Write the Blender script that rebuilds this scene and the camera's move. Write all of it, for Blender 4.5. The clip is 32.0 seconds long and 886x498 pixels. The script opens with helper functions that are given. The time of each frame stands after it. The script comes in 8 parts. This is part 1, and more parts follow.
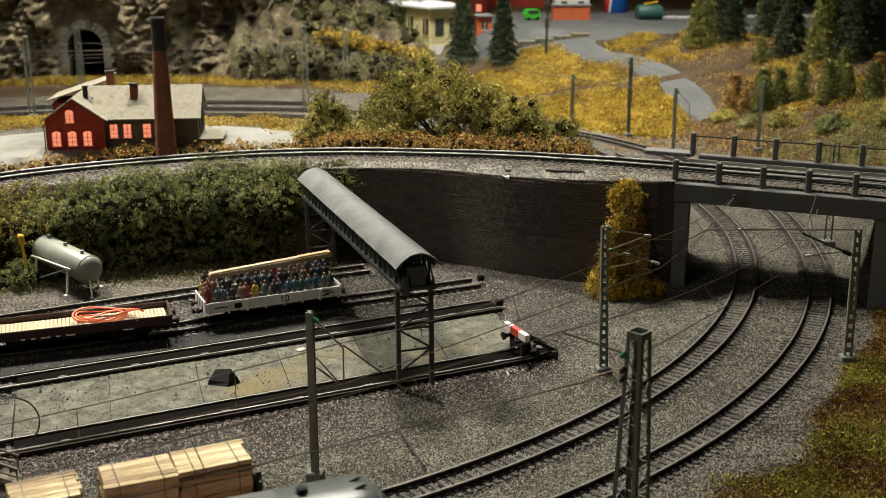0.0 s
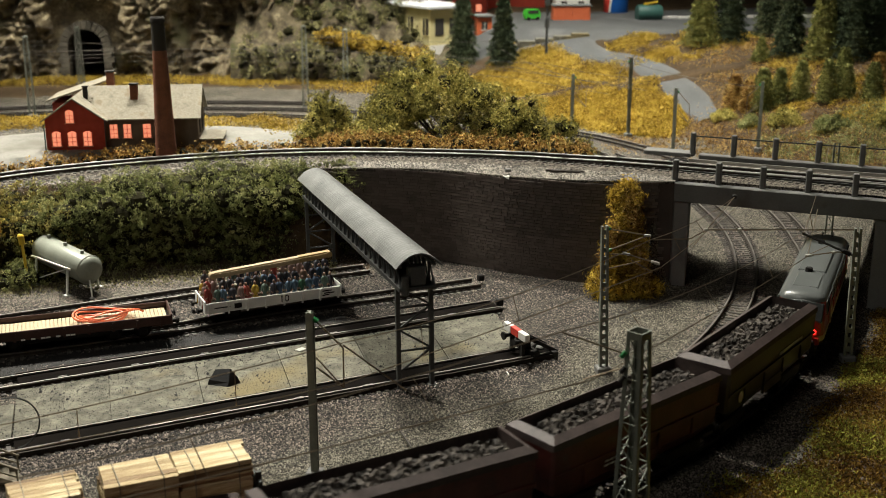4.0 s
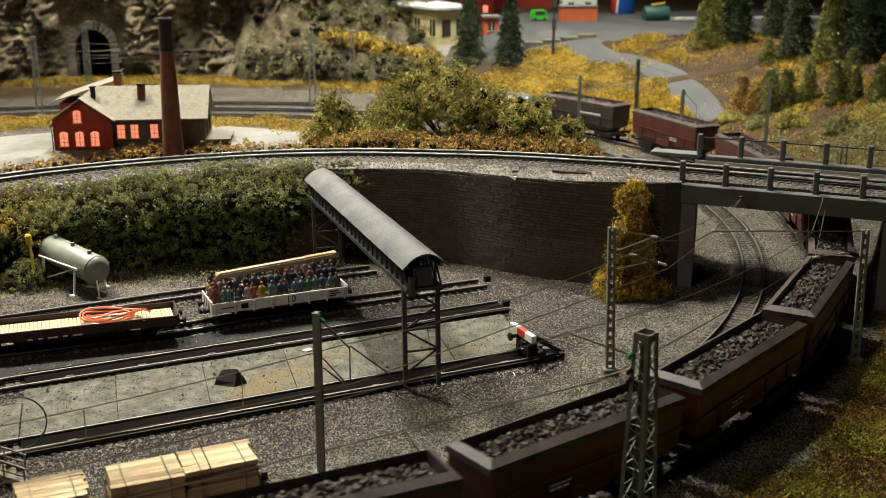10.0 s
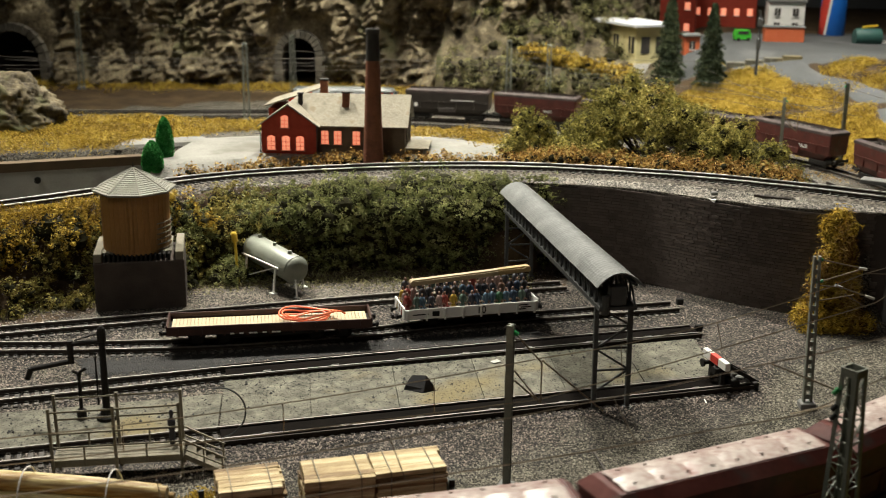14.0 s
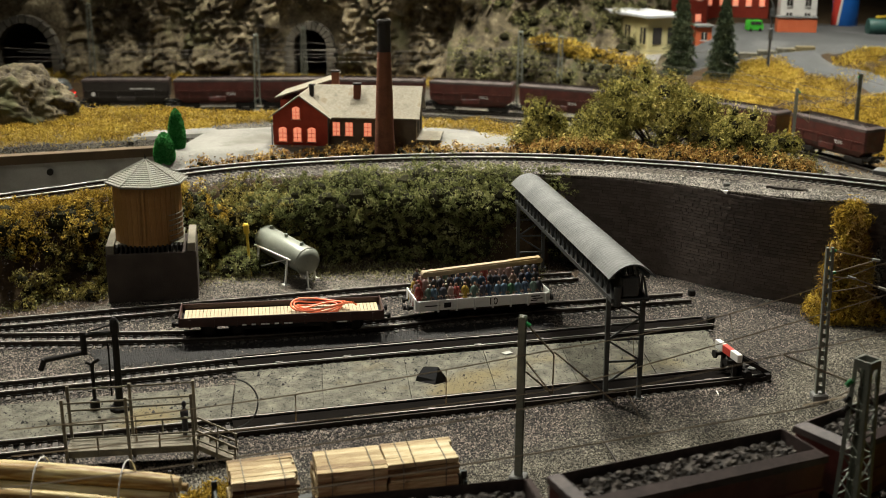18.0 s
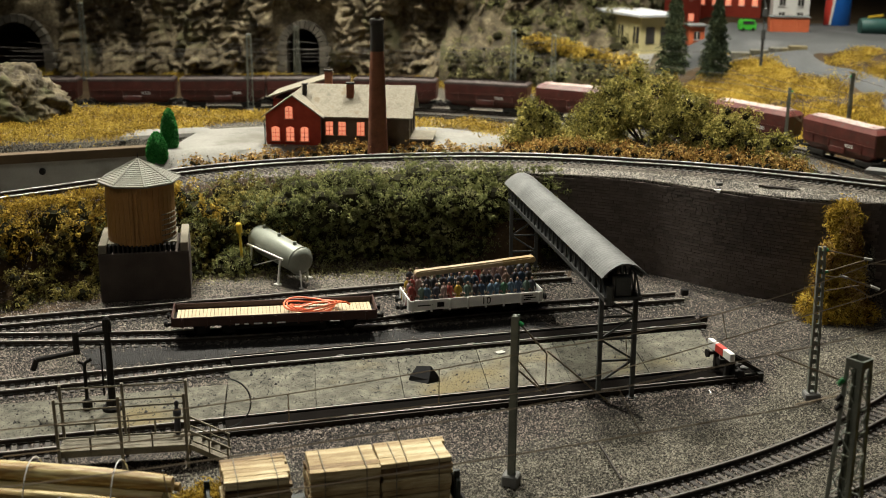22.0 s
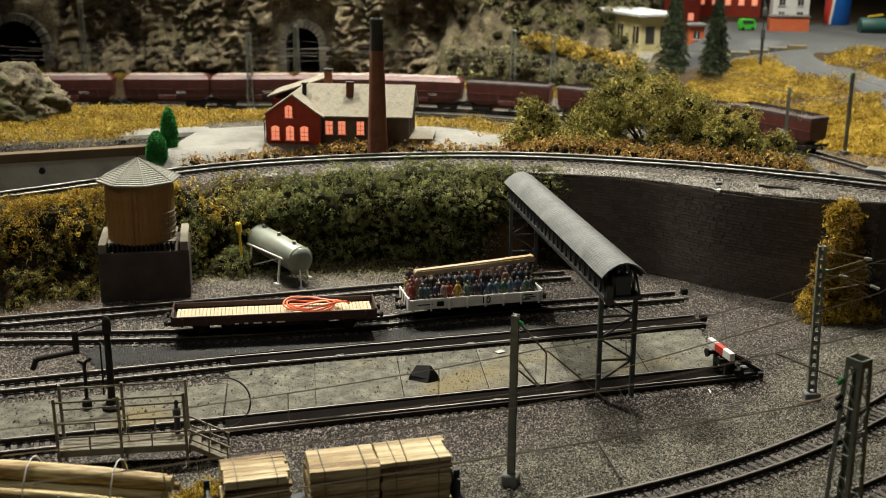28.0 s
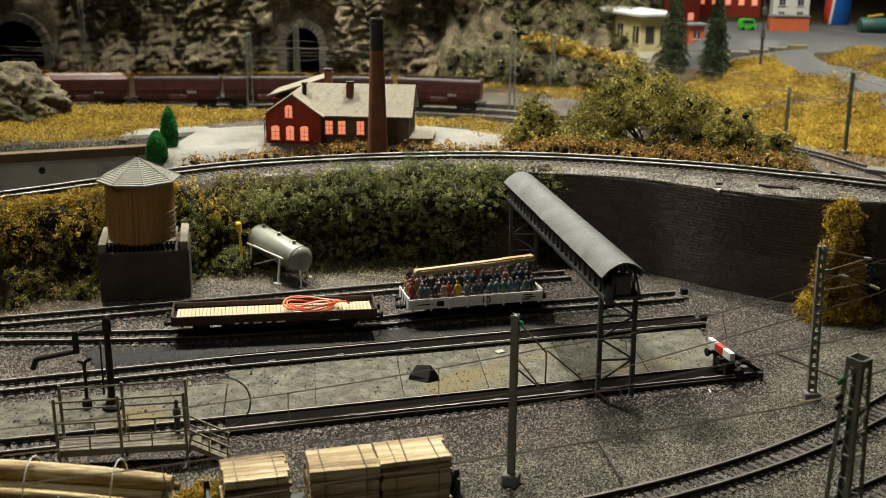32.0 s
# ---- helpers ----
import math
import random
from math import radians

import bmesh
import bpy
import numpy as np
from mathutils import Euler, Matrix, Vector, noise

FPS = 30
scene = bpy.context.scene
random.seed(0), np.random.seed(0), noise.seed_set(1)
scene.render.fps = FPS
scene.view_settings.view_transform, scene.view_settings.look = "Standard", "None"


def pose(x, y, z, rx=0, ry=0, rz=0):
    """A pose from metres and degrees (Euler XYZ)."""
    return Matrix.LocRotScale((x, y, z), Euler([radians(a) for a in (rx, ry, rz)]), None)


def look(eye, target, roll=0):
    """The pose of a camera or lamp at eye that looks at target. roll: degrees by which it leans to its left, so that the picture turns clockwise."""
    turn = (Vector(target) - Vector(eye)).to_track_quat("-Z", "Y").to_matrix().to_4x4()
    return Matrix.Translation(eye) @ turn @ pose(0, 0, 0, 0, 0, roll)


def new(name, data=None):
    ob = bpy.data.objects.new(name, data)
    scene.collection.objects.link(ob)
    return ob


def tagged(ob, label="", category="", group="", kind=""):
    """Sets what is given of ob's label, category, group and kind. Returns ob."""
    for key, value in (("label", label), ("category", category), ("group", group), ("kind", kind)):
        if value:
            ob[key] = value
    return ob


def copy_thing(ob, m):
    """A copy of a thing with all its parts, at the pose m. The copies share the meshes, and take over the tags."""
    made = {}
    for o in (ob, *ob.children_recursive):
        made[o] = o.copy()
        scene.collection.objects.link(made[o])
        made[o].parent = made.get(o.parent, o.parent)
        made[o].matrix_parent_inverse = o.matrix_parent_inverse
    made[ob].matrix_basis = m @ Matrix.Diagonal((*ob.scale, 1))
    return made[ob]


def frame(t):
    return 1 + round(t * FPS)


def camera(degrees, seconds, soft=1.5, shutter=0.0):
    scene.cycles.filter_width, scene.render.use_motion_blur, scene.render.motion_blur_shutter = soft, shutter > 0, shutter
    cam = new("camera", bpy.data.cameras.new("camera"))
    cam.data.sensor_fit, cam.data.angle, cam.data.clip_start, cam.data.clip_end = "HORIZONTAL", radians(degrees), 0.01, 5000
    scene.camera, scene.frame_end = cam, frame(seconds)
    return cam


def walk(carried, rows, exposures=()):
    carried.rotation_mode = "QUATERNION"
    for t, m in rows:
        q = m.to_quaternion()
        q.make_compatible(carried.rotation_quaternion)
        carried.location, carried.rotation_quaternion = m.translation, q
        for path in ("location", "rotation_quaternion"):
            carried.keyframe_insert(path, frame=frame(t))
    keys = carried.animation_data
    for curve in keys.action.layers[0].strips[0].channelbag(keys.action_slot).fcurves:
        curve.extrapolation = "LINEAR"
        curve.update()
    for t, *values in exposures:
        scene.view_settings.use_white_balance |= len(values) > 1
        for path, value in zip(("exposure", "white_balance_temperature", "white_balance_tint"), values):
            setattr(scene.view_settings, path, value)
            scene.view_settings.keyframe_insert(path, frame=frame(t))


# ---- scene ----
cam = camera(42.0, 32.0, soft=0.72, shutter=0.4)
cam.data.dof.use_dof, cam.data.dof.focus_distance, cam.data.dof.aperture_fstop = True, 0.88, 16.0
walk(cam, [
    (0.0, pose(0, 0, 0.33, 73.50, 0, 0)),
    (8.4, pose(0, 0, 0.33, 73.50, 0, 0)),
    (9.0, pose(0, 0, 0.33, 73.51, 0, 0.07)),
    (9.5, pose(-0.0002, 0, 0.33, 73.52, 0, 0.21)),
    (10.0, pose(-0.0003, 0, 0.33, 73.54, -0.02, 0.33)),
    (10.5, pose(-0.0007, 0, 0.33, 73.55, -0.25, 0.70)),
    (11.0, pose(-0.0020, 0, 0.33, 73.60, -0.33, 1.95)),
    (11.5, pose(-0.0034, -0.0001, 0.33, 73.67, -0.42, 3.37)),
    (12.0, pose(-0.0048, -0.0002, 0.33, 73.76, -0.38, 4.76)),
    (12.5, pose(-0.0061, -0.0003, 0.33, 73.85, -0.42, 5.92)),
    (13.0, pose(-0.0073, -0.0005, 0.33, 73.97, -0.53, 7.10)),
    (13.5, pose(-0.0085, -0.0006, 0.33, 74.06, -0.63, 8.28)),
    (14.0, pose(-0.0100, -0.0008, 0.33, 74.20, -0.58, 9.84)),
    (14.5, pose(-0.0114, -0.0012, 0.33, 74.36, -0.36, 11.20)),
    (15.2, pose(-0.0119, -0.0012, 0.33, 74.28, -0.28, 11.70)),
    (16.5, pose(-0.0112, -0.0011, 0.33, 73.85, -0.28, 10.91)),
    (17.0, pose(-0.0110, -0.0011, 0.33, 73.79, -0.34, 10.75)),
    (17.5, pose(-0.0109, -0.0010, 0.33, 73.78, -0.38, 10.56)),
    (18.0, pose(-0.0106, -0.0010, 0.33, 73.77, -0.41, 10.35)),
    (18.5, pose(-0.0105, -0.0009, 0.33, 73.76, -0.43, 10.21)),
    (19.0, pose(-0.0104, -0.0009, 0.33, 73.75, -0.45, 10.14)),
    (20.0, pose(-0.0103, -0.0009, 0.33, 73.75, -0.47, 10.06)),
    (22.0, pose(-0.0103, -0.0009, 0.33, 73.74, -0.48, 10.03)),
    (25.0, pose(-0.0103, -0.0009, 0.33, 73.73, -0.48, 10.02)),
    (28.0, pose(-0.0103, -0.0009, 0.33, 73.71, -0.49, 10.02)),
    (32.0, pose(-0.0103, -0.0009, 0.33, 73.70, -0.49, 10.02)),
], [(0.0, 0.05), (6.0, 0.10), (9.0, 0.14), (12.0, 0.16), (14.0, 0.10), (17.0, -0.03), (32.0, -0.03)])

# ---- light: unseen lamps over the layout; two set by its shadows, three added ----
world = bpy.data.worlds.new("hall")
world.use_nodes = True
world.node_tree.nodes["Background"].inputs[0].default_value = (1.0, 0.93, 0.82, 1)
world.node_tree.nodes["Background"].inputs[1].default_value = 0.008
scene.world = world


def unseen_lamp(eye, target, power, size, color, spread):
    data = bpy.data.lights.new("unseen_lamp", "AREA")
    data.shape, data.size, data.energy, data.color, data.spread = "DISK", size, power, color, radians(spread)
    ob = new("unseen_lamp_light", data)
    ob.matrix_world = look(eye, target)
    return ob


unseen_lamp((-0.22, 1.70, 1.62), (-0.18, 1.08, 0.0), 15.5, 0.20, (1.0, 0.955, 0.83), 95)
unseen_lamp((-0.96, 1.52, 1.60), (-0.36, 1.05, 0.0), 14.8, 0.20, (1.0, 0.955, 0.83), 95)
# Two narrow lamps added to brighten the cliff and the field.
unseen_lamp((-0.62, 1.95, 1.60), (-0.45, 2.3, 0.1), 8.0, 0.25, (1.0, 0.95, 0.81), 80)
unseen_lamp((0.42, 1.90, 1.62), (0.20, 1.98, 0.0), 7.3, 0.30, (1.0, 0.96, 0.85), 62)
# Weak fill added from the front; no lamp is known there.
unseen_lamp((-0.9, -0.4, 1.70), (-0.35, 1.0, 0.0), 2.4, 0.50, (1.0, 0.95, 0.84), 120)
scene.view_settings.exposure = 0.0



# ---- materials ----
def make_mat(name, colors, scale=60.0, rough=0.8, metal=0.0, bump=0.3, fine=900.0, island=0.0, objvar=0.0, spec=0.4, cells=0.0, stain=None, emit=None, coords="Object", stretch=None, leafy=0.0):
    """A surface with two scales of colour change and a fine relief. colors: dark to light. island, objvar: how far pieces differ in tone."""
    m = bpy.data.materials.new(name)
    m.use_nodes = True
    nt = m.node_tree
    bsdf = nt.nodes["Principled BSDF"]
    tc = nt.nodes.new("ShaderNodeTexCoord")
    vec = tc.outputs[coords]
    if stretch:
        mp = nt.nodes.new("ShaderNodeMapping")
        mp.inputs["Scale"].default_value = stretch
        nt.links.new(vec, mp.inputs["Vector"])
        vec = mp.outputs[0]
    n1 = nt.nodes.new("ShaderNodeTexNoise")
    n1.inputs["Scale"].default_value, n1.inputs["Detail"].default_value, n1.inputs["Roughness"].default_value = scale, 5, 0.6
    nt.links.new(vec, n1.inputs["Vector"])
    n2 = nt.nodes.new("ShaderNodeTexNoise")
    n2.inputs["Scale"].default_value, n2.inputs["Detail"].default_value = fine, 3
    nt.links.new(vec, n2.inputs["Vector"])
    fac = nt.nodes.new("ShaderNodeMath")
    fac.operation = "MULTIPLY_ADD"
    nt.links.new(n2.outputs["Fac"], fac.inputs[0])
    fac.inputs[1].default_value = 0.5
    half = nt.nodes.new("ShaderNodeMath")
    half.operation = "MULTIPLY_ADD"
    nt.links.new(n1.outputs["Fac"], half.inputs[0])
    half.inputs[1].default_value, half.inputs[2].default_value = 1.0, -0.25
    nt.links.new(half.outputs[0], fac.inputs[2])
    out = fac.outputs[0]
    relief = n2.outputs["Fac"]
    if cells:
        v = nt.nodes.new("ShaderNodeTexVoronoi")
        v.inputs["Scale"].default_value = cells
        nt.links.new(vec, v.inputs["Vector"])
        sep = nt.nodes.new("ShaderNodeSeparateColor")
        nt.links.new(v.outputs["Color"], sep.inputs[0])
        mx = nt.nodes.new("ShaderNodeMath")
        mx.operation = "MULTIPLY_ADD"
        nt.links.new(sep.outputs[0], mx.inputs[0])
        mx.inputs[1].default_value = 0.75
        sc = nt.nodes.new("ShaderNodeMath")
        sc.operation = "MULTIPLY_ADD"
        nt.links.new(out, sc.inputs[0])
        sc.inputs[1].default_value, sc.inputs[2].default_value = 0.7, -0.22
        nt.links.new(sc.outputs[0], mx.inputs[2])
        out = mx.outputs[0]
        inv = nt.nodes.new("ShaderNodeMath")
        inv.operation = "SUBTRACT"
        inv.inputs[0].default_value = 1.0
        nt.links.new(v.outputs["Distance"], inv.inputs[1])
        relief = inv.outputs[0]
    for amount, kind in ((island, "island"), (objvar, "object")):
        if amount:
            if kind == "island":
                src = nt.nodes.new("ShaderNodeNewGeometry").outputs["Random Per Island"]
            else:
                src = nt.nodes.new("ShaderNodeObjectInfo").outputs["Random"]
            add = nt.nodes.new("ShaderNodeMath")
            add.operation = "MULTIPLY_ADD"
            nt.links.new(src, add.inputs[0])
            add.inputs[1].default_value = amount
            sub = nt.nodes.new("ShaderNodeMath")
            sub.operation = "SUBTRACT"
            nt.links.new(out, sub.inputs[0])
            sub.inputs[1].default_value = amount / 2
            nt.links.new(sub.outputs[0], add.inputs[2])
            out = add.outputs[0]
    ramp = nt.nodes.new("ShaderNodeValToRGB")
    nt.links.new(out, ramp.inputs[0])
    el = ramp.color_ramp.elements
    lo, hi = 0.25, 0.78
    for i, c in enumerate(colors):
        pos = lo + (hi - lo) * i / max(len(colors) - 1, 1)
        e = el[i] if i < 2 else el.new(pos)
        e.position, e.color = pos, (*c, 1)
    col = ramp.outputs[0]
    if stain:
        n3 = nt.nodes.new("ShaderNodeTexNoise")
        n3.inputs["Scale"].default_value, n3.inputs["Detail"].default_value = stain[1], 4
        nt.links.new(vec, n3.inputs["Vector"])
        st = nt.nodes.new("ShaderNodeMapRange")
        st.inputs[1].default_value, st.inputs[2].default_value = stain[2], stain[2] + 0.12
        nt.links.new(n3.outputs["Fac"], st.inputs[0])
        mix = nt.nodes.new("ShaderNodeMix")
        mix.data_type = "RGBA"
        nt.links.new(st.outputs[0], mix.inputs[0])
        nt.links.new(col, mix.inputs[6])
        mix.inputs[7].default_value = (*stain[0], 1)
        col = mix.outputs[2]
    nt.links.new(col, bsdf.inputs["Base Color"])
    bsdf.inputs["Roughness"].default_value = rough
    bsdf.inputs["Metallic"].default_value = metal
    bsdf.inputs["Specular IOR Level"].default_value = spec
    if bump:
        b = nt.nodes.new("ShaderNodeBump")
        b.inputs["Strength"].default_value = bump
        b.inputs["Distance"].default_value = 0.0006
        nt.links.new(relief, b.inputs["Height"])
        nt.links.new(b.outputs[0], bsdf.inputs["Normal"])
    if leafy:
        tr = nt.nodes.new("ShaderNodeBsdfTranslucent")
        nt.links.new(col, tr.inputs["Color"])
        sh = nt.nodes.new("ShaderNodeMixShader")
        sh.inputs[0].default_value = leafy
        nt.links.new(bsdf.outputs[0], sh.inputs[1])
        nt.links.new(tr.outputs[0], sh.inputs[2])
        nt.links.new(sh.outputs[0], nt.nodes["Material Output"].inputs["Surface"])
    if emit:
        bsdf.inputs["Emission Color"].default_value = (*emit[0], 1)
        bsdf.inputs["Emission Strength"].default_value = emit[1]
    return m


GRAVEL = make_mat("dark_gravel", [(0.004, 0.0035, 0.003), (0.018, 0.0155, 0.0125), (0.045, 0.039, 0.031), (0.115, 0.100, 0.081)], 9, 0.9, bump=1.0, fine=500, cells=1000, spec=0.3)
SAND = make_mat("grey_track_sand", [(0.010, 0.009, 0.007), (0.042, 0.0375, 0.029), (0.092, 0.083, 0.064), (0.17, 0.1564, 0.1258)], 14, 0.95, bump=0.9, fine=700, cells=1150, spec=0.2)
EARTH = make_mat("brown_earth", [(0.022, 0.014, 0.007), (0.048, 0.031, 0.015), (0.085, 0.056, 0.028)], 25, 0.95, bump=0.9, fine=500, spec=0.2)
STONE = make_mat("gravel_stones", [(0.005, 0.0040, 0.0037), (0.030, 0.0235, 0.0205), (0.084, 0.067, 0.056), (0.22, 0.180, 0.152)], 60, 0.85, bump=0.2, fine=900, island=0.9)
SANDSTONE = make_mat("olive_grey_gravel", [(0.020, 0.018, 0.014), (0.070, 0.063, 0.048), (0.140, 0.128, 0.099), (0.25, 0.232, 0.184)], 24, 0.9, bump=0.2, fine=900, island=0.65)
BANKSTONE = make_mat("pale_grey_bank_gravel", [(0.02, 0.018, 0.015), (0.075, 0.068, 0.058), (0.15, 0.137, 0.117), (0.29, 0.265, 0.225)], 60, 0.85, bump=0.2, fine=900, island=0.8)
BALLAST = make_mat("track_ballast", [(0.028, 0.024, 0.0208), (0.08, 0.0704, 0.0576), (0.152, 0.136, 0.112)], 20, 0.95, bump=1.0, fine=600, cells=800, spec=0.2)
CONCRETE = make_mat("sandy_concrete", [(0.040, 0.038, 0.029), (0.085, 0.081, 0.061), (0.138, 0.131, 0.099), (0.20, 0.19, 0.145)], 110, 0.9, bump=1.0, fine=900, stain=((0.150, 0.122, 0.060), 13, 0.53))
RAIL = make_mat("worn_rail_steel", [(0.17, 0.163, 0.155), (0.31, 0.30, 0.285)], 80, 0.48, 0.8, bump=0.05)
RAIL_DARK = make_mat("browned_rail", [(0.02, 0.016, 0.013), (0.06, 0.05, 0.042)], 80, 0.5, 0.4, bump=0.1)
SLEEPER = make_mat("dusty_sleeper_plastic", [(0.018, 0.015, 0.013), (0.048, 0.042, 0.035), (0.11, 0.098, 0.082)], 100, 0.7, bump=0.3, objvar=0.4)
WALLSTONE = make_mat("grey_brown_masonry", [(0.062, 0.050, 0.043), (0.088, 0.071, 0.061), (0.115, 0.094, 0.081)], 40, 0.9, bump=0.7, fine=700, objvar=0.35, island=0.35)
MORTAR = make_mat("grey_brown_mortar", [(0.040, 0.032, 0.027), (0.064, 0.051, 0.044)], 40, 0.95, bump=0.4)
PIER = make_mat("dark_grey_concrete", [(0.115, 0.115, 0.110), (0.19, 0.19, 0.18)], 25, 0.85, bump=0.3, stain=((0.085, 0.085, 0.08), 30, 0.58))
BRIDGE = make_mat("weathered_bridge_grey", [(0.080, 0.080, 0.077), (0.150, 0.150, 0.144)], 30, 0.7, bump=0.25, stain=((0.08, 0.07, 0.06), 40, 0.6))
IRON = make_mat("dark_grey_iron", [(0.035, 0.037, 0.037), (0.075, 0.078, 0.076)], 60, 0.55, 0.2, bump=0.15)
BLACK = make_mat("black_plastic", [(0.010, 0.009, 0.008), (0.022, 0.02, 0.018)], 60, 0.75, bump=0.1, spec=0.2)
MAST = make_mat("grey_green_mast_metal", [(0.14, 0.152, 0.128), (0.24, 0.255, 0.215)], 80, 0.5, 0.4, bump=0.1)
WIRE = make_mat("brownish_wire", [(0.16, 0.125, 0.085), (0.26, 0.21, 0.15)], 80, 0.4, 0.7, bump=0)
GREENINS = make_mat("green_insulator", [(0.02, 0.17, 0.05), (0.03, 0.25, 0.08)], 80, 0.35, bump=0)
PALEINS = make_mat("pale_grey_insulator", [(0.34, 0.34, 0.31), (0.45, 0.45, 0.41)], 80, 0.35, bump=0)
WHITE = make_mat("white_paint", [(0.66, 0.65, 0.61), (0.80, 0.79, 0.75)], 40, 0.5, bump=0.1)
RED = make_mat("red_paint", [(0.50, 0.045, 0.03), (0.62, 0.06, 0.04)], 40, 0.5, bump=0.1)
ROOFGREY = make_mat("corrugated_grey_roof", [(0.065, 0.068, 0.066), (0.12, 0.124, 0.120), (0.19, 0.193, 0.185)], 40, 0.55, 0.1, bump=0.6, fine=650)
LEAF_DARK = make_mat("dark_green_foam_foliage", [(0.062, 0.070, 0.026), (0.165, 0.180, 0.066), (0.30, 0.31, 0.122), (0.49, 0.48, 0.23)], 26, 0.9, bump=0, fine=120, island=0.3, spec=0.15, leafy=0.12)
LEAF_OLIVE = make_mat("olive_yellow_foliage", [(0.065, 0.062, 0.017), (0.20, 0.185, 0.047), (0.36, 0.32, 0.085), (0.56, 0.48, 0.15)], 18, 0.9, bump=0, fine=100, island=0.5, spec=0.15, leafy=0.18)
LEAF_GREY = make_mat("grey_green_lichen", [(0.05, 0.05, 0.020), (0.13, 0.125, 0.052), (0.23, 0.215, 0.10), (0.36, 0.34, 0.17)], 22, 0.9, bump=0, fine=120, island=0.4, spec=0.15, leafy=0.12)
LEAF_OCHRE = make_mat("ochre_olive_foam_foliage", [(0.085, 0.065, 0.018), (0.22, 0.17, 0.045), (0.34, 0.31, 0.09), (0.54, 0.46, 0.16)], 30, 0.9, bump=0, fine=140, island=0.45, spec=0.15, leafy=0.15)
LEAF_RUST = make_mat("rust_brown_foliage", [(0.10, 0.050, 0.013), (0.26, 0.14, 0.034), (0.44, 0.27, 0.075), (0.58, 0.42, 0.15)], 30, 0.9, bump=0, fine=120, island=0.7, spec=0.15, leafy=0.18)
GRASS_GOLD = make_mat("golden_yellow_turf", [(0.120, 0.075, 0.012), (0.31, 0.210, 0.028), (0.48, 0.335, 0.050), (0.60, 0.45, 0.095)], 20, 0.9, bump=0, fine=120, island=0.6, spec=0.15, leafy=0.18)
TURF_BROWN = make_mat("rust_brown_turf", [(0.045, 0.023, 0.005), (0.12, 0.062, 0.010), (0.20, 0.115, 0.018), (0.27, 0.20, 0.035)], 18, 0.9, bump=0, fine=160, island=0.6, spec=0.15, leafy=0.15)
GRASS_GREEN = make_mat("moss_green_turf", [(0.07, 0.058, 0.010), (0.15, 0.135, 0.020), (0.23, 0.235, 0.034), (0.33, 0.35, 0.06)], 26, 0.9, bump=0, fine=100, island=0.6, spec=0.15, leafy=0.18)
FIR = make_mat("dark_fir_needles", [(0.018, 0.027, 0.014), (0.042, 0.058, 0.031), (0.080, 0.100, 0.052), (0.15, 0.165, 0.085)], 25, 0.9, bump=0, island=0.5, objvar=0.35, spec=0.15, leafy=0.18)
FIR_OLIVE = make_mat("olive_fir_needles", [(0.085, 0.095, 0.028), (0.20, 0.205, 0.062), (0.36, 0.345, 0.11)], 25, 0.9, bump=0, island=0.5, objvar=0.4, spec=0.15, leafy=0.18)
BRIGHT_GREEN = make_mat("bright_green_flock", [(0.014, 0.11, 0.022), (0.035, 0.24, 0.05), (0.11, 0.38, 0.11)], 60, 0.9, bump=0, island=0.5, spec=0.15, leafy=0.18)
IVY = make_mat("golden_ivy_flock", [(0.12, 0.075, 0.009), (0.33, 0.215, 0.025), (0.54, 0.37, 0.045), (0.70, 0.52, 0.10)], 40, 0.9, bump=0, island=0.6, spec=0.15, leafy=0.18)
BARK = make_mat("dark_bark", [(0.03, 0.022, 0.015), (0.07, 0.05, 0.035)], 120, 0.9, bump=0.5)
ROCK = make_mat("tan_cliff_rock", [(0.030, 0.023, 0.013), (0.095, 0.074, 0.043), (0.205, 0.168, 0.102), (0.42, 0.365, 0.245)], 34, 0.9, bump=0.9, fine=190, stain=((0.12, 0.115, 0.055), 12, 0.58))
PORTAL = make_mat("grey_portal_stone", [(0.06, 0.053, 0.041), (0.115, 0.104, 0.082), (0.19, 0.172, 0.137)], 40, 0.9, bump=0.5, objvar=0.3)
VOID = make_mat("tunnel_shade", [(0.006, 0.005, 0.005), (0.012, 0.011, 0.01)], 20, 0.95, bump=0)
PIT_SHADE = make_mat("pit_shaded_brown", [(0.002, 0.0015, 0.0011), (0.006, 0.0044, 0.0032)], 60, 0.95, bump=0.2, spec=0.06)
FARWIRE = make_mat("dull_grey_wire", [(0.07, 0.062, 0.05), (0.12, 0.105, 0.085)], 80, 0.7, 0.2, bump=0)
RAIL_MED = make_mat("dull_brown_rail_head", [(0.11, 0.10, 0.09), (0.20, 0.185, 0.165)], 80, 0.5, 0.6, bump=0.05)

RAIL_BRIGHT = make_mat("bright_rail_steel", [(0.42, 0.41, 0.39), (0.60, 0.59, 0.56)], 80, 0.42, 0.7, bump=0.05)

FOLIAGE_SHADE = make_mat("foliage_shade_dark", [(0.010, 0.010, 0.004), (0.028, 0.026, 0.011)], 60, 0.95, bump=0.5, fine=400, spec=0.1)


# ---- plan of the layout: track lines and ground heights ----
def catmull(pts, n=12):
    out = []
    for i in range(len(pts) - 1):
        p0, p1, p2, p3 = pts[max(i - 1, 0)], pts[i], pts[i + 1], pts[min(i + 2, len(pts) - 1)]
        for k in range(n):
            u = k / n
            out.append(tuple(0.5 * (2 * b + (c - a) * u + (2 * a - 5 * b + 4 * c - d) * u * u + (3 * b - a - 3 * c + d) * u ** 3)
                             for a, b, c, d in zip(p0, p1, p2, p3)))
    return out + [tuple(pts[-1])]


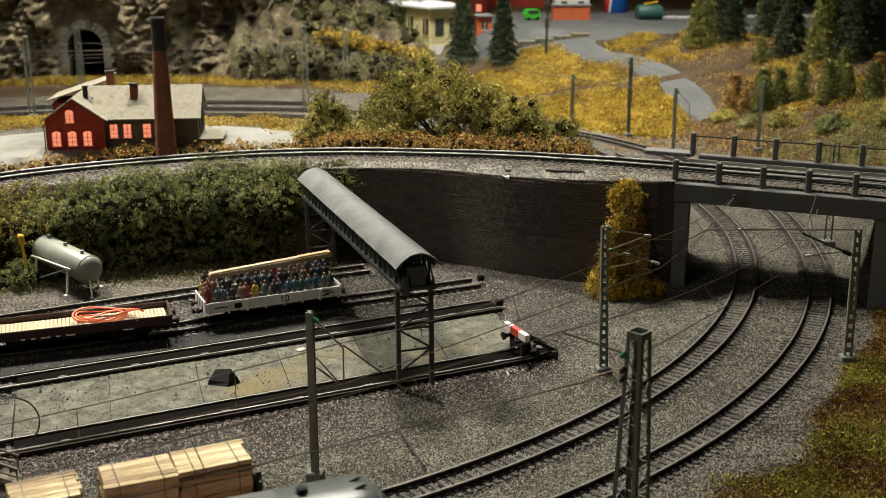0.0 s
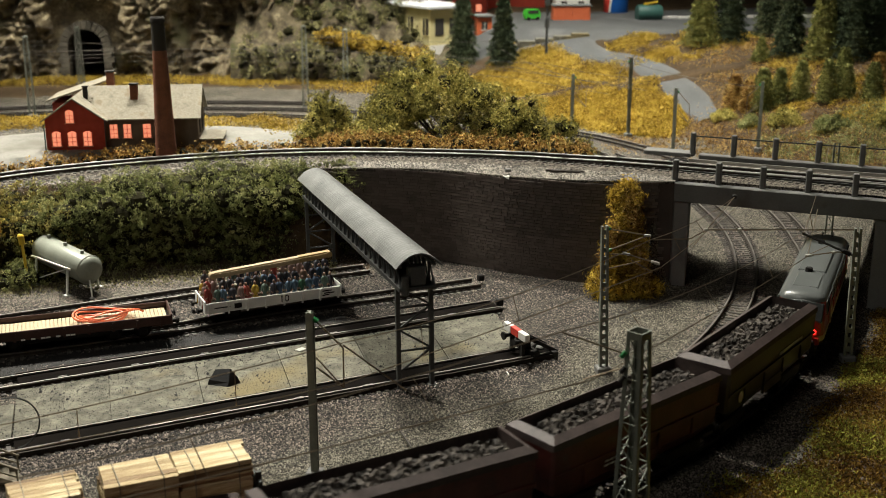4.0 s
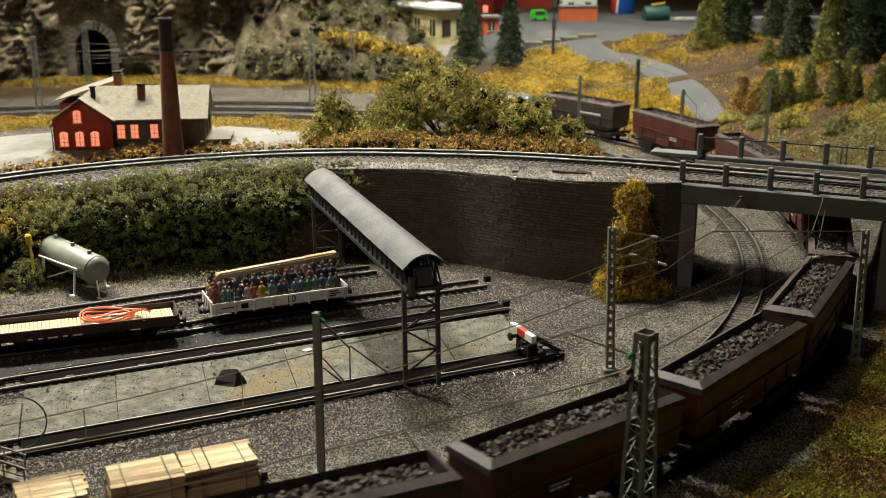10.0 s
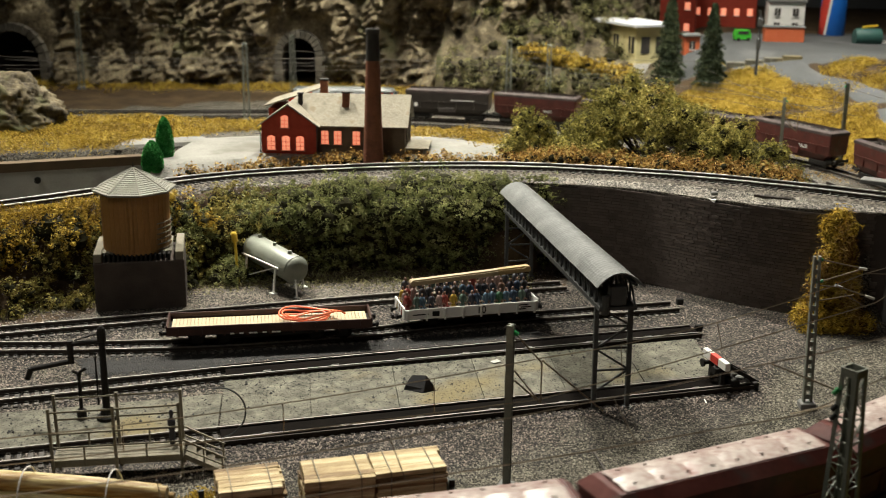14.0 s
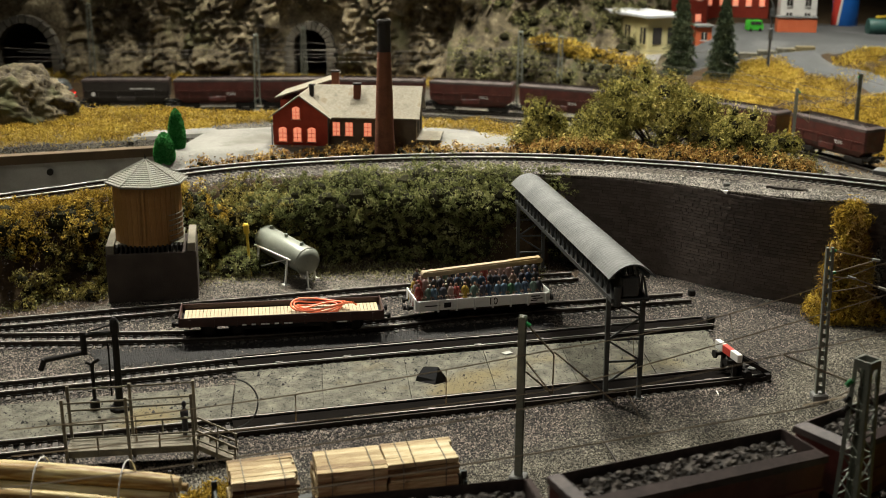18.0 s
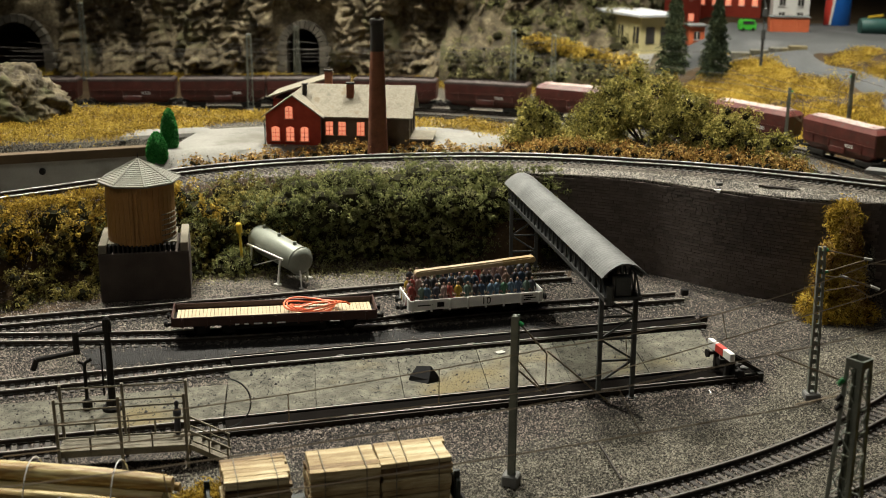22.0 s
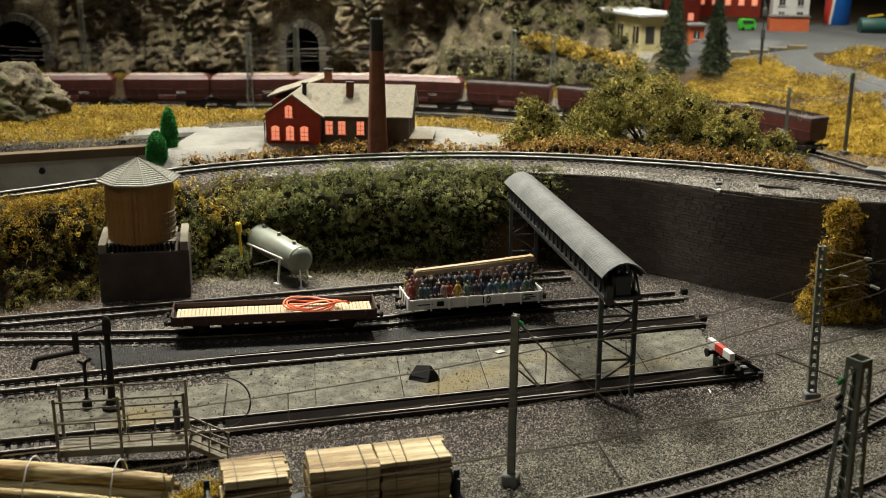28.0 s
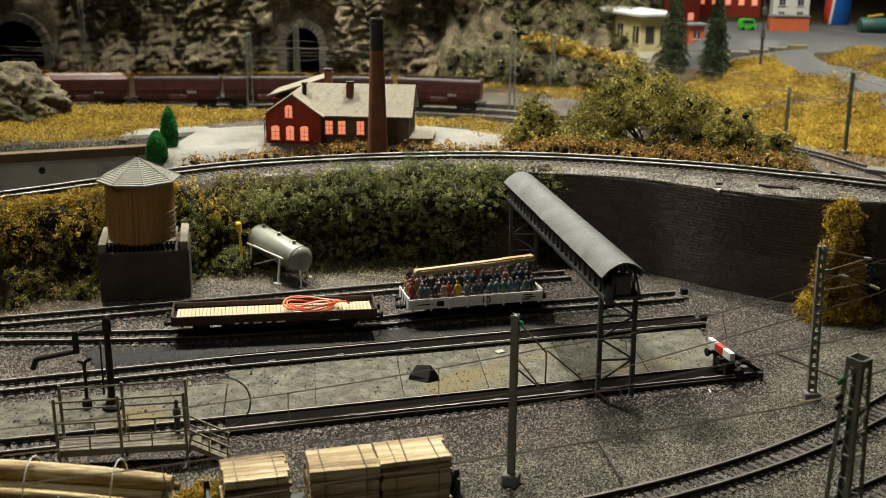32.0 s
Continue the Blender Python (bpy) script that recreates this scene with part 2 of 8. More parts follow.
def resample(pts, step):
    """Points at even steps along a line, each with its heading."""
    out, carry = [], 0.0
    for a, b in zip(pts, pts[1:]):
        length = math.hypot(b[0] - a[0], b[1] - a[1])
        if length < 1e-9:
            continue
        ang = math.atan2(b[1] - a[1], b[0] - a[0])
        s = carry
        while s < length:
            u = s / length
            out.append((a[0] + (b[0] - a[0]) * u, a[1] + (b[1] - a[1]) * u, ang))
            s += step
        carry = s - length
    return out


def smooth(a, b, x):
    u = min(max((x - a) / (b - a), 0.0), 1.0)
    return u * u * (3 - 2 * u)


def interp(x, xs, ys):
    if x <= xs[0]:
        return ys[0]
    for i in range(len(xs) - 1):
        if x <= xs[i + 1]:
            return ys[i] + (ys[i + 1] - ys[i]) * (x - xs[i]) / (xs[i + 1] - xs[i])
    return ys[-1]


UPPER = catmull([(-0.80, 0.70), (-0.67, 0.84), (-0.584, 0.936), (-0.510, 1.012), (-0.424, 1.084), (-0.318, 1.127), (-0.204, 1.149),
                 (-0.104, 1.149), (0.0, 1.127), (0.077, 1.098), (0.1165, 1.078), (0.165, 1.054), (0.215, 1.0345), (0.2616, 1.013),
                 (0.3066, 0.993), (0.375, 0.962), (0.45, 0.928), (0.62, 0.85), (0.85, 0.745)], 8)
LOOP = (-0.41, 1.2)


def loop_radius(a):
    return interp(a, (-90, -5, 25, 65, 86, 110, 120, 132, 140), (0.7785, 0.7785, 0.80, 0.80, 0.79, 0.79, 0.815, 0.885, 0.95))


def loop_point(a):
    """A point on the loop's outer track; a in degrees, 0 to the right, 90 at the back."""
    if a < -90:
        return (LOOP[0] + (a + 90) * 0.01374, LOOP[1] - 0.7785)
    if a > 132:
        b = loop_point(132)
        return (b[0] - (a - 132) * 0.01374, b[1] - (a - 132) * 0.0024)
    r = loop_radius(a)
    return (LOOP[0] + r * math.cos(math.radians(a)), LOOP[1] + r * math.sin(math.radians(a)))


def upper_y(x):
    for a, b in zip(UPPER, UPPER[1:]):
        if a[0] <= x <= b[0]:
            return a[1] + (b[1] - a[1]) * (x - a[0]) / (b[0] - a[0])
    return UPPER[0][1] if x < UPPER[0][0] else UPPER[-1][1]


UPTAB = [upper_y(-0.80 + i * 0.01) for i in range(166)]


def zup(x):
    """Height of the upper line's rails."""
    return interp(x, (-0.55, -0.42, -0.2, 0.0, 0.16), (0.080, 0.084, 0.092, 0.098, 0.105))


def side(x, y):
    """Rough distance behind (+) or before (-) the upper line."""
    i = min(max(int((x + 0.80) / 0.01), 0), 164)
    slope = (UPTAB[i + 1] - UPTAB[i]) / 0.01
    return (y - UPTAB[i]) / math.sqrt(1 + slope * slope)


def dip(x, y):
    """The far side of the loop lies a little lower."""
    return -0.009 * smooth(1.50, 1.75, y) * (1 - smooth(2.13, 2.22, y)) * (1 - smooth(0.0, 0.25, x))


def gz(x, y):
    """Height of the ground."""
    d = side(x, y)
    rx, ry = x - LOOP[0], y - LOOP[1]
    r = math.hypot(rx, ry)
    z = 0.0
    if d > -0.2 and r < 1.0 and y < 2.0:
        face = smooth(interp(x, (0.0, 0.06), (-0.036, -0.047)), interp(x, (0.0, 0.06), (-0.030, -0.041)), d) if x > -0.105 else smooth(-0.085, -0.040, d)
        bank = (zup(x) - 0.009) * face * (1 - smooth(0.045, 0.11, d))
        bank *= 1 - smooth(0.190, 0.205, x) + smooth(0.385, 0.40, x)
        lot = 0.088 * smooth(0.0, 0.05, d) * (1 - smooth(0.40, 0.70, r)) * (1 - smooth(1.35, 1.60, y))
        if x < -0.50:
            lot *= smooth(0.0, 0.012, y - (1.168 + (x + 0.54) * 0.585))
        z = max(z, bank if r < 0.95 else 0.0, lot)
        if x < -0.5:
            z = max(z, 0.078 * smooth(0.0, 0.012, y - (1.168 + (x + 0.54) * 0.585)) * (1 - smooth(1.34, 1.60, y)))
    # country behind the loop, rising to the town
    if r > 0.85:
        east = smooth(-0.1, 0.15, x) * smooth(1.2, 1.6, y)
        z = max(z, 0.10 * smooth(0.87, 1.30, r) * east)
        z = max(z, 0.012 * smooth(0.87, 1.1, r) * smooth(-0.3, 0.0, rx) * (1 - smooth(0.5, 1.1, y)))
    return z + dip(x, y)


# ---- mesh helpers ----
class MB:
    """Collects vertices and faces for one mesh."""

    def __init__(self):
        self.v, self.f = [], []

    def add(self, verts, faces):
        n = len(self.v)
        self.v.extend(tuple(p) for p in verts)
        self.f.extend(tuple(i + n for i in f) for f in faces)
        return self

    def box(self, c, s, rz=0.0, ch=0.0, m=None):
        x, y, z = (k / 2 for k in s)
        if ch <= 0:
            vs = [(a * x, b * y, d * z) for d in (-1, 1) for b in (-1, 1) for a in (-1, 1)]
            fs = [(0, 2, 3, 1), (4, 5, 7, 6), (0, 1, 5, 4), (2, 6, 7, 3), (0, 4, 6, 2), (1, 3, 7, 5)]
        else:
            ch = min(ch, x * 0.9, y * 0.9, z * 0.9)
            vs, ids = [], {}
            for d in (-1, 1):
                for b in (-1, 1):
                    for a in (-1, 1):
                        for k in range(3):
                            p = [a * x, b * y, d * z]
                            for j in range(3):
                                if j != k:
                                    p[j] -= (a, b, d)[j] * ch
                            ids[a, b, d, k] = len(vs)
                            vs.append(tuple(p))
            fs = []
            for k in range(3):
                for sgn in (-1, 1):
                    o = [j for j in range(3) if j != k]
                    ring = []
                    for u, w in ((-1, -1), (1, -1), (1, 1), (-1, 1)):
                        key = [0, 0, 0]
                        key[k], key[o[0]], key[o[1]] = sgn, u, w
                        ring.append(ids[(*key, k)])
                    fs.append(tuple(ring if (sgn > 0) == (k != 1) else ring[::-1]))
            for e in range(3):
                o = [j for j in range(3) if j != e]
                for u in (-1, 1):
                    for w in (-1, 1):
                        q = []
                        for end, k in ((-1, o[0]), (1, o[0]), (1, o[1]), (-1, o[1])):
                            key = [0, 0, 0]
                            key[e], key[o[0]], key[o[1]] = end, u, w
                            q.append(ids[(*key, k)])
                        fs.append(tuple(q if (u * w > 0) == (e == 1) else q[::-1]))
            for d in (-1, 1):
                for b in (-1, 1):
                    for a in (-1, 1):
                        t = tuple(ids[a, b, d, k] for k in range(3))
                        fs.append(t if a * b * d > 0 else t[::-1])
        cz, sz = math.cos(rz), math.sin(rz)
        out = [(c[0] + p[0] * cz - p[1] * sz, c[1] + p[0] * sz + p[1] * cz, c[2] + p[2]) for p in vs]
        if m is not None:
            out = [tuple(m @ Vector(p)) for p in out]
        return self.add(out, fs)

    def beam(self, p, q, w, h=None, up=(0, 0, 1)):
        p, q = Vector(p), Vector(q)
        d = (q - p).normalized()
        s = d.cross(Vector(up))
        if s.length < 1e-6:
            s = d.cross(Vector((1, 0, 0)))
        s.normalize()
        u = s.cross(d)
        h = w if h is None else h
        vs = [k + s * (a * w / 2) + u * (b * h / 2) for k in (p, q) for a, b in ((-1, -1), (1, -1), (1, 1), (-1, 1))]
        return self.add(vs, [(0, 3, 2, 1), (4, 5, 6, 7), (0, 1, 5, 4), (1, 2, 6, 5), (2, 3, 7, 6), (3, 0, 4, 7)])

    def rod(self, p, q, r, n=8, r2=None, caps=True):
        p, q = Vector(p), Vector(q)
        r2 = r if r2 is None else r2
        d = (q - p).normalized()
        s = d.orthogonal().normalized()
        u = d.cross(s)
        vs = [k + (s * math.cos(a) + u * math.sin(a)) * rr for k, rr in ((p, r), (q, r2)) for a in (2 * math.pi * i / n for i in range(n))]
        fs = [(i, (i + 1) % n, n + (i + 1) % n, n + i) for i in range(n)]
        if caps:
            fs += [tuple(range(n))[::-1], tuple(range(n, 2 * n))]
        return self.add(vs, fs)

    def tube(self, pts, r, n=5):
        pts = [Vector(p) for p in pts]
        vs, fs = [], []
        for i, p in enumerate(pts):
            d = (pts[min(i + 1, len(pts) - 1)] - pts[max(i - 1, 0)]).normalized()
            s = d.cross(Vector((0, 0, 1)))
            s = s.normalized() if s.length > 1e-5 else Vector((1, 0, 0))
            u = s.cross(d)
            vs += [p + (s * math.cos(2 * math.pi * k / n) + u * math.sin(2 * math.pi * k / n)) * r for k in range(n)]
        for i in range(len(pts) - 1):
            fs += [(i * n + k, i * n + (k + 1) % n, (i + 1) * n + (k + 1) % n, (i + 1) * n + k) for k in range(n)]
        fs += [tuple(range(n))[::-1], tuple(range((len(pts) - 1) * n, len(pts) * n))]
        return self.add(vs, fs)

    def lathe(self, prof, n=16, c=(0, 0, 0), m=None):
        vs, fs = [], []
        for r, z in prof:
            vs += [(c[0] + r * math.cos(2 * math.pi * k / n), c[1] + r * math.sin(2 * math.pi * k / n), c[2] + z) for k in range(n)]
        for i in range(len(prof) - 1):
            fs += [(i * n + k, i * n + (k + 1) % n, (i + 1) * n + (k + 1) % n, (i + 1) * n + k) for k in range(n)]
        fs += [tuple(range(n))[::-1], tuple(range((len(prof) - 1) * n, len(prof) * n))]
        if m is not None:
            vs = [tuple(m @ Vector(p)) for p in vs]
        return self.add(vs, fs)

    def prism(self, poly, axis, a, b):
        """A polygon in the plane square to the axis, stretched from a to b along it."""
        n = len(poly)

        def put(u, w, k):
            return {"x": (k, u, w), "y": (u, k, w), "z": (u, w, k)}[axis]
        vs = [put(u, w, a) for u, w in poly] + [put(u, w, b) for u, w in poly]
        fs = [(i, (i + 1) % n, n + (i + 1) % n, n + i) for i in range(n)] + [tuple(range(n))[::-1], tuple(range(n, 2 * n))]
        return self.add(vs, fs)

    def strip(self, line, prof, closed=False):
        """A cross-section (sideways, up) drawn along a line of (x, y, z)."""
        k = len(prof)
        vs, fs = [], []
        for i, p in enumerate(line):
            a, b = line[max(i - 1, 0)], line[min(i + 1, len(line) - 1)]
            dx, dy = b[0] - a[0], b[1] - a[1]
            l = math.hypot(dx, dy) or 1.0
            nx, ny = -dy / l, dx / l
            vs += [(p[0] + nx * u, p[1] + ny * u, p[2] + w) for u, w in prof]
        for i in range(len(line) - 1):
            for j in range(k if closed else k - 1):
                fs.append((i * k + j, i * k + (j + 1) % k, (i + 1) * k + (j + 1) % k, (i + 1) * k + j))
        if closed:
            fs += [tuple(range(k))[::-1], tuple(range((len(line) - 1) * k, len(line) * k))]
        return self.add(vs, fs)

    def mesh(self, name, mat, smoothed=False):
        me = bpy.data.meshes.new(name)
        me.from_pydata(self.v, [], self.f)
        bm = bmesh.new()
        bm.from_mesh(me)
        bmesh.ops.recalc_face_normals(bm, faces=bm.faces)
        bm.to_mesh(me)
        bm.free()
        me.materials.append(mat)
        if smoothed:
            me.polygons.foreach_set("use_smooth", [True] * len(me.polygons))
            me.set_sharp_from_angle(angle=radians(40))
        return me


def raw_mesh(name, verts, faces, mat, smoothed=False):
    """A large mesh from arrays: verts (n, 3), faces (m, 3 or 4)."""
    me = bpy.data.meshes.new(name)
    verts, faces = np.asarray(verts, np.float32), np.asarray(faces, np.int32)
    k = faces.shape[1]
    me.vertices.add(len(verts))
    me.vertices.foreach_set("co", verts.ravel())
    me.loops.add(faces.size)
    me.loops.foreach_set("vertex_index", faces.ravel())
    me.polygons.add(len(faces))
    me.polygons.foreach_set("loop_start", np.arange(0, faces.size, k, dtype=np.int32))
    me.update(calc_edges=True)
    me.validate()
    if smoothed:
        me.polygons.foreach_set("use_smooth", [True] * len(me.polygons))
    me.materials.append(mat)
    return me


def part(name, mb, mat, parent=None, label="", smoothed=False):
    ob = new(name, mb.mesh(name, mat, smoothed) if isinstance(mb, MB) else mb)
    ob.parent = parent
    if label:
        ob["label"] = label
    return ob


def thing(name, label, category, x=0, y=0, z=0, rz=0, group="", kind=""):
    ob = new(name)
    ob.matrix_world = pose(x, y, z, 0, 0, rz)
    ob.empty_display_size = 0.02
    return tagged(ob, label, category, group, kind)


def share(name, me, parent, m):
    ob = new(name, me)
    ob.parent = parent
    ob.matrix_local = m
    return ob


RNG = np.random.default_rng(7)


def leaf_mesh(name, pts, size, mat, flat=0.0, ups=None, fold=0.35, face=None, slim=(0.30, 0.60)):
    """Small folded leaves at pts (n, 3). size: mean length; ups: growth direction with weight flat."""
    n = len(pts)
    pts = np.asarray(pts)
    a = RNG.normal(size=(n, 3))
    if ups is not None:
        a = a * (1 - flat) + np.asarray(ups) * flat * 1.6
    a /= np.linalg.norm(a, axis=1)[:, None] + 1e-9
    b = np.cross(a, RNG.normal(size=(n, 3)))
    b /= np.linalg.norm(b, axis=1)[:, None] + 1e-9
    if face is not None:
        nn = np.asarray(face) + RNG.normal(size=(n, 3)) * 0.6
        nn /= np.linalg.norm(nn, axis=1)[:, None] + 1e-9
        a = np.cross(nn, RNG.normal(size=(n, 3)))
        a /= np.linalg.norm(a, axis=1)[:, None] + 1e-9
        b = np.cross(nn, a)
    c = np.cross(a, b)
    s = size * RNG.uniform(0.55, 1.5, n)[:, None]
    w = s * RNG.uniform(*slim, n)[:, None]
    v = np.stack([pts - a * s * 0.5, pts + b * w * 0.5 + c * w * fold, pts + a * s * 0.5, pts - b * w * 0.5 + c * w * fold], 1).reshape(-1, 3)
    i = np.arange(n)[:, None] * 4
    f = np.concatenate([i + np.array([[0, 1, 2]]), i + np.array([[0, 2, 3]])], 0)
    return raw_mesh(name, v, f, mat)


def blob_points(blobs, n, shell=0.55):
    """Random points near the skins of lumpy blobs (x, y, z, rx, ry, rz)."""
    blobs = np.asarray(blobs, float)
    wts = blobs[:, 3] * blobs[:, 5]
    k = RNG.choice(len(blobs), n, p=wts / wts.sum())
    d = RNG.normal(size=(n, 3))
    d /= np.linalg.norm(d, axis=1)[:, None]
    lump = 1 + 0.30 * np.sin(d[:, 0] * 7 + k) * np.cos(d[:, 1] * 6 + k * 2) + 0.22 * np.sin(d[:, 2] * 9 + d[:, 0] * 5 + k * 3)
    r = (1 - shell * RNG.random(n) ** 2) * lump
    return blobs[k, :3] + d * blobs[k, 3:6] * r[:, None], d


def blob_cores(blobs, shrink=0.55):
    """Solid cores for foliage clumps, coloured dark as the shade between the leaves."""
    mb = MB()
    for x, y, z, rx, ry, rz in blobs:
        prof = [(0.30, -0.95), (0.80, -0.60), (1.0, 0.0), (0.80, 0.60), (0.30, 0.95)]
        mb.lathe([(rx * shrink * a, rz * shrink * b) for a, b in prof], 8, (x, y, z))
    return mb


# ---- ground ----
def axis(lo, hi, fine_lo, fine_hi, fine, coarse):
    out = list(np.arange(lo, fine_lo, coarse)) + list(np.arange(fine_lo, fine_hi, fine)) + list(np.arange(fine_hi, hi + coarse, coarse))
    return out


def build_ground():
    xs, ys = axis(-4.2, 2.2, -0.85, 0.85, 0.010, 0.09), axis(0.15, 4.2, 0.40, 2.45, 0.010, 0.09)
    v = []
    for y in ys:
        for x in xs:
            v.append((x, y, gz(x, y) + 0.0012 * noise.noise((x * 22, y * 22, 0)) * (1 if gz(x, y) < 0.01 else 3)))
    nx = len(xs)
    quads = [(j * nx + i, j * nx + i + 1, (j + 1) * nx + i + 1, (j + 1) * nx + i) for j in range(len(ys) - 1) for i in range(nx - 1)]
    me = raw_mesh("ground", v, quads, GRAVEL, True)
    me.materials.append(SAND)
    me.materials.append(EARTH)
    mats = []
    for q in quads:
        x, y = v[q[0]][0], v[q[0]][1]
        r = math.hypot(x - LOOP[0], y - LOOP[1])
        w = noise.noise((x * 14, y * 14, 3)) * 0.02
        if y > upper_y(x) + 0.06 and r < 0.66:
            mats.append(1)
        elif r > 0.90 + w and y > 1.9 and x < 0.0 and r < 1.0 + w:
            mats.append(1)
        elif (r > 0.90 + w and (y > 1.15 or x > 0.1)) or (r > 0.865 + w * 0.5 and x > 0.1 and y < 0.95):
            mats.append(2)
        elif r > 0.645 + w * 2 and y < 1.9:
            mats.append(1)
        elif -0.12 < side(x, y) < -0.032 and x < -0.07:
            mats.append(2)
        elif side(x, y) < -0.05 and side(x, y) > -0.17 + w and x < -0.2:
            mats.append(1)
        elif side(x, y) > -0.06:
            mats.append(1)
        elif x < -0.24 and noise.noise((x * 24, y * 24, 6)) > -0.05:
            mats.append(1)
        else:
            mats.append(0)
    me.polygons.foreach_set("material_index", mats)
    ground = new("ground", me)
    tagged(ground, "layout ground of dark gravel, grey sand and brown earth", "ground", kind="structure")


build_ground()


def stones(name, pts, size, mat, label):
    n = len(pts)
    base = np.array([(1, 0, 0), (-1, 0, 0), (0, 1, 0), (0, -1, 0), (0, 0, 1), (0, 0, -0.6)], float)
    f0 = np.array([(0, 2, 4), (2, 1, 4), (1, 3, 4), (3, 0, 4)])
    s = size * RNG.uniform(0.5, 1.4, (n, 1, 1)) * RNG.uniform(0.6, 1.3, (n, 6, 1))
    ang = RNG.uniform(0, 6.283, n)
    ca, sa = np.cos(ang)[:, None], np.sin(ang)[:, None]
    b = base[None] * s
    v = np.stack([b[..., 0] * ca - b[..., 1] * sa, b[..., 0] * sa + b[..., 1] * ca, b[..., 2] * 1.1], -1) + np.asarray(pts)[:, None, :]
    f = (np.arange(n)[:, None, None] * 6 + f0[None]).reshape(-1, 3)
    ob = new(name, raw_mesh(name, v.reshape(-1, 3), f, mat))
    tagged(ob, label, "gravel", kind="stuff")


def gravel_points(n):
    """Loose stones over the yard, thickest near the front; the second lot lies on the sandy strip along the curves."""
    y = 0.575 + 0.54 * RNG.random(n) ** 1.45
    x = RNG.uniform(-0.56, 0.42, n) * np.clip(y / 0.75, 0.6, 1.2)
    z = np.array([gz(a, b) for a, b in zip(x, y)])
    pts = np.stack([x, y, z + 0.0003], 1)[z < 0.09]
    r = np.hypot(pts[:, 0] - LOOP[0], pts[:, 1] - LOOP[1]) + RNG.normal(size=len(pts)) * 0.006
    edge = 0.625 + 0.02 * np.sin(pts[:, 0] * 31) + 0.012 * np.sin(pts[:, 1] * 57)
    dark = (r < edge) | ((pts[:, 0] - 0.3 * (pts[:, 1] - 0.75) + 0.02 * np.sin(pts[:, 1] * 43) + RNG.normal(size=len(pts)) * 0.012 > 0.185) & (pts[:, 1] < 0.97))
    return pts[dark], pts[~dark]


DARK_STONES, SAND_STONES = gravel_points(235000)
stones("gravel", DARK_STONES, 0.00066, STONE, "loose brown and grey model gravel on the yard")
stones("sand_gravel", SAND_STONES, 0.00062, SANDSTONE, "fine olive-grey gravel along the curved tracks")


# ---- tracks ----
def rail_meshes(line, z, gauge, parent, mat_head, height=0.0042):
    """Two rails of a track; line: (x, y) points."""
    out = []
    for sgn in (-1, 1):
        off = sgn * gauge / 2
        pts = [(p[0], p[1], z(p[0], p[1]) if callable(z) else z) for p in line]
        web = [(off - 0.0011, -height), (off - 0.0011, -height + 0.0009), (off - 0.0004, -height + 0.0011), (off - 0.0004, -0.0012), (off - 0.0008, -0.0010),
               (off + 0.0008, -0.0010), (off + 0.0004, -0.0012), (off + 0.0004, -height + 0.0011), (off + 0.0011, -height + 0.0009), (off + 0.0011, -height)]
        rail = part("rail", MB().strip(pts, web, True), RAIL_DARK, parent)
        head = [(off - 0.0008, -0.0010), (off - 0.0008, -0.0001), (off - 0.0005, 0.0), (off + 0.0005, 0.0), (off + 0.0008, -0.0001), (off + 0.0008, -0.0010)]
        part("rail_head", MB().strip(pts, head, True), mat_head, rail, "bright worn rail head")
        out.append(rail)
    return out


def sleeper_mesh(length=0.033, width=0.0034, mat=SLEEPER):
    mb = MB().box((0, 0, 0), (width, length, 0.002), ch=0.0004)
    for s in (-1, 1):
        mb.box((0, s * 0.0114, 0.0013), (0.0022, 0.0016, 0.0013))
        mb.box((0, s * 0.0072, 0.0013), (0.0022, 0.0016, 0.0013))
    return mb.mesh("sleeper", mat)


SLEEPER_ME = sleeper_mesh()


def track(name, line, ztop, label, step=0.0068, near=True, bed=True, gauge=0.0186, head=None, bedmat=None):
    """A track along (x, y) points, its rail tops at ztop (a number or a function)."""
    t = thing(name, label, "railway track", kind="structure")
    fine = [(p[0], p[1]) for p in resample(line, 0.012)] + [line[-1]]
    zf = ztop if callable(ztop) else (lambda x, y: ztop)
    rail_meshes(fine, zf, gauge, t, head or RAIL)
    if bed:
        pts = [(p[0], p[1], zf(*p)) for p in fine]
        prof = [(-0.024, -0.0072), (-0.017, -0.0047), (0.017, -0.0047), (0.024, -0.0072)]
        part("ballast_bed", MB().strip(pts, prof), bedmat or BALLAST, t, "grey ballast bed")
    ties = resample(line, step)
    if near:
        for x, y, a in ties[:300]:
            share("sleeper", SLEEPER_ME, t, Matrix.Translation((x, y, zf(x, y) - 0.0047)) @ Matrix.Rotation(a + RNG.normal() * 0.01, 4, "Z"))
        ties = ties[300:]
    if ties:
        mb = MB()
        for x, y, a in ties:
            mb.box((x, y, zf(x, y) - 0.0047), (0.0032, 0.030, 0.002), a)
        tagged(part("sleepers", mb, SLEEPER, t), kind="stuff")
    return t


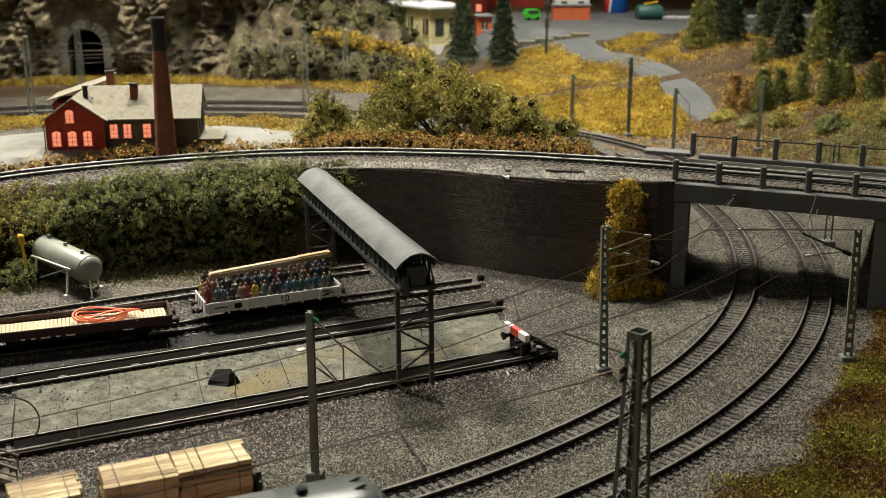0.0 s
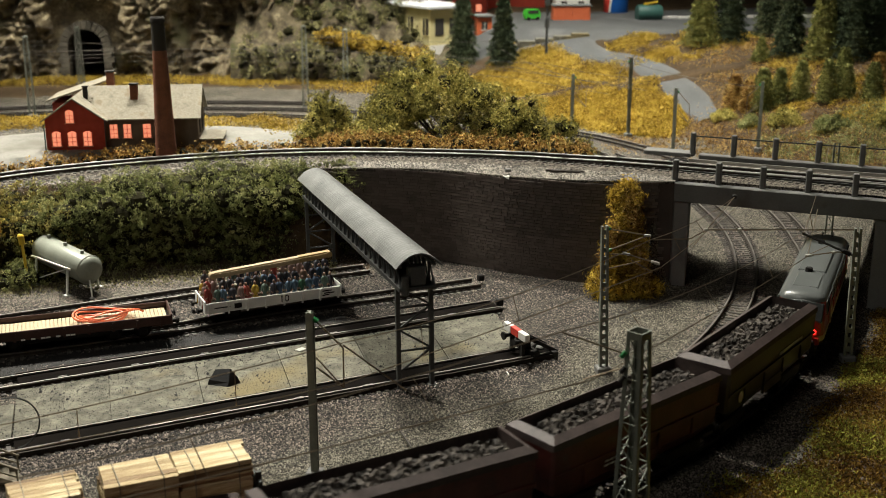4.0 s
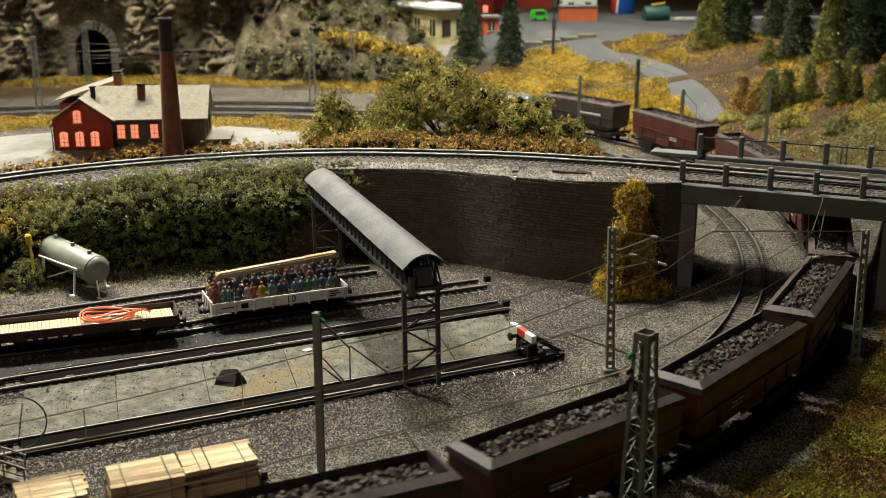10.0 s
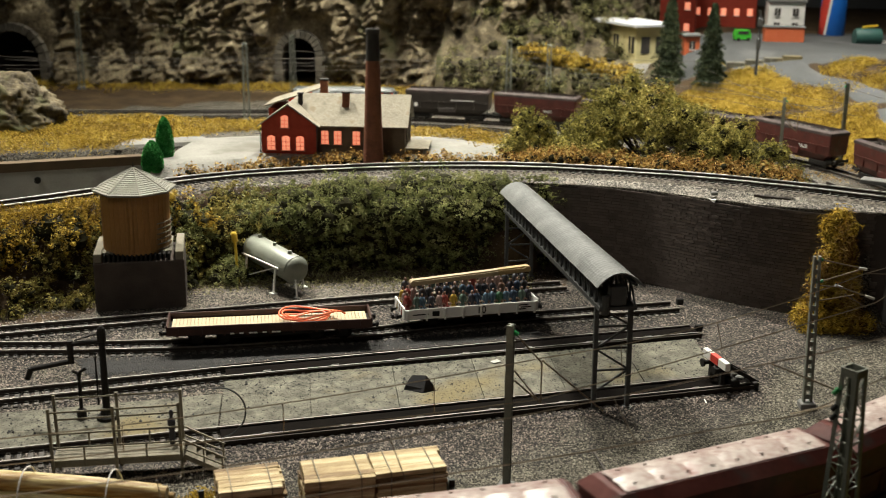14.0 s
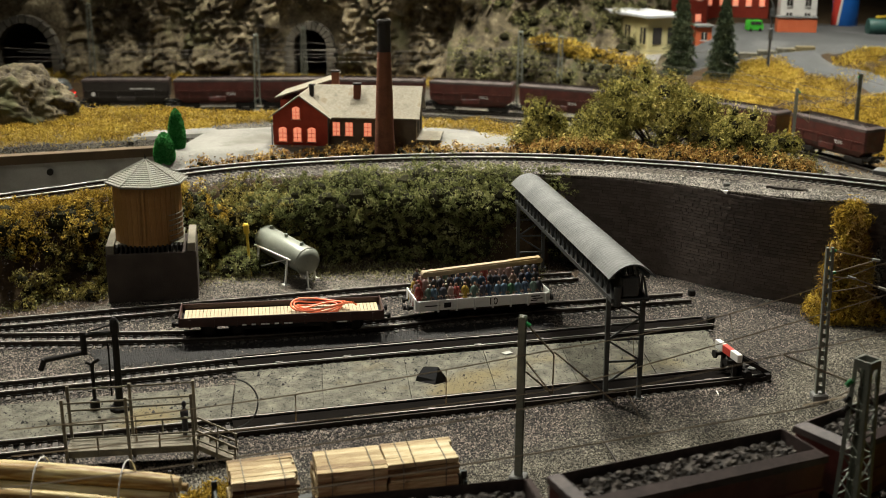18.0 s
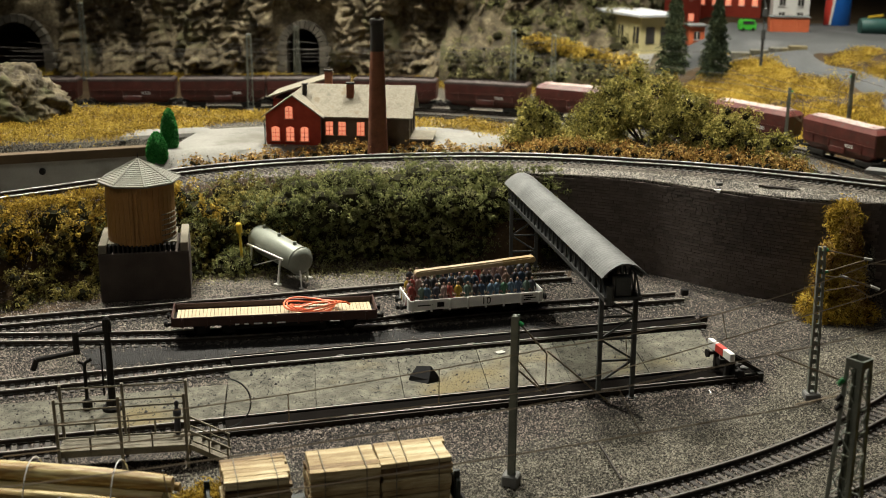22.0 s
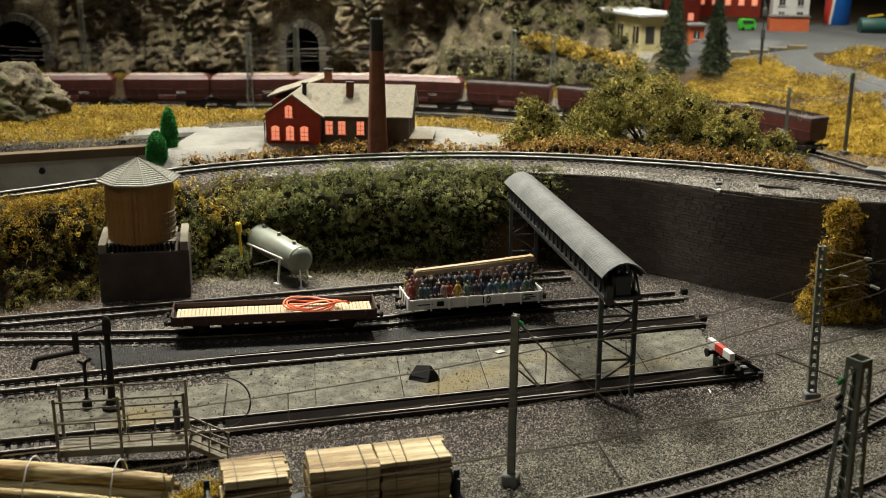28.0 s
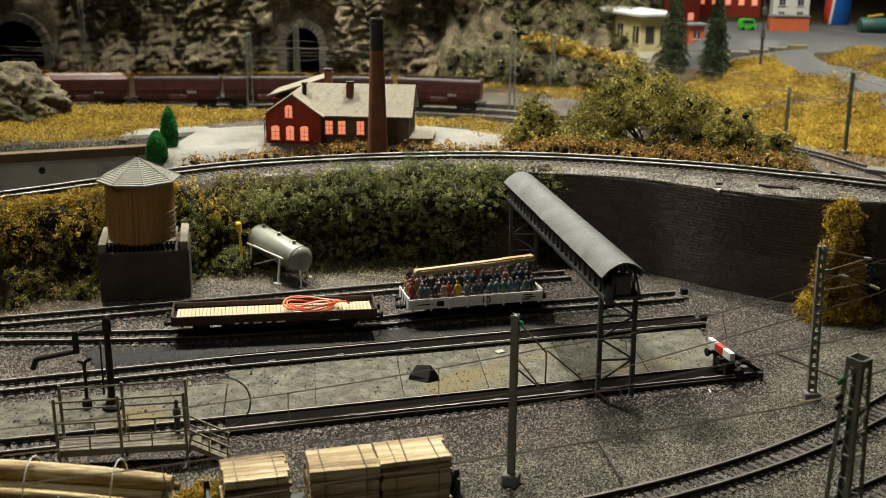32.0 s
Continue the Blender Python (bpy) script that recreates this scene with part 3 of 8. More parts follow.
OUTER = [loop_point(a) for a in np.arange(-80, 24, 1.5)]
INNER = [(LOOP[0] + interp(a, (-58, 5, 30), (0.7145, 0.7145, 0.732)) * math.cos(radians(a)), LOOP[1] + interp(a, (-58, 5, 30), (0.7145, 0.7145, 0.732)) * math.sin(radians(a))) for a in np.arange(-58, 30, 1.5)]
INNER = catmull([(-0.75, 0.445), (-0.50, 0.452), (-0.35, 0.463), (-0.20, 0.497), (-0.10, 0.552)], 8)[:-1] + INNER
track("track_outer", OUTER, 0.006, "curved model railway track with dark sleepers on grey ballast", head=RAIL_MED, bedmat=SAND)
track("track_inner", INNER, 0.006, "curved model railway track with dark sleepers beside the outer curve", head=RAIL_MED, bedmat=SAND)
BACK = [loop_point(a) for a in np.arange(24, 150, 2)]
track("track_back", BACK, lambda x, y: 0.006 + dip(x, y), "far model railway track running along the cliff", near=False, step=0.008)
BACK2 = [(LOOP[0] - 0.02 + (loop_radius(a) - 0.066) * math.cos(radians(a)), LOOP[1] + 0.005 + (loop_radius(a) - 0.066) * math.sin(radians(a))) for a in np.arange(28, 132, 2)]
track("track_back_inner", BACK2, lambda x, y: 0.006 + dip(x, y), "second far railway track in front of the cliff", near=False, step=0.008)
BACK3 = [(LOOP[0] + (loop_radius(a) + 0.066) * math.cos(radians(a)), LOOP[1] + (loop_radius(a) + 0.066) * math.sin(radians(a))) for a in np.arange(75, 132, 2)]
track("track_back_outer", BACK3, lambda x, y: 0.006 + dip(x, y), "third far railway track at the foot of the cliff", near=False, step=0.008)
track("track_upper", UPPER, lambda x, y: zup(x), "curved railway track on the raised embankment and bridge", bed=True, head=RAIL_BRIGHT)
track("siding_1", [(-0.70, 0.725), (-0.522, 0.812), (-0.224, 0.965), (-0.072, 1.035)], 0.006, "straight siding track at the foot of the bank", bedmat=GRAVEL, head=RAIL_MED)
SIDING2 = catmull([(-0.70, 0.735), (-0.504, 0.779), (-0.375, 0.811), (-0.293, 0.840), (-0.215, 0.875), (-0.1455, 0.9145), (0.030, 0.993)], 6)
track("siding_2", SIDING2, 0.006, "straight siding track with two parked wagons", bedmat=GRAVEL, head=RAIL_MED)
track("siding_3", [(-0.70, 0.573), (-0.447, 0.691), (-0.306, 0.7645), (0.045, 0.932)], 0.006, "straight siding track beside the concrete slab", bedmat=GRAVEL, head=RAIL_MED)
track("siding_4", [(-0.70, 0.466), (-0.398, 0.602), (-0.270, 0.662), (0.078, 0.828)], 0.006, "straight siding track ending in a buffer stop", bedmat=GRAVEL, head=RAIL_MED)

PITBEAM = make_mat("browned_girder_steel", [(0.012, 0.0085, 0.006), (0.03, 0.022, 0.016)], 60, 0.7, 0.2, bump=0.2, spec=0.2)


def pit_girders():
    """Dark channel beams on both sides of the rails beside the slab."""
    t = thing("track_girder", "long dark brown steel channel beams along the slab tracks", "girder", kind="structure")
    for a, b, sign in (((-0.305, 0.767), (0.045, 0.932), 1), ((-0.270, 0.662), (0.078, 0.828), -1)):
        ux, uy = b[0] - a[0], b[1] - a[1]
        l = math.hypot(ux, uy)
        ux, uy = ux / l, uy / l
        for off in (0.0130, -0.0118):
            off *= sign
            p, q = (a[0] - uy * off, a[1] + ux * off, 0.0026), (b[0] - uy * off, b[1] + ux * off, 0.0026)
            part("beam", MB().beam(p, q, 0.0016, 0.0052), PITBEAM, t)
        s = 0.03
        while s < l:
            c = (a[0] + ux * s, a[1] + uy * s, 0.0052)
            part("clip", MB().box((c[0] + uy * 0.0065, c[1] - ux * 0.0065, 0.0048), (0.0058, 0.0012, 0.0012), math.atan2(uy, ux), 0.0003), RAIL, t, "small bright steel clip")
            s += 0.052
        k = RNG.random((2600, 1)) * l
        off = sign * (0.0142 + np.abs(RNG.normal(0, 0.006, (2600, 1))))
        bank = np.array((a[0], a[1], 0.0012)) + k * np.array((ux, uy, 0)) + off * np.array((-uy, ux, 0))
        stones("gravel", bank, 0.0008, STONE, "brown gravel heaped along the channel beam")
    # Flat floor sheet, its brown taken near black for the recess's shade.
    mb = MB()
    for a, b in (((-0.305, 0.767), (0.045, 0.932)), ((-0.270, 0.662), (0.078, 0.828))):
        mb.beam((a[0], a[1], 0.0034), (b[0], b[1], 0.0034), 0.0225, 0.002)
    part("pit_floor", mb, PIT_SHADE, t, "brown pit floor between the rails, darkened for the pit's shade")


pit_girders()

SLAB = [(-0.300, 0.750), (0.043, 0.910), (0.0608, 0.8337), (-0.2754, 0.6733)]


def slab():
    """The sandy concrete slabs between the two pit tracks."""
    t = thing("concrete_slab", "sandy concrete slabs with stains and black crumbs between the sidings", "slab", kind="structure")
    a, b, c, d = (Vector((*p, 0)) for p in SLAB)
    n = 6
    for i in range(n):
        u0, u1 = i / n + 0.0006, (i + 1) / n - 0.0006
        p = [a.lerp(b, u0), a.lerp(b, u1), d.lerp(c, u1), d.lerp(c, u0)]
        z = 0.0042 + 0.0003 * (i % 2)
        part("slab", MB().add([(q.x, q.y, 0.0) for q in p] + [(q.x, q.y, z) for q in p],
                              [(3, 2, 1, 0), (4, 5, 6, 7), (0, 1, 5, 4), (1, 2, 6, 5), (2, 3, 7, 6), (3, 0, 4, 7)]), CONCRETE, t)
    part("platform_strip", MB().add([(-0.62, 0.583, 0), (-0.2945, 0.7300, 0), (-0.2765, 0.6727, 0), (-0.60, 0.528, 0), (-0.62, 0.583, 0.003), (-0.2945, 0.7300, 0.003), (-0.2765, 0.6727, 0.003), (-0.60, 0.528, 0.003)],
                                    [(3, 2, 1, 0), (4, 5, 6, 7), (0, 1, 5, 4), (1, 2, 6, 5), (2, 3, 7, 6), (3, 0, 4, 7)]), CONCRETE, t)


slab()
CRUMB = make_mat("black_crumbs", [(0.004, 0.0035, 0.003), (0.012, 0.011, 0.010)], 60, 0.8, bump=0.2)


def crumbs():
    a, b, c, d = (np.array((*p, 0.0045)) for p in SLAB)
    q = [np.array(v) for v in ((-0.62, 0.583, 0.0032), (-0.302, 0.727, 0.0032), (-0.60, 0.528, 0.0032), (-0.277, 0.672, 0.0032))]
    for n, m, size in ((6500, 2600, 0.00034), (420, 460, 0.0007), (26, 70, 0.0012)):
        u, w = RNG.random((n, 1)), RNG.random((n, 1)) ** 1.4
        pts = (a * (1 - u) + b * u) * (1 - w) + (d * (1 - u) + c * u) * w
        u, w = RNG.random((m, 1)), RNG.random((m, 1))
        pts = np.concatenate([pts, (q[0] * (1 - u) + q[1] * u) * (1 - w) + (q[2] * (1 - u) + q[3] * u) * w])
        stones("coal_crumbs", pts, size, CRUMB, "scattered black coal crumbs on the concrete")


crumbs()


def coal_dust_and_shade():
    """Black dust and small coal in front of the parked wagons, also painting their shadow."""
    u, w = RNG.random((15000, 1)), np.clip(RNG.normal(0.5, 0.25, (15000, 1)), 0, 1)
    a, b, c, d = (np.array(p) for p in ((-0.43, 0.775, 0.0012), (-0.09, 0.918, 0.0012), (-0.40, 0.742, 0.0012), (-0.06, 0.886, 0.0012)))
    stones("coal_dust_and_shade", (a * (1 - u) + b * u) * (1 - w) + (c * (1 - u) + d * u) * w, 0.0009, CRUMB, "black coal dust and painted wagon shadow between the sidings")


coal_dust_and_shade()

# ---- retaining wall, bridge ----
WALL = catmull([(-0.13, 1.098), (-0.06, 1.092), (-0.002, 1.075), (0.062, 1.036), (0.112, 1.012), (0.150, 1.001), (0.205, 0.996)], 8)


def retaining_wall():
    t = thing("wall_retaining", "curved grey-brown masonry retaining wall below the upper track", "wall", kind="structure")
    vs, fs = [], []
    for i, p in enumerate(WALL):
        a, b = WALL[max(i - 1, 0)], WALL[min(i + 1, len(WALL) - 1)]
        l = math.hypot(b[0] - a[0], b[1] - a[1])
        nx, ny = -(b[1] - a[1]) / l, (b[0] - a[0]) / l
        zt = zup(p[0]) - 0.0100
        vs += [(p[0], p[1], -0.005), (p[0], p[1], zt), (p[0] + nx * 0.006, p[1] + ny * 0.006, zt), (p[0] + nx * 0.022, p[1] + ny * 0.022, zt - 0.004), (p[0] + nx * 0.022, p[1] + ny * 0.022, -0.005)]
    for i in range(len(WALL) - 1):
        fs += [(i * 5 + j, i * 5 + (j + 1) % 5, (i + 1) * 5 + (j + 1) % 5, (i + 1) * 5 + j) for j in range(5)]
    edge = [(p[0], p[1], zup(p[0]) - 0.0082) for p in WALL]
    part("gravel_edge", MB().strip(edge, [(0.0, -0.0012), (0.0002, 0.0), (0.012, 0.0008), (0.030, 0.0008), (0.030, -0.004), (0.002, -0.004)], True), SAND, t, "grey gravel along the wall's top")
    part("wall_core", MB().add(vs, fs), MORTAR, t, "dull mortar backing")
    sizes = [MB().box((0, 0, 0), (w, 0.003, 0.0027), ch=0.0002).mesh("brick", WALLSTONE) for w in (0.0055, 0.0075, 0.0098)]
    rest = MB()
    count, rnd = 0, random.Random(4)
    dense = resample(WALL, 0.001)
    rows = 34
    for row in range(rows):
        z = 0.0020 + row * 0.00300
        s = rnd.uniform(0, 0.01)
        while s < len(dense) * 0.001 - 0.016:
            k = rnd.randrange(3)
            w = (0.0055, 0.0075, 0.0098)[k]
            x, y, a = dense[int((s + w / 2) / 0.001)]
            if z > zup(x) - 0.0100:
                s += w + 0.0004
                continue
            out = -0.0006 + rnd.uniform(0, 0.0003)
            px, py = x + math.sin(a) * out, y - math.cos(a) * out
            if count < 300 and x > 0.06 and row > 12:
                share("brick", sizes[k], t, Matrix.Translation((px, py, z)) @ Matrix.Rotation(a, 4, "Z"))
                count += 1
            else:
                rest.box((px, py, z), (w, 0.003, 0.0027), a)
            s += w + 0.0004
    tagged(part("bricks", rest, WALLSTONE, t), kind="stuff")


BR_A, BR_B = Vector((0.205, 1.000, 0)), Vector((0.375, 0.931, 0))


def bridge():
    """The concrete road-style bridge that carries the upper track over the loop."""
    t = thing("bridge", "dark grey concrete railway bridge with post railings", "bridge", kind="structure")
    u = (BR_B - BR_A).normalized()
    n = Vector((-u.y, u.x, 0))
    a = math.atan2(u.y, u.x)

    def at(s, w, z):
        p = BR_A + u * s + n * w
        return (p.x, p.y, z)
    length = 0.62
    part("deck", MB().box(at(length / 2 + 0.005, 0.050, 0.0885), (length, 0.096, 0.010), a, 0.001), BRIDGE, t)
    for w, z, h in ((0.001, 0.0875, 0.017), (0.1005, 0.0975, 0.010)):
        k = -0.0056 if w < 0.05 else 0.004
        while k < length:
            l = 0.078 if k > 0.01 else 0.190
            part("edge_beam", MB().box(at(k + l / 2, w, z), (l - 0.0008, 0.009, h), a, 0.0008), BRIDGE, t, "weathered grey edge girder")
            k += l
    post = MB().box((0, 0, 0.0105), (0.0052, 0.0045, 0.023), ch=0.0009).mesh("post", BRIDGE)
    for w, z0, s0, step in ((0.003, 0.094, 0.0005, 0.0379), (0.0995, 0.101, -0.002, 0.0385)):
        tops = []
        for i in range(12):
            p = at(s0 + i * step, w, z0)
            share("railing_post", post, t, Matrix.Translation(p) @ Matrix.Rotation(a, 4, "Z"))
            tops.append(p)
        for lift in ((0.0185,) if w > 0.05 else (0.012,)):
            for p, q in zip(tops, tops[1:]):
                part("handrail", MB().beam((p[0], p[1], p[2] + lift), (q[0], q[1], q[2] + lift), 0.0011), IRON, t)
    part("ballast_bed", MB().box(at(length / 2, 0.050, 0.0955), (length, 0.085, 0.005), a), BALLAST, t, "grey ballast on the deck")
    for off in (0.030, 0.066):
        part("guard_rail", MB().beam(at(0.0, off, 0.1025), at(length, off, 0.1025), 0.0014, 0.003), RAIL_BRIGHT, t)
    # pale slab and pipe at the bridge head
    part("slab", MB().box(at(-0.026, 0.104, 0.101), (0.046, 0.016, 0.004), a, 0.0006), PIER, t, "pale concrete slab")
    part("pipe", MB().tube([at(-0.02, 0.060, 0.100), at(-0.01, 0.058, 0.105), at(0.002, 0.055, 0.104)], 0.001), BLACK, t)
    # piers
    for s, wd, turn in ((0.0050, 0.0205, radians(9)), (0.186, 0.03, 0.0)):
        p = Vector(at(s, -0.001, 0.040)) + Matrix.Rotation(a + turn, 3, "Z") @ Vector((0, 0.049, 0))
        part("pier", MB().box(tuple(p), (wd, 0.098, 0.090), a + turn, 0.001), PIER, t, "smooth dark grey concrete pier")
    part("pilaster", MB().box(at(-0.0165, 0.007, 0.0465), (0.0205, 0.024, 0.100), a, 0.001), PIER, t, "flat grey pilaster beside the pier")
    return t


retaining_wall()
bridge()


random.seed(12)


def bank_stones():
    """Loose stones on the raised embankment."""
    n = 34000
    i = RNG.integers(0, len(UPPER) - 1, n)
    up = np.asarray(UPPER, float)
    base = up[i] + (up[i + 1] - up[i]) * RNG.random((n, 1))
    x, y = base[:, 0], base[:, 1] + RNG.uniform(-0.046, 0.036, n)
    ok = (x > -0.56) & (x < 0.20)
    pts = np.array([(a, b, max(zup(a) - 0.0074, gz(a, b))) for a, b in zip(x[ok], y[ok])])
    edge = []
    for x, y, ang in resample(WALL, 0.002):
        for _ in range(46):
            o = random.uniform(0.0, 0.032)
            edge.append((x - math.sin(ang) * o + random.uniform(-0.001, 0.001), y + math.cos(ang) * o, zup(x) - 0.0076))
    pts = np.concatenate([pts, np.array(edge)])
    stones("bank_gravel", pts, 0.0008, BANKSTONE, "grey-brown model gravel on the raised embankment")


bank_stones()


def ballast_stones():
    """Loose stones between and beside the sleepers of the near tracks."""
    pts = []
    lines = [OUTER, INNER, [(-0.70, 0.725), (-0.522, 0.815), (-0.224, 0.966), (-0.072, 1.035)], SIDING2,
             [(-0.70, 0.573), (-0.447, 0.691), (-0.310, 0.762)], [(-0.70, 0.466), (-0.398, 0.602), (-0.275, 0.660)]]
    for line in lines:
        for x, y, ang in resample(line, 0.003):
            if y > 1.2 or x < -0.6:
                continue
            for _ in range(34):
                o = random.gauss(0, 0.011)
                pts.append((x - math.sin(ang) * o + random.uniform(-0.0016, 0.0016), y + math.cos(ang) * o, 0.0012 + random.uniform(0, 0.0006) if abs(o) < 0.017 else 0.0006))
    stones("track_gravel", np.array(pts), 0.0008, STONE, "loose brown ballast stones between the sleepers")


ballast_stones()


def upper_details():
    t = thing("loose_rail", "dark lengths of spare rail lying on the ballast", "rail")
    for x0, y0, x1, y1 in ((0.095, 1.045, 0.130, 1.036), (0.100, 1.041, 0.126, 1.034)):
        part("rail_length", MB().beam((x0, y0, 0.0965), (x1, y1, 0.0965), 0.0018, 0.002), RAIL_DARK, t)
    part("chipped_plaster", MB().add([(0.0555, 1.0385, 0.0925), (0.0610, 1.0352, 0.0928), (0.0600, 1.0354, 0.0898), (0.0555, 1.0395, 0.0935), (0.0620, 1.0368, 0.0938)], [(0, 2, 1), (0, 3, 2), (1, 2, 4), (0, 1, 4)]), WHITE, t, "white chipped plaster edge")
    part("end_block", MB().box((0.060, 1.043, 0.097), (0.006, 0.004, 0.003), 0.3, 0.0006), PIER, t)


upper_details()


# ---- foliage ----
def foliage(name, label, category, blobs, n, size, mat, stem=None, kind="", shell=0.55, slim=(0.30, 0.60), tuft=26, spread=1.5, core=0.55):
    """Foliage of small leaves in tufts on the skins of blobs, over dark cores painted as inner shade."""
    t = thing(name, label, category, kind=kind)
    if stem is not None:
        for bl in blobs[:9]:
            part("branch", MB().rod((stem[0], stem[1], stem[2]), (bl[0], bl[1], bl[2]), 0.0022, 5, 0.0007), BARK, t)
    pts, dirs = blob_points(blobs, max(n // tuft, 1), shell)
    k = RNG.integers(0, len(pts), n)
    off = RNG.normal(size=(n, 3))
    off /= np.linalg.norm(off, axis=1)[:, None]
    reach = size * spread * RNG.uniform(0.6, 1.4, len(pts))[k][:, None] * RNG.uniform(0.55, 1.0, (n, 1))
    part("foliage", leaf_mesh("foliage", pts[k] + off * reach + dirs[k] * reach * 0.4, size, mat, face=off * 0.9 + dirs[k] * 0.5, slim=slim), mat, t)
    part("shade_core", blob_cores(blobs, core), FOLIAGE_SHADE, t, "dark cores that put the foliage's inner shade into colour")
    return t


def hedge():
    """The overgrown bank between the sidings and the upper track."""
    rnd = random.Random(11)
    green, ochre, gold = [], [], []
    x = -0.60
    while x < -0.088:
        yu = upper_y(x)
        slope = (upper_y(x + 0.01) - upper_y(x - 0.01)) / 0.02
        nx, ny = slope / math.hypot(1, slope), -1 / math.hypot(1, slope)
        zt = zup(x) - 0.012
        reach = interp(x, (-0.6, -0.46, -0.36, -0.2, -0.12, -0.05), (0.095, 0.10, 0.105, 0.10, 0.065, 0.045))
        for k in range(5):
            u = (k + rnd.random() * 0.9) / 5
            d = 0.037 + u * (reach - 0.037) * (0.6 + 0.4 * u)
            bulge = 0.5 + 0.5 * noise.noise((x * 26, u * 3.0, 4))
            z = zt * (1 - u ** 1.7)
            steep = smooth(-0.42, -0.34, x)
            over = min(u / 0.5, 1.0)
            d += steep * (0.037 + (reach - 0.037) * 0.74 * over - 0.006 * max(u - 0.5, 0) - d)
            z += steep * (zt * (1.02 - 0.16 * over ** 2 - 1.55 * max(u - 0.5, 0)) - z)
            z += rnd.uniform(-0.012, 0.000) + 0.010 * (bulge - 0.5)
            r = rnd.choice((0.008, 0.010, 0.013, 0.017, 0.021) if u < 0.62 else (0.007, 0.009, 0.012)) * (0.65 + 0.6 * bulge)
            if x > -0.075 and u < 0.4:
                continue
            bl = (x + nx * d + rnd.uniform(-0.008, 0.008), yu + ny * d, max(z, 0.004), r * 1.15, r, r * 0.85)
            warm = x < -0.36 and rnd.random() < interp(x, (-0.6, -0.50, -0.43, -0.36), (0.85, 0.60, 0.40, 0.15))
            (gold if warm and u < 0.45 and x < -0.44 else ochre if warm else green).append(bl)
        x += 0.0095
    for _ in range(14):
        green.append((-0.379 + rnd.uniform(-0.016, 0.012), 0.985 + rnd.uniform(-0.006, 0.02), rnd.uniform(0.003, 0.020), 0.009, 0.008, 0.007))
    foliage("hedge", "dark green foam bushes covering the bank below the upper track", "bush", green, 250000, 0.0016, LEAF_DARK, kind="stuff", shell=0.30, tuft=26, spread=1.75, core=0.68)
    foliage("hedge", "golden brown and olive foam bushes on the bank", "bush", ochre, 66000, 0.0018, LEAF_OCHRE, kind="stuff", shell=0.3, tuft=22, spread=1.5, core=0.66)
    foliage("hedge", "golden yellow flock along the top of the bank", "bush", gold, 26000, 0.0024, GRASS_GOLD, kind="stuff", shell=0.3, core=0.8)
    # dead scrub at the foot
    pts = []
    for _ in range(9000):
        x = rnd.uniform(-0.58, -0.10)
        d = rnd.uniform(0.09, 0.155) - 0.03 * rnd.random() ** 2
        pts.append((x, upper_y(x) - d, rnd.uniform(0.0, 0.004) + 0.001))
    part("foliage", leaf_mesh("foliage", pts, 0.0028, LEAF_GREY, 0.3, np.array([[0, 0, 1.0]]), slim=(0.12, 0.3)), LEAF_GREY,
         thing("ground_scrub", "dry olive scrub scattered along the foot of the bank", "scrub", kind="stuff"))


hedge()


def track_fringe():
    """Rust-brown low hedge behind the upper track, in front of the house and the big bushes."""
    rnd = random.Random(5)
    blobs = []
    x = -0.47
    while x < 0.135:
        for k in range(2):
            d = 0.034 + k * 0.014 + rnd.uniform(-0.005, 0.006)
            hgt = interp(x, (-0.47, -0.3, -0.18, -0.1, 0.04, 0.13), (0.010, 0.013, 0.007, 0.016, 0.016, 0.012))
            blobs.append((x + d * 0.1, upper_y(x) + d, zup(x) - 0.008 + rnd.uniform(0.0, hgt * 0.6), 0.009, 0.008, hgt * 0.62))
        x += 0.009
    foliage("low_hedge", "rust-brown and golden low hedge along the upper track", "hedge", blobs, 34000, 0.0024, LEAF_RUST, kind="stuff", shell=0.4, tuft=12, core=0.45)


track_fringe()


def big_bush(cx, cy, zb, w, d, h, n, mat, seed, label):
    rnd = random.Random(seed)
    blobs = []
    for _ in range(80):
        u, k = rnd.uniform(-1, 1), rnd.uniform(-1, 1)
        env = max(0.0, 1 - abs(u) ** 1.7) * (1 - 0.4 * k * k)
        z = rnd.uniform(0.05, 0.95) * env
        r = rnd.uniform(0.06, 0.18) * min(w, h) * 1.05
        blobs.append((cx + u * w * 0.46, cy + k * d * 0.5, zb + z * h, r, r, r * 0.9))
    foliage("bush", label, "bush", blobs, int(n * 3.4), 0.0033, mat, stem=(cx, cy, zb), shell=0.5, tuft=14, spread=1.2, slim=(0.18, 0.40), core=0.42)


big_bush(-0.004, 1.265, 0.080, 0.20, 0.09, 0.110, 20000, LEAF_OLIVE, 3, "large olive-green lichen bush behind the upper track")
big_bush(-0.125, 1.235, 0.082, 0.066, 0.05, 0.060, 5000, LEAF_OLIVE, 4, "small dry olive bush with visible twigs")
big_bush(0.085, 1.250, 0.060, 0.12, 0.07, 0.085, 8000, LEAF_OLIVE, 5, "olive-green twiggy bush beside the embankment")
big_bush(-0.06, 1.215, 0.084, 0.09, 0.05, 0.036, 5000, LEAF_OLIVE, 6, "low golden olive bush beside the large one")
big_bush(0.126, 1.190, 0.060, 0.070, 0.05, 0.062, 5000, LEAF_OLIVE, 8, "twiggy green bush at the end of the embankment")


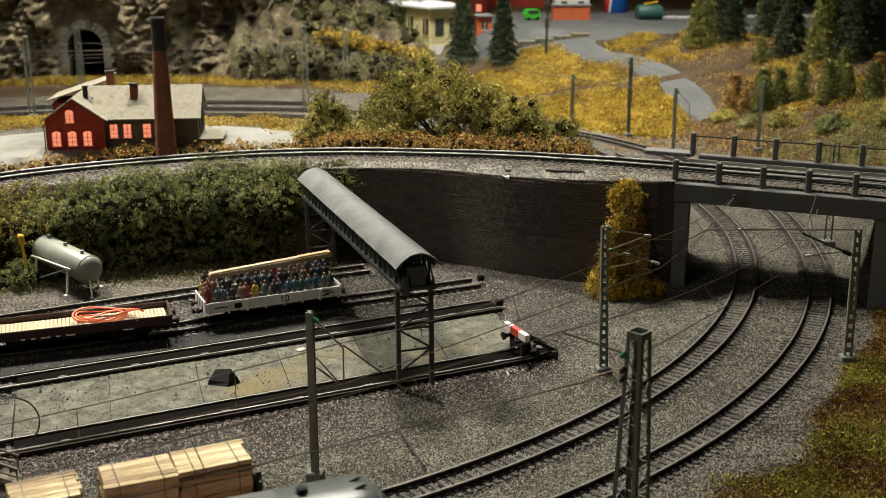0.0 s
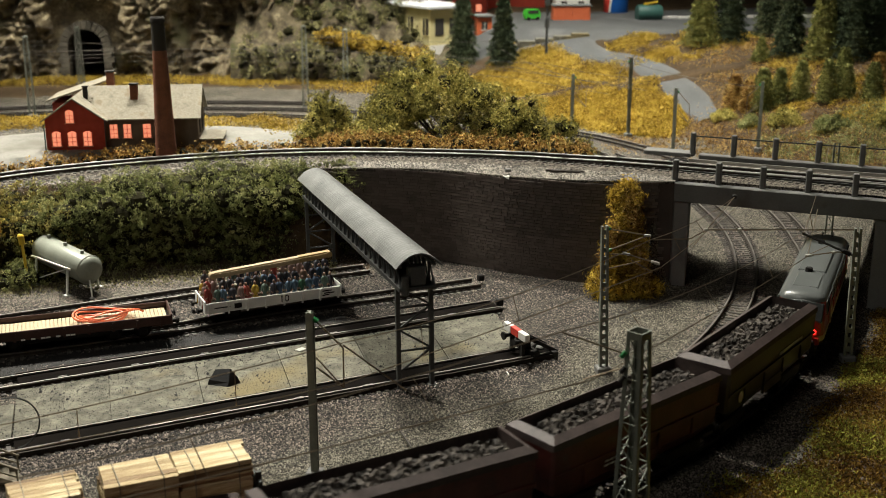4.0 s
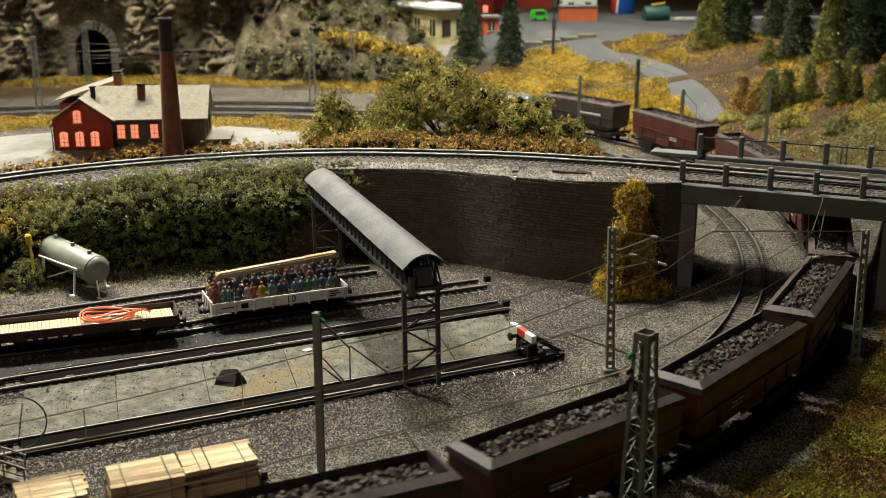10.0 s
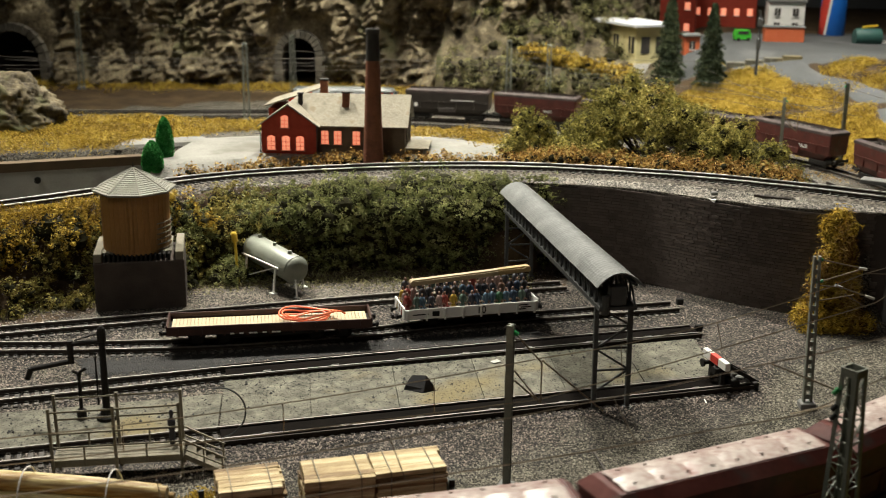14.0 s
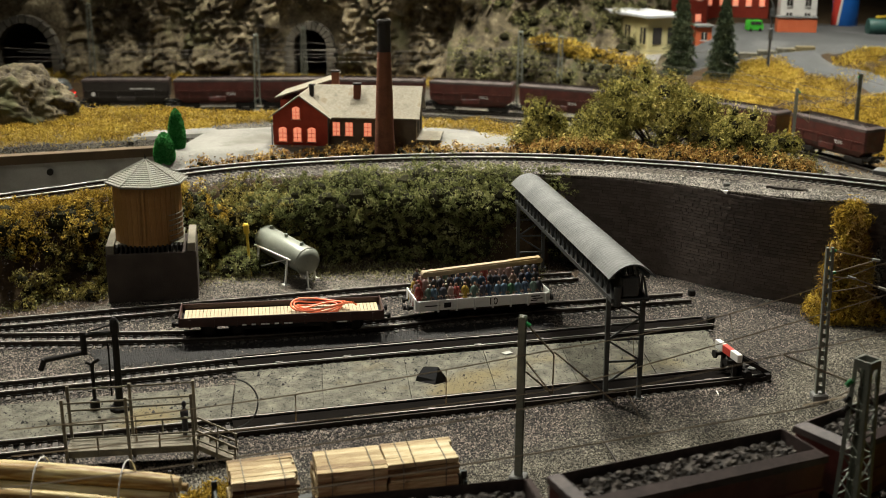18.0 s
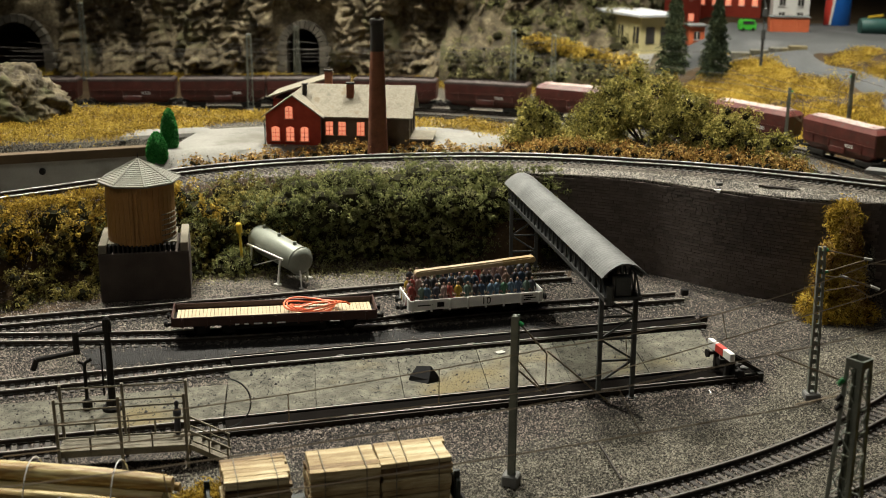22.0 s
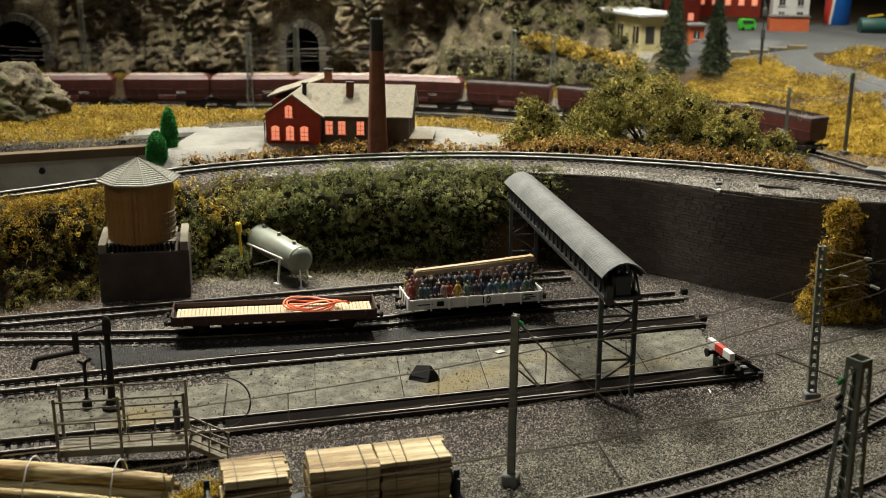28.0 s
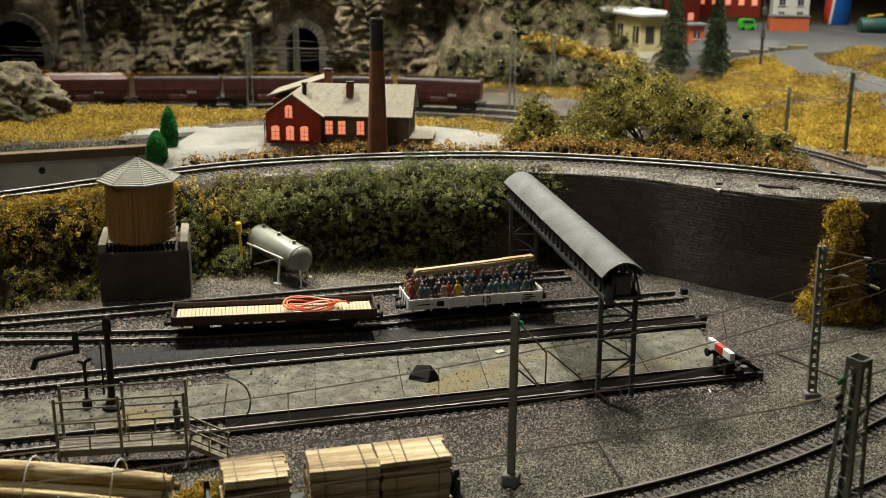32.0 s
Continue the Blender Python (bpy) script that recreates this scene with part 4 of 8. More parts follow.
def ivy():
    rnd = random.Random(9)
    blobs = []
    for _ in range(105):
        u = rnd.random() ** 1.1
        z = 0.004 + u * 0.092
        w = (0.005 + 0.013 * (1 - u) ** 0.7) * (1 + 0.45 * noise.noise((z * 60, 3, 7)))
        blobs.append((0.158 + 0.003 * u + 0.006 * noise.noise((z * 45, 9, 2)) + rnd.uniform(-1, 1) * w, 0.991 - rnd.uniform(0, 0.012) - 0.018 * (1 - u), z, *(rnd.uniform(0.45, 1.1) * q for q in (0.0052, 0.005, 0.008))))
    for _ in range(34):
        blobs.append((0.160 + rnd.uniform(-1, 1) * 0.026, 0.972 + rnd.uniform(-0.016, 0.010), rnd.uniform(0.002, 0.012), *(rnd.uniform(0.6, 1.2) * q for q in (0.007, 0.006, 0.005))))
    foliage("ivy", "golden yellow climbing ivy hanging on the wall beside the pier", "ivy", blobs, 42000, 0.0044, IVY, slim=(0.07, 0.17), tuft=5, spread=1.1, core=0.5)
    rust = []
    for _ in range(40):
        u = rnd.random()
        rust.append((0.158 + rnd.choice((-1, 1, 1, 1)) * (0.006 + 0.016 * (1 - u) * rnd.random()), 0.984 - rnd.uniform(0, 0.010) - 0.016 * (1 - u), 0.006 + u * 0.080, *(rnd.uniform(0.4, 0.9) * q for q in (0.0045, 0.0045, 0.009))))
    foliage("dry_ivy", "withered rust-brown ivy strands among the golden ivy", "ivy", rust, 9000, 0.0046, LEAF_RUST, slim=(0.06, 0.15), tuft=5, spread=1.3, core=0.4)


ivy()


# ---- turf ----
def turf(name, label, sampler, n, size, mat, lift=0.0, height=0.006, lean=0.35, slim=(0.08, 0.2)):
    n, size = int(n * 2.3), size * 1.02
    pts = []
    tries = 0
    while len(pts) < n and tries < n * 12:
        tries += 1
        p = sampler()
        if p is None:
            continue
        x, y = p
        h = height * (0.4 + 0.6 * noise.noise((x * 35, y * 35, 1)) + 0.35)
        pts.append((x, y, gz(x, y) + lift + max(h, 0.001) * random.random()))
    t = thing(name, label, "turf", kind="stuff")
    part("blades", leaf_mesh("blades", pts, size, mat, lean, np.array([[0, 0, 1.0]]), slim=slim), mat, t)


def inside(poly, x, y):
    c = False
    for (x0, y0), (x1, y1) in zip(poly, poly[1:] + poly[:1]):
        if (y0 > y) != (y1 > y) and x < (x1 - x0) * (y - y0) / (y1 - y0) + x0:
            c = not c
    return c


def patch(poly, rough=0.03, thr=-0.35):
    xs, ys = [p[0] for p in poly], [p[1] for p in poly]

    def sample():
        x, y = random.uniform(min(xs), max(xs)), random.uniform(min(ys), max(ys))
        jx, jy = noise.noise((x * 16, y * 16, 5)) * rough, noise.noise((x * 16, y * 16, 9)) * rough
        jx, jy = jx + random.gauss(0, rough * 0.3), jy + random.gauss(0, rough * 0.3)
        if inside(poly, x + jx, y + jy) and noise.noise((x * 13, y * 13, 2)) + 0.5 * noise.noise((x * 41, y * 41, 7)) > thr + random.gauss(0, 0.16):
            return x, y
        return None
    return sample


random.seed(3)
NEARTURF = [(0.125, 0.555), (0.1557, 0.5972), (0.1764, 0.6177), (0.1987, 0.6321), (0.219, 0.6547), (0.2438, 0.683), (0.2579, 0.7136), (0.2771, 0.7515), (0.307, 0.8042), (0.3387, 0.8514), (0.3707, 0.9107), (0.40, 0.95), (0.48, 0.90), (0.42, 0.70), (0.36, 0.56), (0.16, 0.52)]
turf("turf", "rust-brown turf beside the outer curve", patch(NEARTURF, 0.014, -1.6), 52000, 0.0026, TURF_BROWN, 0, 0.0035, 0.2, (0.18, 0.4))
turf("turf", "yellow-green moss patches on the turf beside the outer curve", patch(NEARTURF, 0.02, 0.05), 26000, 0.0024, GRASS_GREEN, 0.0005, 0.0040, 0.2, (0.18, 0.4))
turf("turf", "golden yellow turf on the field behind the bridge", patch([(0.08, 1.985), (0.16, 1.90), (0.24, 1.75), (0.33, 1.69), (0.378, 1.75), (0.366, 1.88), (0.345, 1.955), (0.20, 1.978)], 0.03, -0.9), 24000, 0.006, GRASS_GOLD, 0, 0.008)
turf("turf", "golden yellow turf beyond the rutted lane", patch([(0.04, 2.14), (0.07, 2.02), (0.20, 2.005), (0.325, 1.985), (0.30, 2.06), (0.20, 2.12), (0.10, 2.17)], 0.03, -0.8), 10000, 0.006, GRASS_GOLD, 0, 0.008)
turf("turf", "golden yellow turf along the road", patch([(0.30, 2.07), (0.46, 2.0), (0.60, 2.2), (0.44, 2.24), (0.32, 2.16)], 0.06, 0.0), 7000, 0.006, GRASS_GOLD, 0, 0.006)
turf("turf", "golden yellow turf between the small conifers", patch([(0.44, 1.78), (0.50, 1.62), (0.80, 1.5), (0.85, 1.9), (0.52, 1.97)], 0.06, 0.05), 11000, 0.006, GRASS_GOLD, 0, 0.009)
turf("turf", "golden turf around the lamp mast", patch([(0.08, 2.14), (0.17, 2.10), (0.25, 2.11), (0.19, 2.19), (0.12, 2.25)], 0.03, -0.4), 6000, 0.006, GRASS_GOLD, 0, 0.006)
turf("turf", "golden yellow turf strip behind the brick house", patch([(-1.05, 0.885), (-0.70, 1.090), (-0.575, 1.163), (-0.555, 1.215), (-0.50, 1.27), (-0.42, 1.34), (-0.27, 1.31), (-0.18, 1.26), (-0.10, 1.30), (-0.20, 1.355), (-0.5, 1.36), (-1.05, 1.32)], 0.03, -0.8), 52000, 0.0040, GRASS_GOLD, 0, 0.010, 0.25)
turf("turf", "golden yellow turf at the foot of the cliff", patch([(-1.4, 2.15), (-0.9, 2.20), (-0.45, 2.24), (-0.1, 2.16), (0.05, 2.1), (0.05, 2.26), (-0.3, 2.34), (-1.4, 2.28)], 0.03, -0.5), 14000, 0.006, GRASS_GOLD, 0, 0.010)
turf("turf", "brown dry turf on the slope behind the bridge", patch([(0.22, 1.62), (0.44, 1.52), (0.62, 1.38), (0.95, 1.4), (0.95, 2.15), (0.45, 2.1), (0.44, 1.80), (0.30, 1.72)], 0.05, -0.5), 30000, 0.0045, LEAF_RUST, 0, 0.004)
turf("turf", "olive scrub on the slope behind the bridge", patch([(0.44, 1.60), (0.50, 1.45), (0.85, 1.3), (0.9, 1.55), (0.6, 1.65)], 0.05, -0.2), 9000, 0.005, LEAF_DARK, 0, 0.012)
turf("turf", "golden turf on the near bank beside the water tower", patch([(-0.62, 0.90), (-0.52, 0.975), (-0.45, 1.02), (-0.44, 0.99), (-0.52, 0.92), (-0.60, 0.85)], 0.02, -0.6), 6000, 0.004, GRASS_GOLD, 0.002, 0.008)


# ---- yard things ----
DKRED = make_mat("dark_brown_red_wagon_paint", [(0.022, 0.008, 0.006), (0.040, 0.013, 0.010), (0.058, 0.020, 0.015)], 60, 0.45, bump=0.15, fine=500)
PLANK = make_mat("pale_wood_planks", [(0.34, 0.28, 0.175), (0.45, 0.375, 0.245)], 50, 0.7, bump=0.2, objvar=0.2)
ORANGE = make_mat("orange_cable", [(0.62, 0.13, 0.05), (0.75, 0.18, 0.08)], 60, 0.5, bump=0.05)
TAN = make_mat("tan_wooden_board", [(0.27, 0.20, 0.115), (0.38, 0.30, 0.19)], 40, 0.6, bump=0.2)
YELLOW = make_mat("yellow_paint", [(0.55, 0.38, 0.03), (0.70, 0.50, 0.05)], 60, 0.5, bump=0.05)
TANKGREY = make_mat("pale_green_grey_tank", [(0.18, 0.195, 0.16), (0.27, 0.285, 0.24)], 50, 0.4, 0.1, bump=0.08)
OCHRE = make_mat("ochre_boards", [(0.19, 0.090, 0.022), (0.27, 0.138, 0.038), (0.33, 0.178, 0.052)], 50, 0.6, bump=0.2, objvar=0.05, stretch=(1, 1, 0.25))
TOWERBASE = make_mat("dark_brown_brick_base", [(0.04, 0.03, 0.024), (0.075, 0.058, 0.046)], 60, 0.85, bump=0.5)
SHINGLE = make_mat("pale_grey_shingle", [(0.16, 0.155, 0.125), (0.26, 0.255, 0.215)], 60, 0.8, bump=0.4, objvar=0.3)
WOODBOX = make_mat("veneer_crate_wood", [(0.07, 0.038, 0.014), (0.25, 0.160, 0.070), (0.44, 0.335, 0.17), (0.62, 0.53, 0.33)], 44, 0.65, bump=0.9, fine=420, objvar=0.42, stretch=(0.30, 4.0, 4.0))
LOG = make_mat("pale_peeled_logs", [(0.26, 0.155, 0.04), (0.50, 0.40, 0.17), (0.66, 0.59, 0.34), (0.76, 0.72, 0.50)], 40, 0.5, bump=0.6, fine=300, objvar=0.50, stretch=(0.25, 2.5, 2.5))
COAL = make_mat("coal", [(0.016, 0.014, 0.012), (0.048, 0.041, 0.035), (0.115, 0.10, 0.086)], 90, 0.75, bump=0.5, island=0.5, spec=0.2)
GREYWOOD = make_mat("weathered_grey_wood", [(0.12, 0.105, 0.075), (0.22, 0.20, 0.15)], 60, 0.85, bump=0.3, objvar=0.3)
DARKGREEN = make_mat("dark_green_wagon_paint", [(0.012, 0.017, 0.015), (0.028, 0.035, 0.031)], 60, 0.5, bump=0.1)
CLOTHES = [make_mat("doll_paint", [(c[0] * 0.40, c[1] * 0.40, c[2] * 0.40), (c[0] * 0.66, c[1] * 0.66, c[2] * 0.66)], 90, 0.6, bump=0.0) for c in
           ((0.045, 0.085, 0.15), (0.10, 0.18, 0.26), (0.05, 0.05, 0.07), (0.40, 0.07, 0.05), (0.55, 0.36, 0.03), (0.32, 0.20, 0.14), (0.40, 0.27, 0.24), (0.08, 0.08, 0.09), (0.12, 0.19, 0.15), (0.04, 0.15, 0.07))]
SKIN = make_mat("doll_plastic", [(0.13, 0.075, 0.052), (0.20, 0.115, 0.082)], 90, 0.6, bump=0)


def text_part(body, size, parent, m, mat, name="lettering"):
    cu = bpy.data.curves.new(name, "FONT")
    cu.body, cu.size, cu.extrude, cu.align_x, cu.align_y = body, size, 0.0001, "CENTER", "CENTER"
    tmp = bpy.data.objects.new(name, cu)
    me = bpy.data.meshes.new_from_object(tmp)
    me.materials.clear()
    me.materials.append(mat)
    bpy.data.objects.remove(tmp)
    return share(name, me, parent, m)


def running_gear(t, xs, mat=BLACK, wheel_r=0.0058):
    """Wheel sets at the given places along a wagon; the rails' top is z = 0."""
    for x in xs:
        axle = part("wheelset", MB().rod((x, -0.009, wheel_r), (x, 0.009, wheel_r), 0.001, 6), mat, t)
        for s in (-1, 1):
            mb = MB()
            mb.rod((x, s * 0.0072, wheel_r), (x, s * 0.0094, wheel_r), wheel_r, 16)
            mb.rod((x, s * 0.0068, wheel_r), (x, s * 0.0073, wheel_r), wheel_r + 0.0008, 16)
            part("wheel", mb, mat, axle)
        for s in (-1, 1):
            part("axle_box", MB().box((x, s * 0.0112, wheel_r + 0.0005), (0.007, 0.0028, 0.006), ch=0.0006).box((x, s * 0.0115, wheel_r + 0.0035), (0.014, 0.002, 0.0012)), mat, t)


def buffers(t, half, z=0.0115, mat=BLACK):
    for e in (-1, 1):
        for s in (-1, 1):
            part("buffer", MB().rod((e * half, s * 0.010, z), (e * (half + 0.004), s * 0.010, z), 0.0011, 8).rod((e * (half + 0.004), s * 0.010, z), (e * (half + 0.0055), s * 0.010, z), 0.0026, 10), mat, t)
        part("coupling", MB().box((e * (half + 0.003), 0, z - 0.004), (0.009, 0.0035, 0.0022), ch=0.0005).box((e * (half + 0.0065), 0, z - 0.0025), (0.0015, 0.006, 0.003)), mat, t)


def flat_wagon():
    t = thing("flat_wagon", "low-sided dark red-brown model flat wagon with pale plank floor", "wagon", -0.2935, 0.8400, 0.006, 19.0)
    L, W = 0.160, 0.0350
    part("underframe", MB().box((0, 0, 0.0112), (L, 0.026, 0.004), ch=0.0006).box((0, 0.011, 0.0075), (L * 0.5, 0.0012, 0.003)).box((0, -0.011, 0.0075), (L * 0.5, 0.0012, 0.003)), BLACK, t)
    plank = MB().box((0, 0, 0), (0.0027, W - 0.003, 0.0011), ch=0.0002).mesh("plank", PLANK)
    n = 53
    for i in range(n):
        share("plank", plank, t, Matrix.Translation((-L / 2 + 0.004 + (L - 0.008) * i / (n - 1), 0, 0.0138)))
    for s in (-1, 1):
        mb = MB().box((0, s * W / 2, 0.0150), (L, 0.0012, 0.0075), ch=0.0003)
        for k in range(9):
            mb.box((-L / 2 + 0.008 + k * (L - 0.016) / 8, s * (W / 2 + 0.0009), 0.0140), (0.0018, 0.0012, 0.0072))
        part("side_board", mb, DKRED, t)
        part("end_board", MB().box((s * L / 2, 0, 0.0155), (0.0014, W + 0.001, 0.0085), ch=0.0003), DKRED, t)
    for k in range(7):
        part("marking", MB().box((-0.03 + k * 0.006 + (k % 3) * 0.0012, -W / 2 - 0.0011, 0.0118), (0.0032, 0.0004, 0.0012)), WHITE, t, "tiny white marking")
    running_gear(t, (-0.058, -0.036, 0.036, 0.058))
    buffers(t, L / 2)
    c = thing("cable_coil", "orange cable coil lying on the flat wagon", "cable", -0.2935, 0.8400, 0.006, 19.0)
    rnd = random.Random(2)
    for k in range(4):
        pts = []
        r = 0.0125 + 0.002 * k
        for i in range(40):
            a = 2 * math.pi * i / 39 + k
            pts.append((0.030 + math.cos(a) * r * 1.25 + rnd.uniform(-.0003, .0003), math.sin(a) * r * 0.72, 0.0168 + 0.0012 * k + 0.002 * math.sin(a * 2 + k)))
        part("loop", MB().tube(pts, 0.0008), ORANGE, c)
    part("loose_end", MB().tube([(0.045, 0.004, 0.018), (0.052, 0.002, 0.020), (0.057, -0.002, 0.021), (0.060, -0.001, 0.0185)], 0.0009), ORANGE, c)


flat_wagon()


def doll_mesh(mat):
    """One seated doll: painted body, bare plastic head, arms and shanks."""
    mb = MB()
    mb.lathe([(0.0004, 0.0), (0.0021, 0.0008), (0.0021, 0.004), (0.0028, 0.0090), (0.0017, 0.0106), (0.0008, 0.0112)], 8, (0, 0, 0))
    for s in (-1, 1):
        mb.rod((s * 0.0010, 0, 0.001), (s * 0.0013, -0.0040, 0.0016), 0.0009, 6)
        mb.rod((s * 0.0013, -0.0040, 0.0016), (s * 0.0013, -0.0046, -0.005), 0.0008, 6)
        mb.rod((s * 0.0025, 0, 0.0088), (s * 0.0028, -0.0018, 0.0045), 0.0006, 5)
    bare = len(mb.f)
    mb.lathe([(0.0003, 0.0108), (0.0010, 0.0115), (0.0012, 0.0126), (0.0009, 0.0136), (0.0003, 0.0140)], 8, (0, 0, 0))
    for s in (-1, 1):
        mb.rod((s * 0.0028, -0.0018, 0.0045), (s * 0.0018, -0.0034, 0.0034), 0.0006, 5)
    me = mb.mesh("doll", mat, True)
    me.materials.append(SKIN)
    for i, poly in enumerate(me.polygons):
        poly.material_index = 1 if i >= bare else 0
    return me


YELLOWWOOD = make_mat("yellowish_wood", [(0.24, 0.165, 0.065), (0.34, 0.24, 0.11)], 40, 0.6)


def people_wagon():
    x, y, rz = -0.1455, 0.9145, 24.6
    t = thing("open_wagon", "white-sided open model wagon crowded with seated dolls", "wagon", x, y, 0.006, rz)
    L, W = 0.115, 0.034
    part("underframe", MB().box((0, 0, 0.0100), (L, 0.024, 0.004), ch=0.0006), BLACK, t)
    part("floor", MB().box((0, 0, 0.0128), (L, W, 0.002), ch=0.0003), GREYWOOD, t)
    for s in (-1, 1):
        mb = MB().box((0, s * W / 2, 0.0142), (L, 0.0012, 0.0088), ch=0.0003)
        part("side_board", mb, WHITE, t)
        for k in range(8):
            part("stanchion", MB().box((-L / 2 + 0.003 + k * (L - 0.006) / 7, s * (W / 2 + 0.0010), 0.0132), (0.0016, 0.0010, 0.0098), ch=0.0002), WHITE, t)
        part("end_board", MB().box((s * L / 2, 0, 0.0150), (0.0013, W, 0.0105), ch=0.0003), WHITE, t)
        part("bench", MB().box((0, s * 0.004, 0.0178), (L * 0.94, 0.005, 0.0016), ch=0.0003), GREYWOOD, t)
    part("centre_bench", MB().box((0, 0.0095, 0.0225), (L * 0.94, 0.006, 0.0016), ch=0.0003).box((0, 0.0095, 0.0175), (L * 0.9, 0.002, 0.009)), GREYWOOD, t)
    text_part("10", 0.0085, t, Matrix.Translation((0.008, -W / 2 - 0.0009, 0.0141)) @ Matrix.Rotation(radians(90), 4, "X"), BLACK)
    for k, w in ((-0.044, 0.013), (0.045, 0.008), (0.047, 0.009), (0.044, 0.006)):
        part("marking", MB().box((k, -W / 2 - 0.0007, 0.0140 + (0.002 if w == 0.008 else -0.0016 if w == 0.006 else 0)), (w, 0.0003, 0.0009)), BLACK, t, "small dark lettering bar")
    part("marking", MB().box((-0.031, -W / 2 - 0.0007, 0.0140), (0.006, 0.0003, 0.0042)), BLACK, t, "small black square mark")
    running_gear(t, (-0.033, 0.033))
    buffers(t, L / 2)
    m = pose(x, y, 0.006, 0, 0, rz)
    rnd = random.Random(21)
    meshes = [doll_mesh(c) for c in CLOTHES]
    for row, (w, z, n) in enumerate(((-0.0085, 0.0155, 17), (0.0005, 0.0205, 16), (0.0095, 0.0245, 15))):
        for i in range(n):
            u = -L / 2 + 0.0055 + (L - 0.011) * i / (n - 1)
            # Rear rows lean to dark paints, putting the shade there into colour.
            k = rnd.choice((0, 2, 2, 7, 7, 8, 5, 1, 2, 6, 3)) if row else (3, 8, 1, 2, 6, 3, 4, 8, 2, 0, 1, 1, 9, 1, 0, 8, 2)[i]
            ob = new("doll", meshes[k])
            ob.matrix_world = m @ pose(u + rnd.uniform(-.001, .001), w + rnd.uniform(-.001, .001), z, rnd.uniform(-6, 6), rnd.uniform(-6, 6), rnd.uniform(-25, 25))
            tagged(ob, ("small seated doll in dark blue paint", "small seated doll in blue-grey paint", "small seated doll in dark paint", "small seated doll in red paint", "small seated doll in yellow paint",
                        "small seated doll in brown paint", "small seated doll in pale pink paint", "small seated doll in grey-black paint", "small seated doll in grey-green paint", "small seated doll in dark green paint")[k], "doll", "dolls on the wagon")
    for i in range(3):
        ob = new("doll", meshes[(3, 6, 4)[i]])
        ob.matrix_world = m @ pose(-0.0535, -0.009 + i * 0.008, 0.0175, 0, 0, -70)
        tagged(ob, "small seated doll at the end of the wagon", "doll", "dolls on the wagon")
    b = thing("wooden_board", "long tan wooden board lying across the dolls", "board", x, y, 0.006, rz)
    for name, p, q, w, h, mt in (("pale_half", (-0.049, -0.0095, 0.0395), (0.024, -0.0085, 0.0435), 0.0070, 0.0050, TAN), ("yellow_half", (0.024, -0.0085, 0.0437), (0.050, -0.0082, 0.0452), 0.0074, 0.0052, YELLOWWOOD)):
        mb = MB()
        mb.beam(p, q, w, h * 0.55)
        mb.beam(p, q, w * 0.7, h)
        e = p if name == "pale_half" else q
        mb.rod((e[0], e[1] - w / 2, e[2]), (e[0], e[1] + w / 2, e[2]), h / 2, 12)
        part(name, mb, mt, b)


people_wagon()


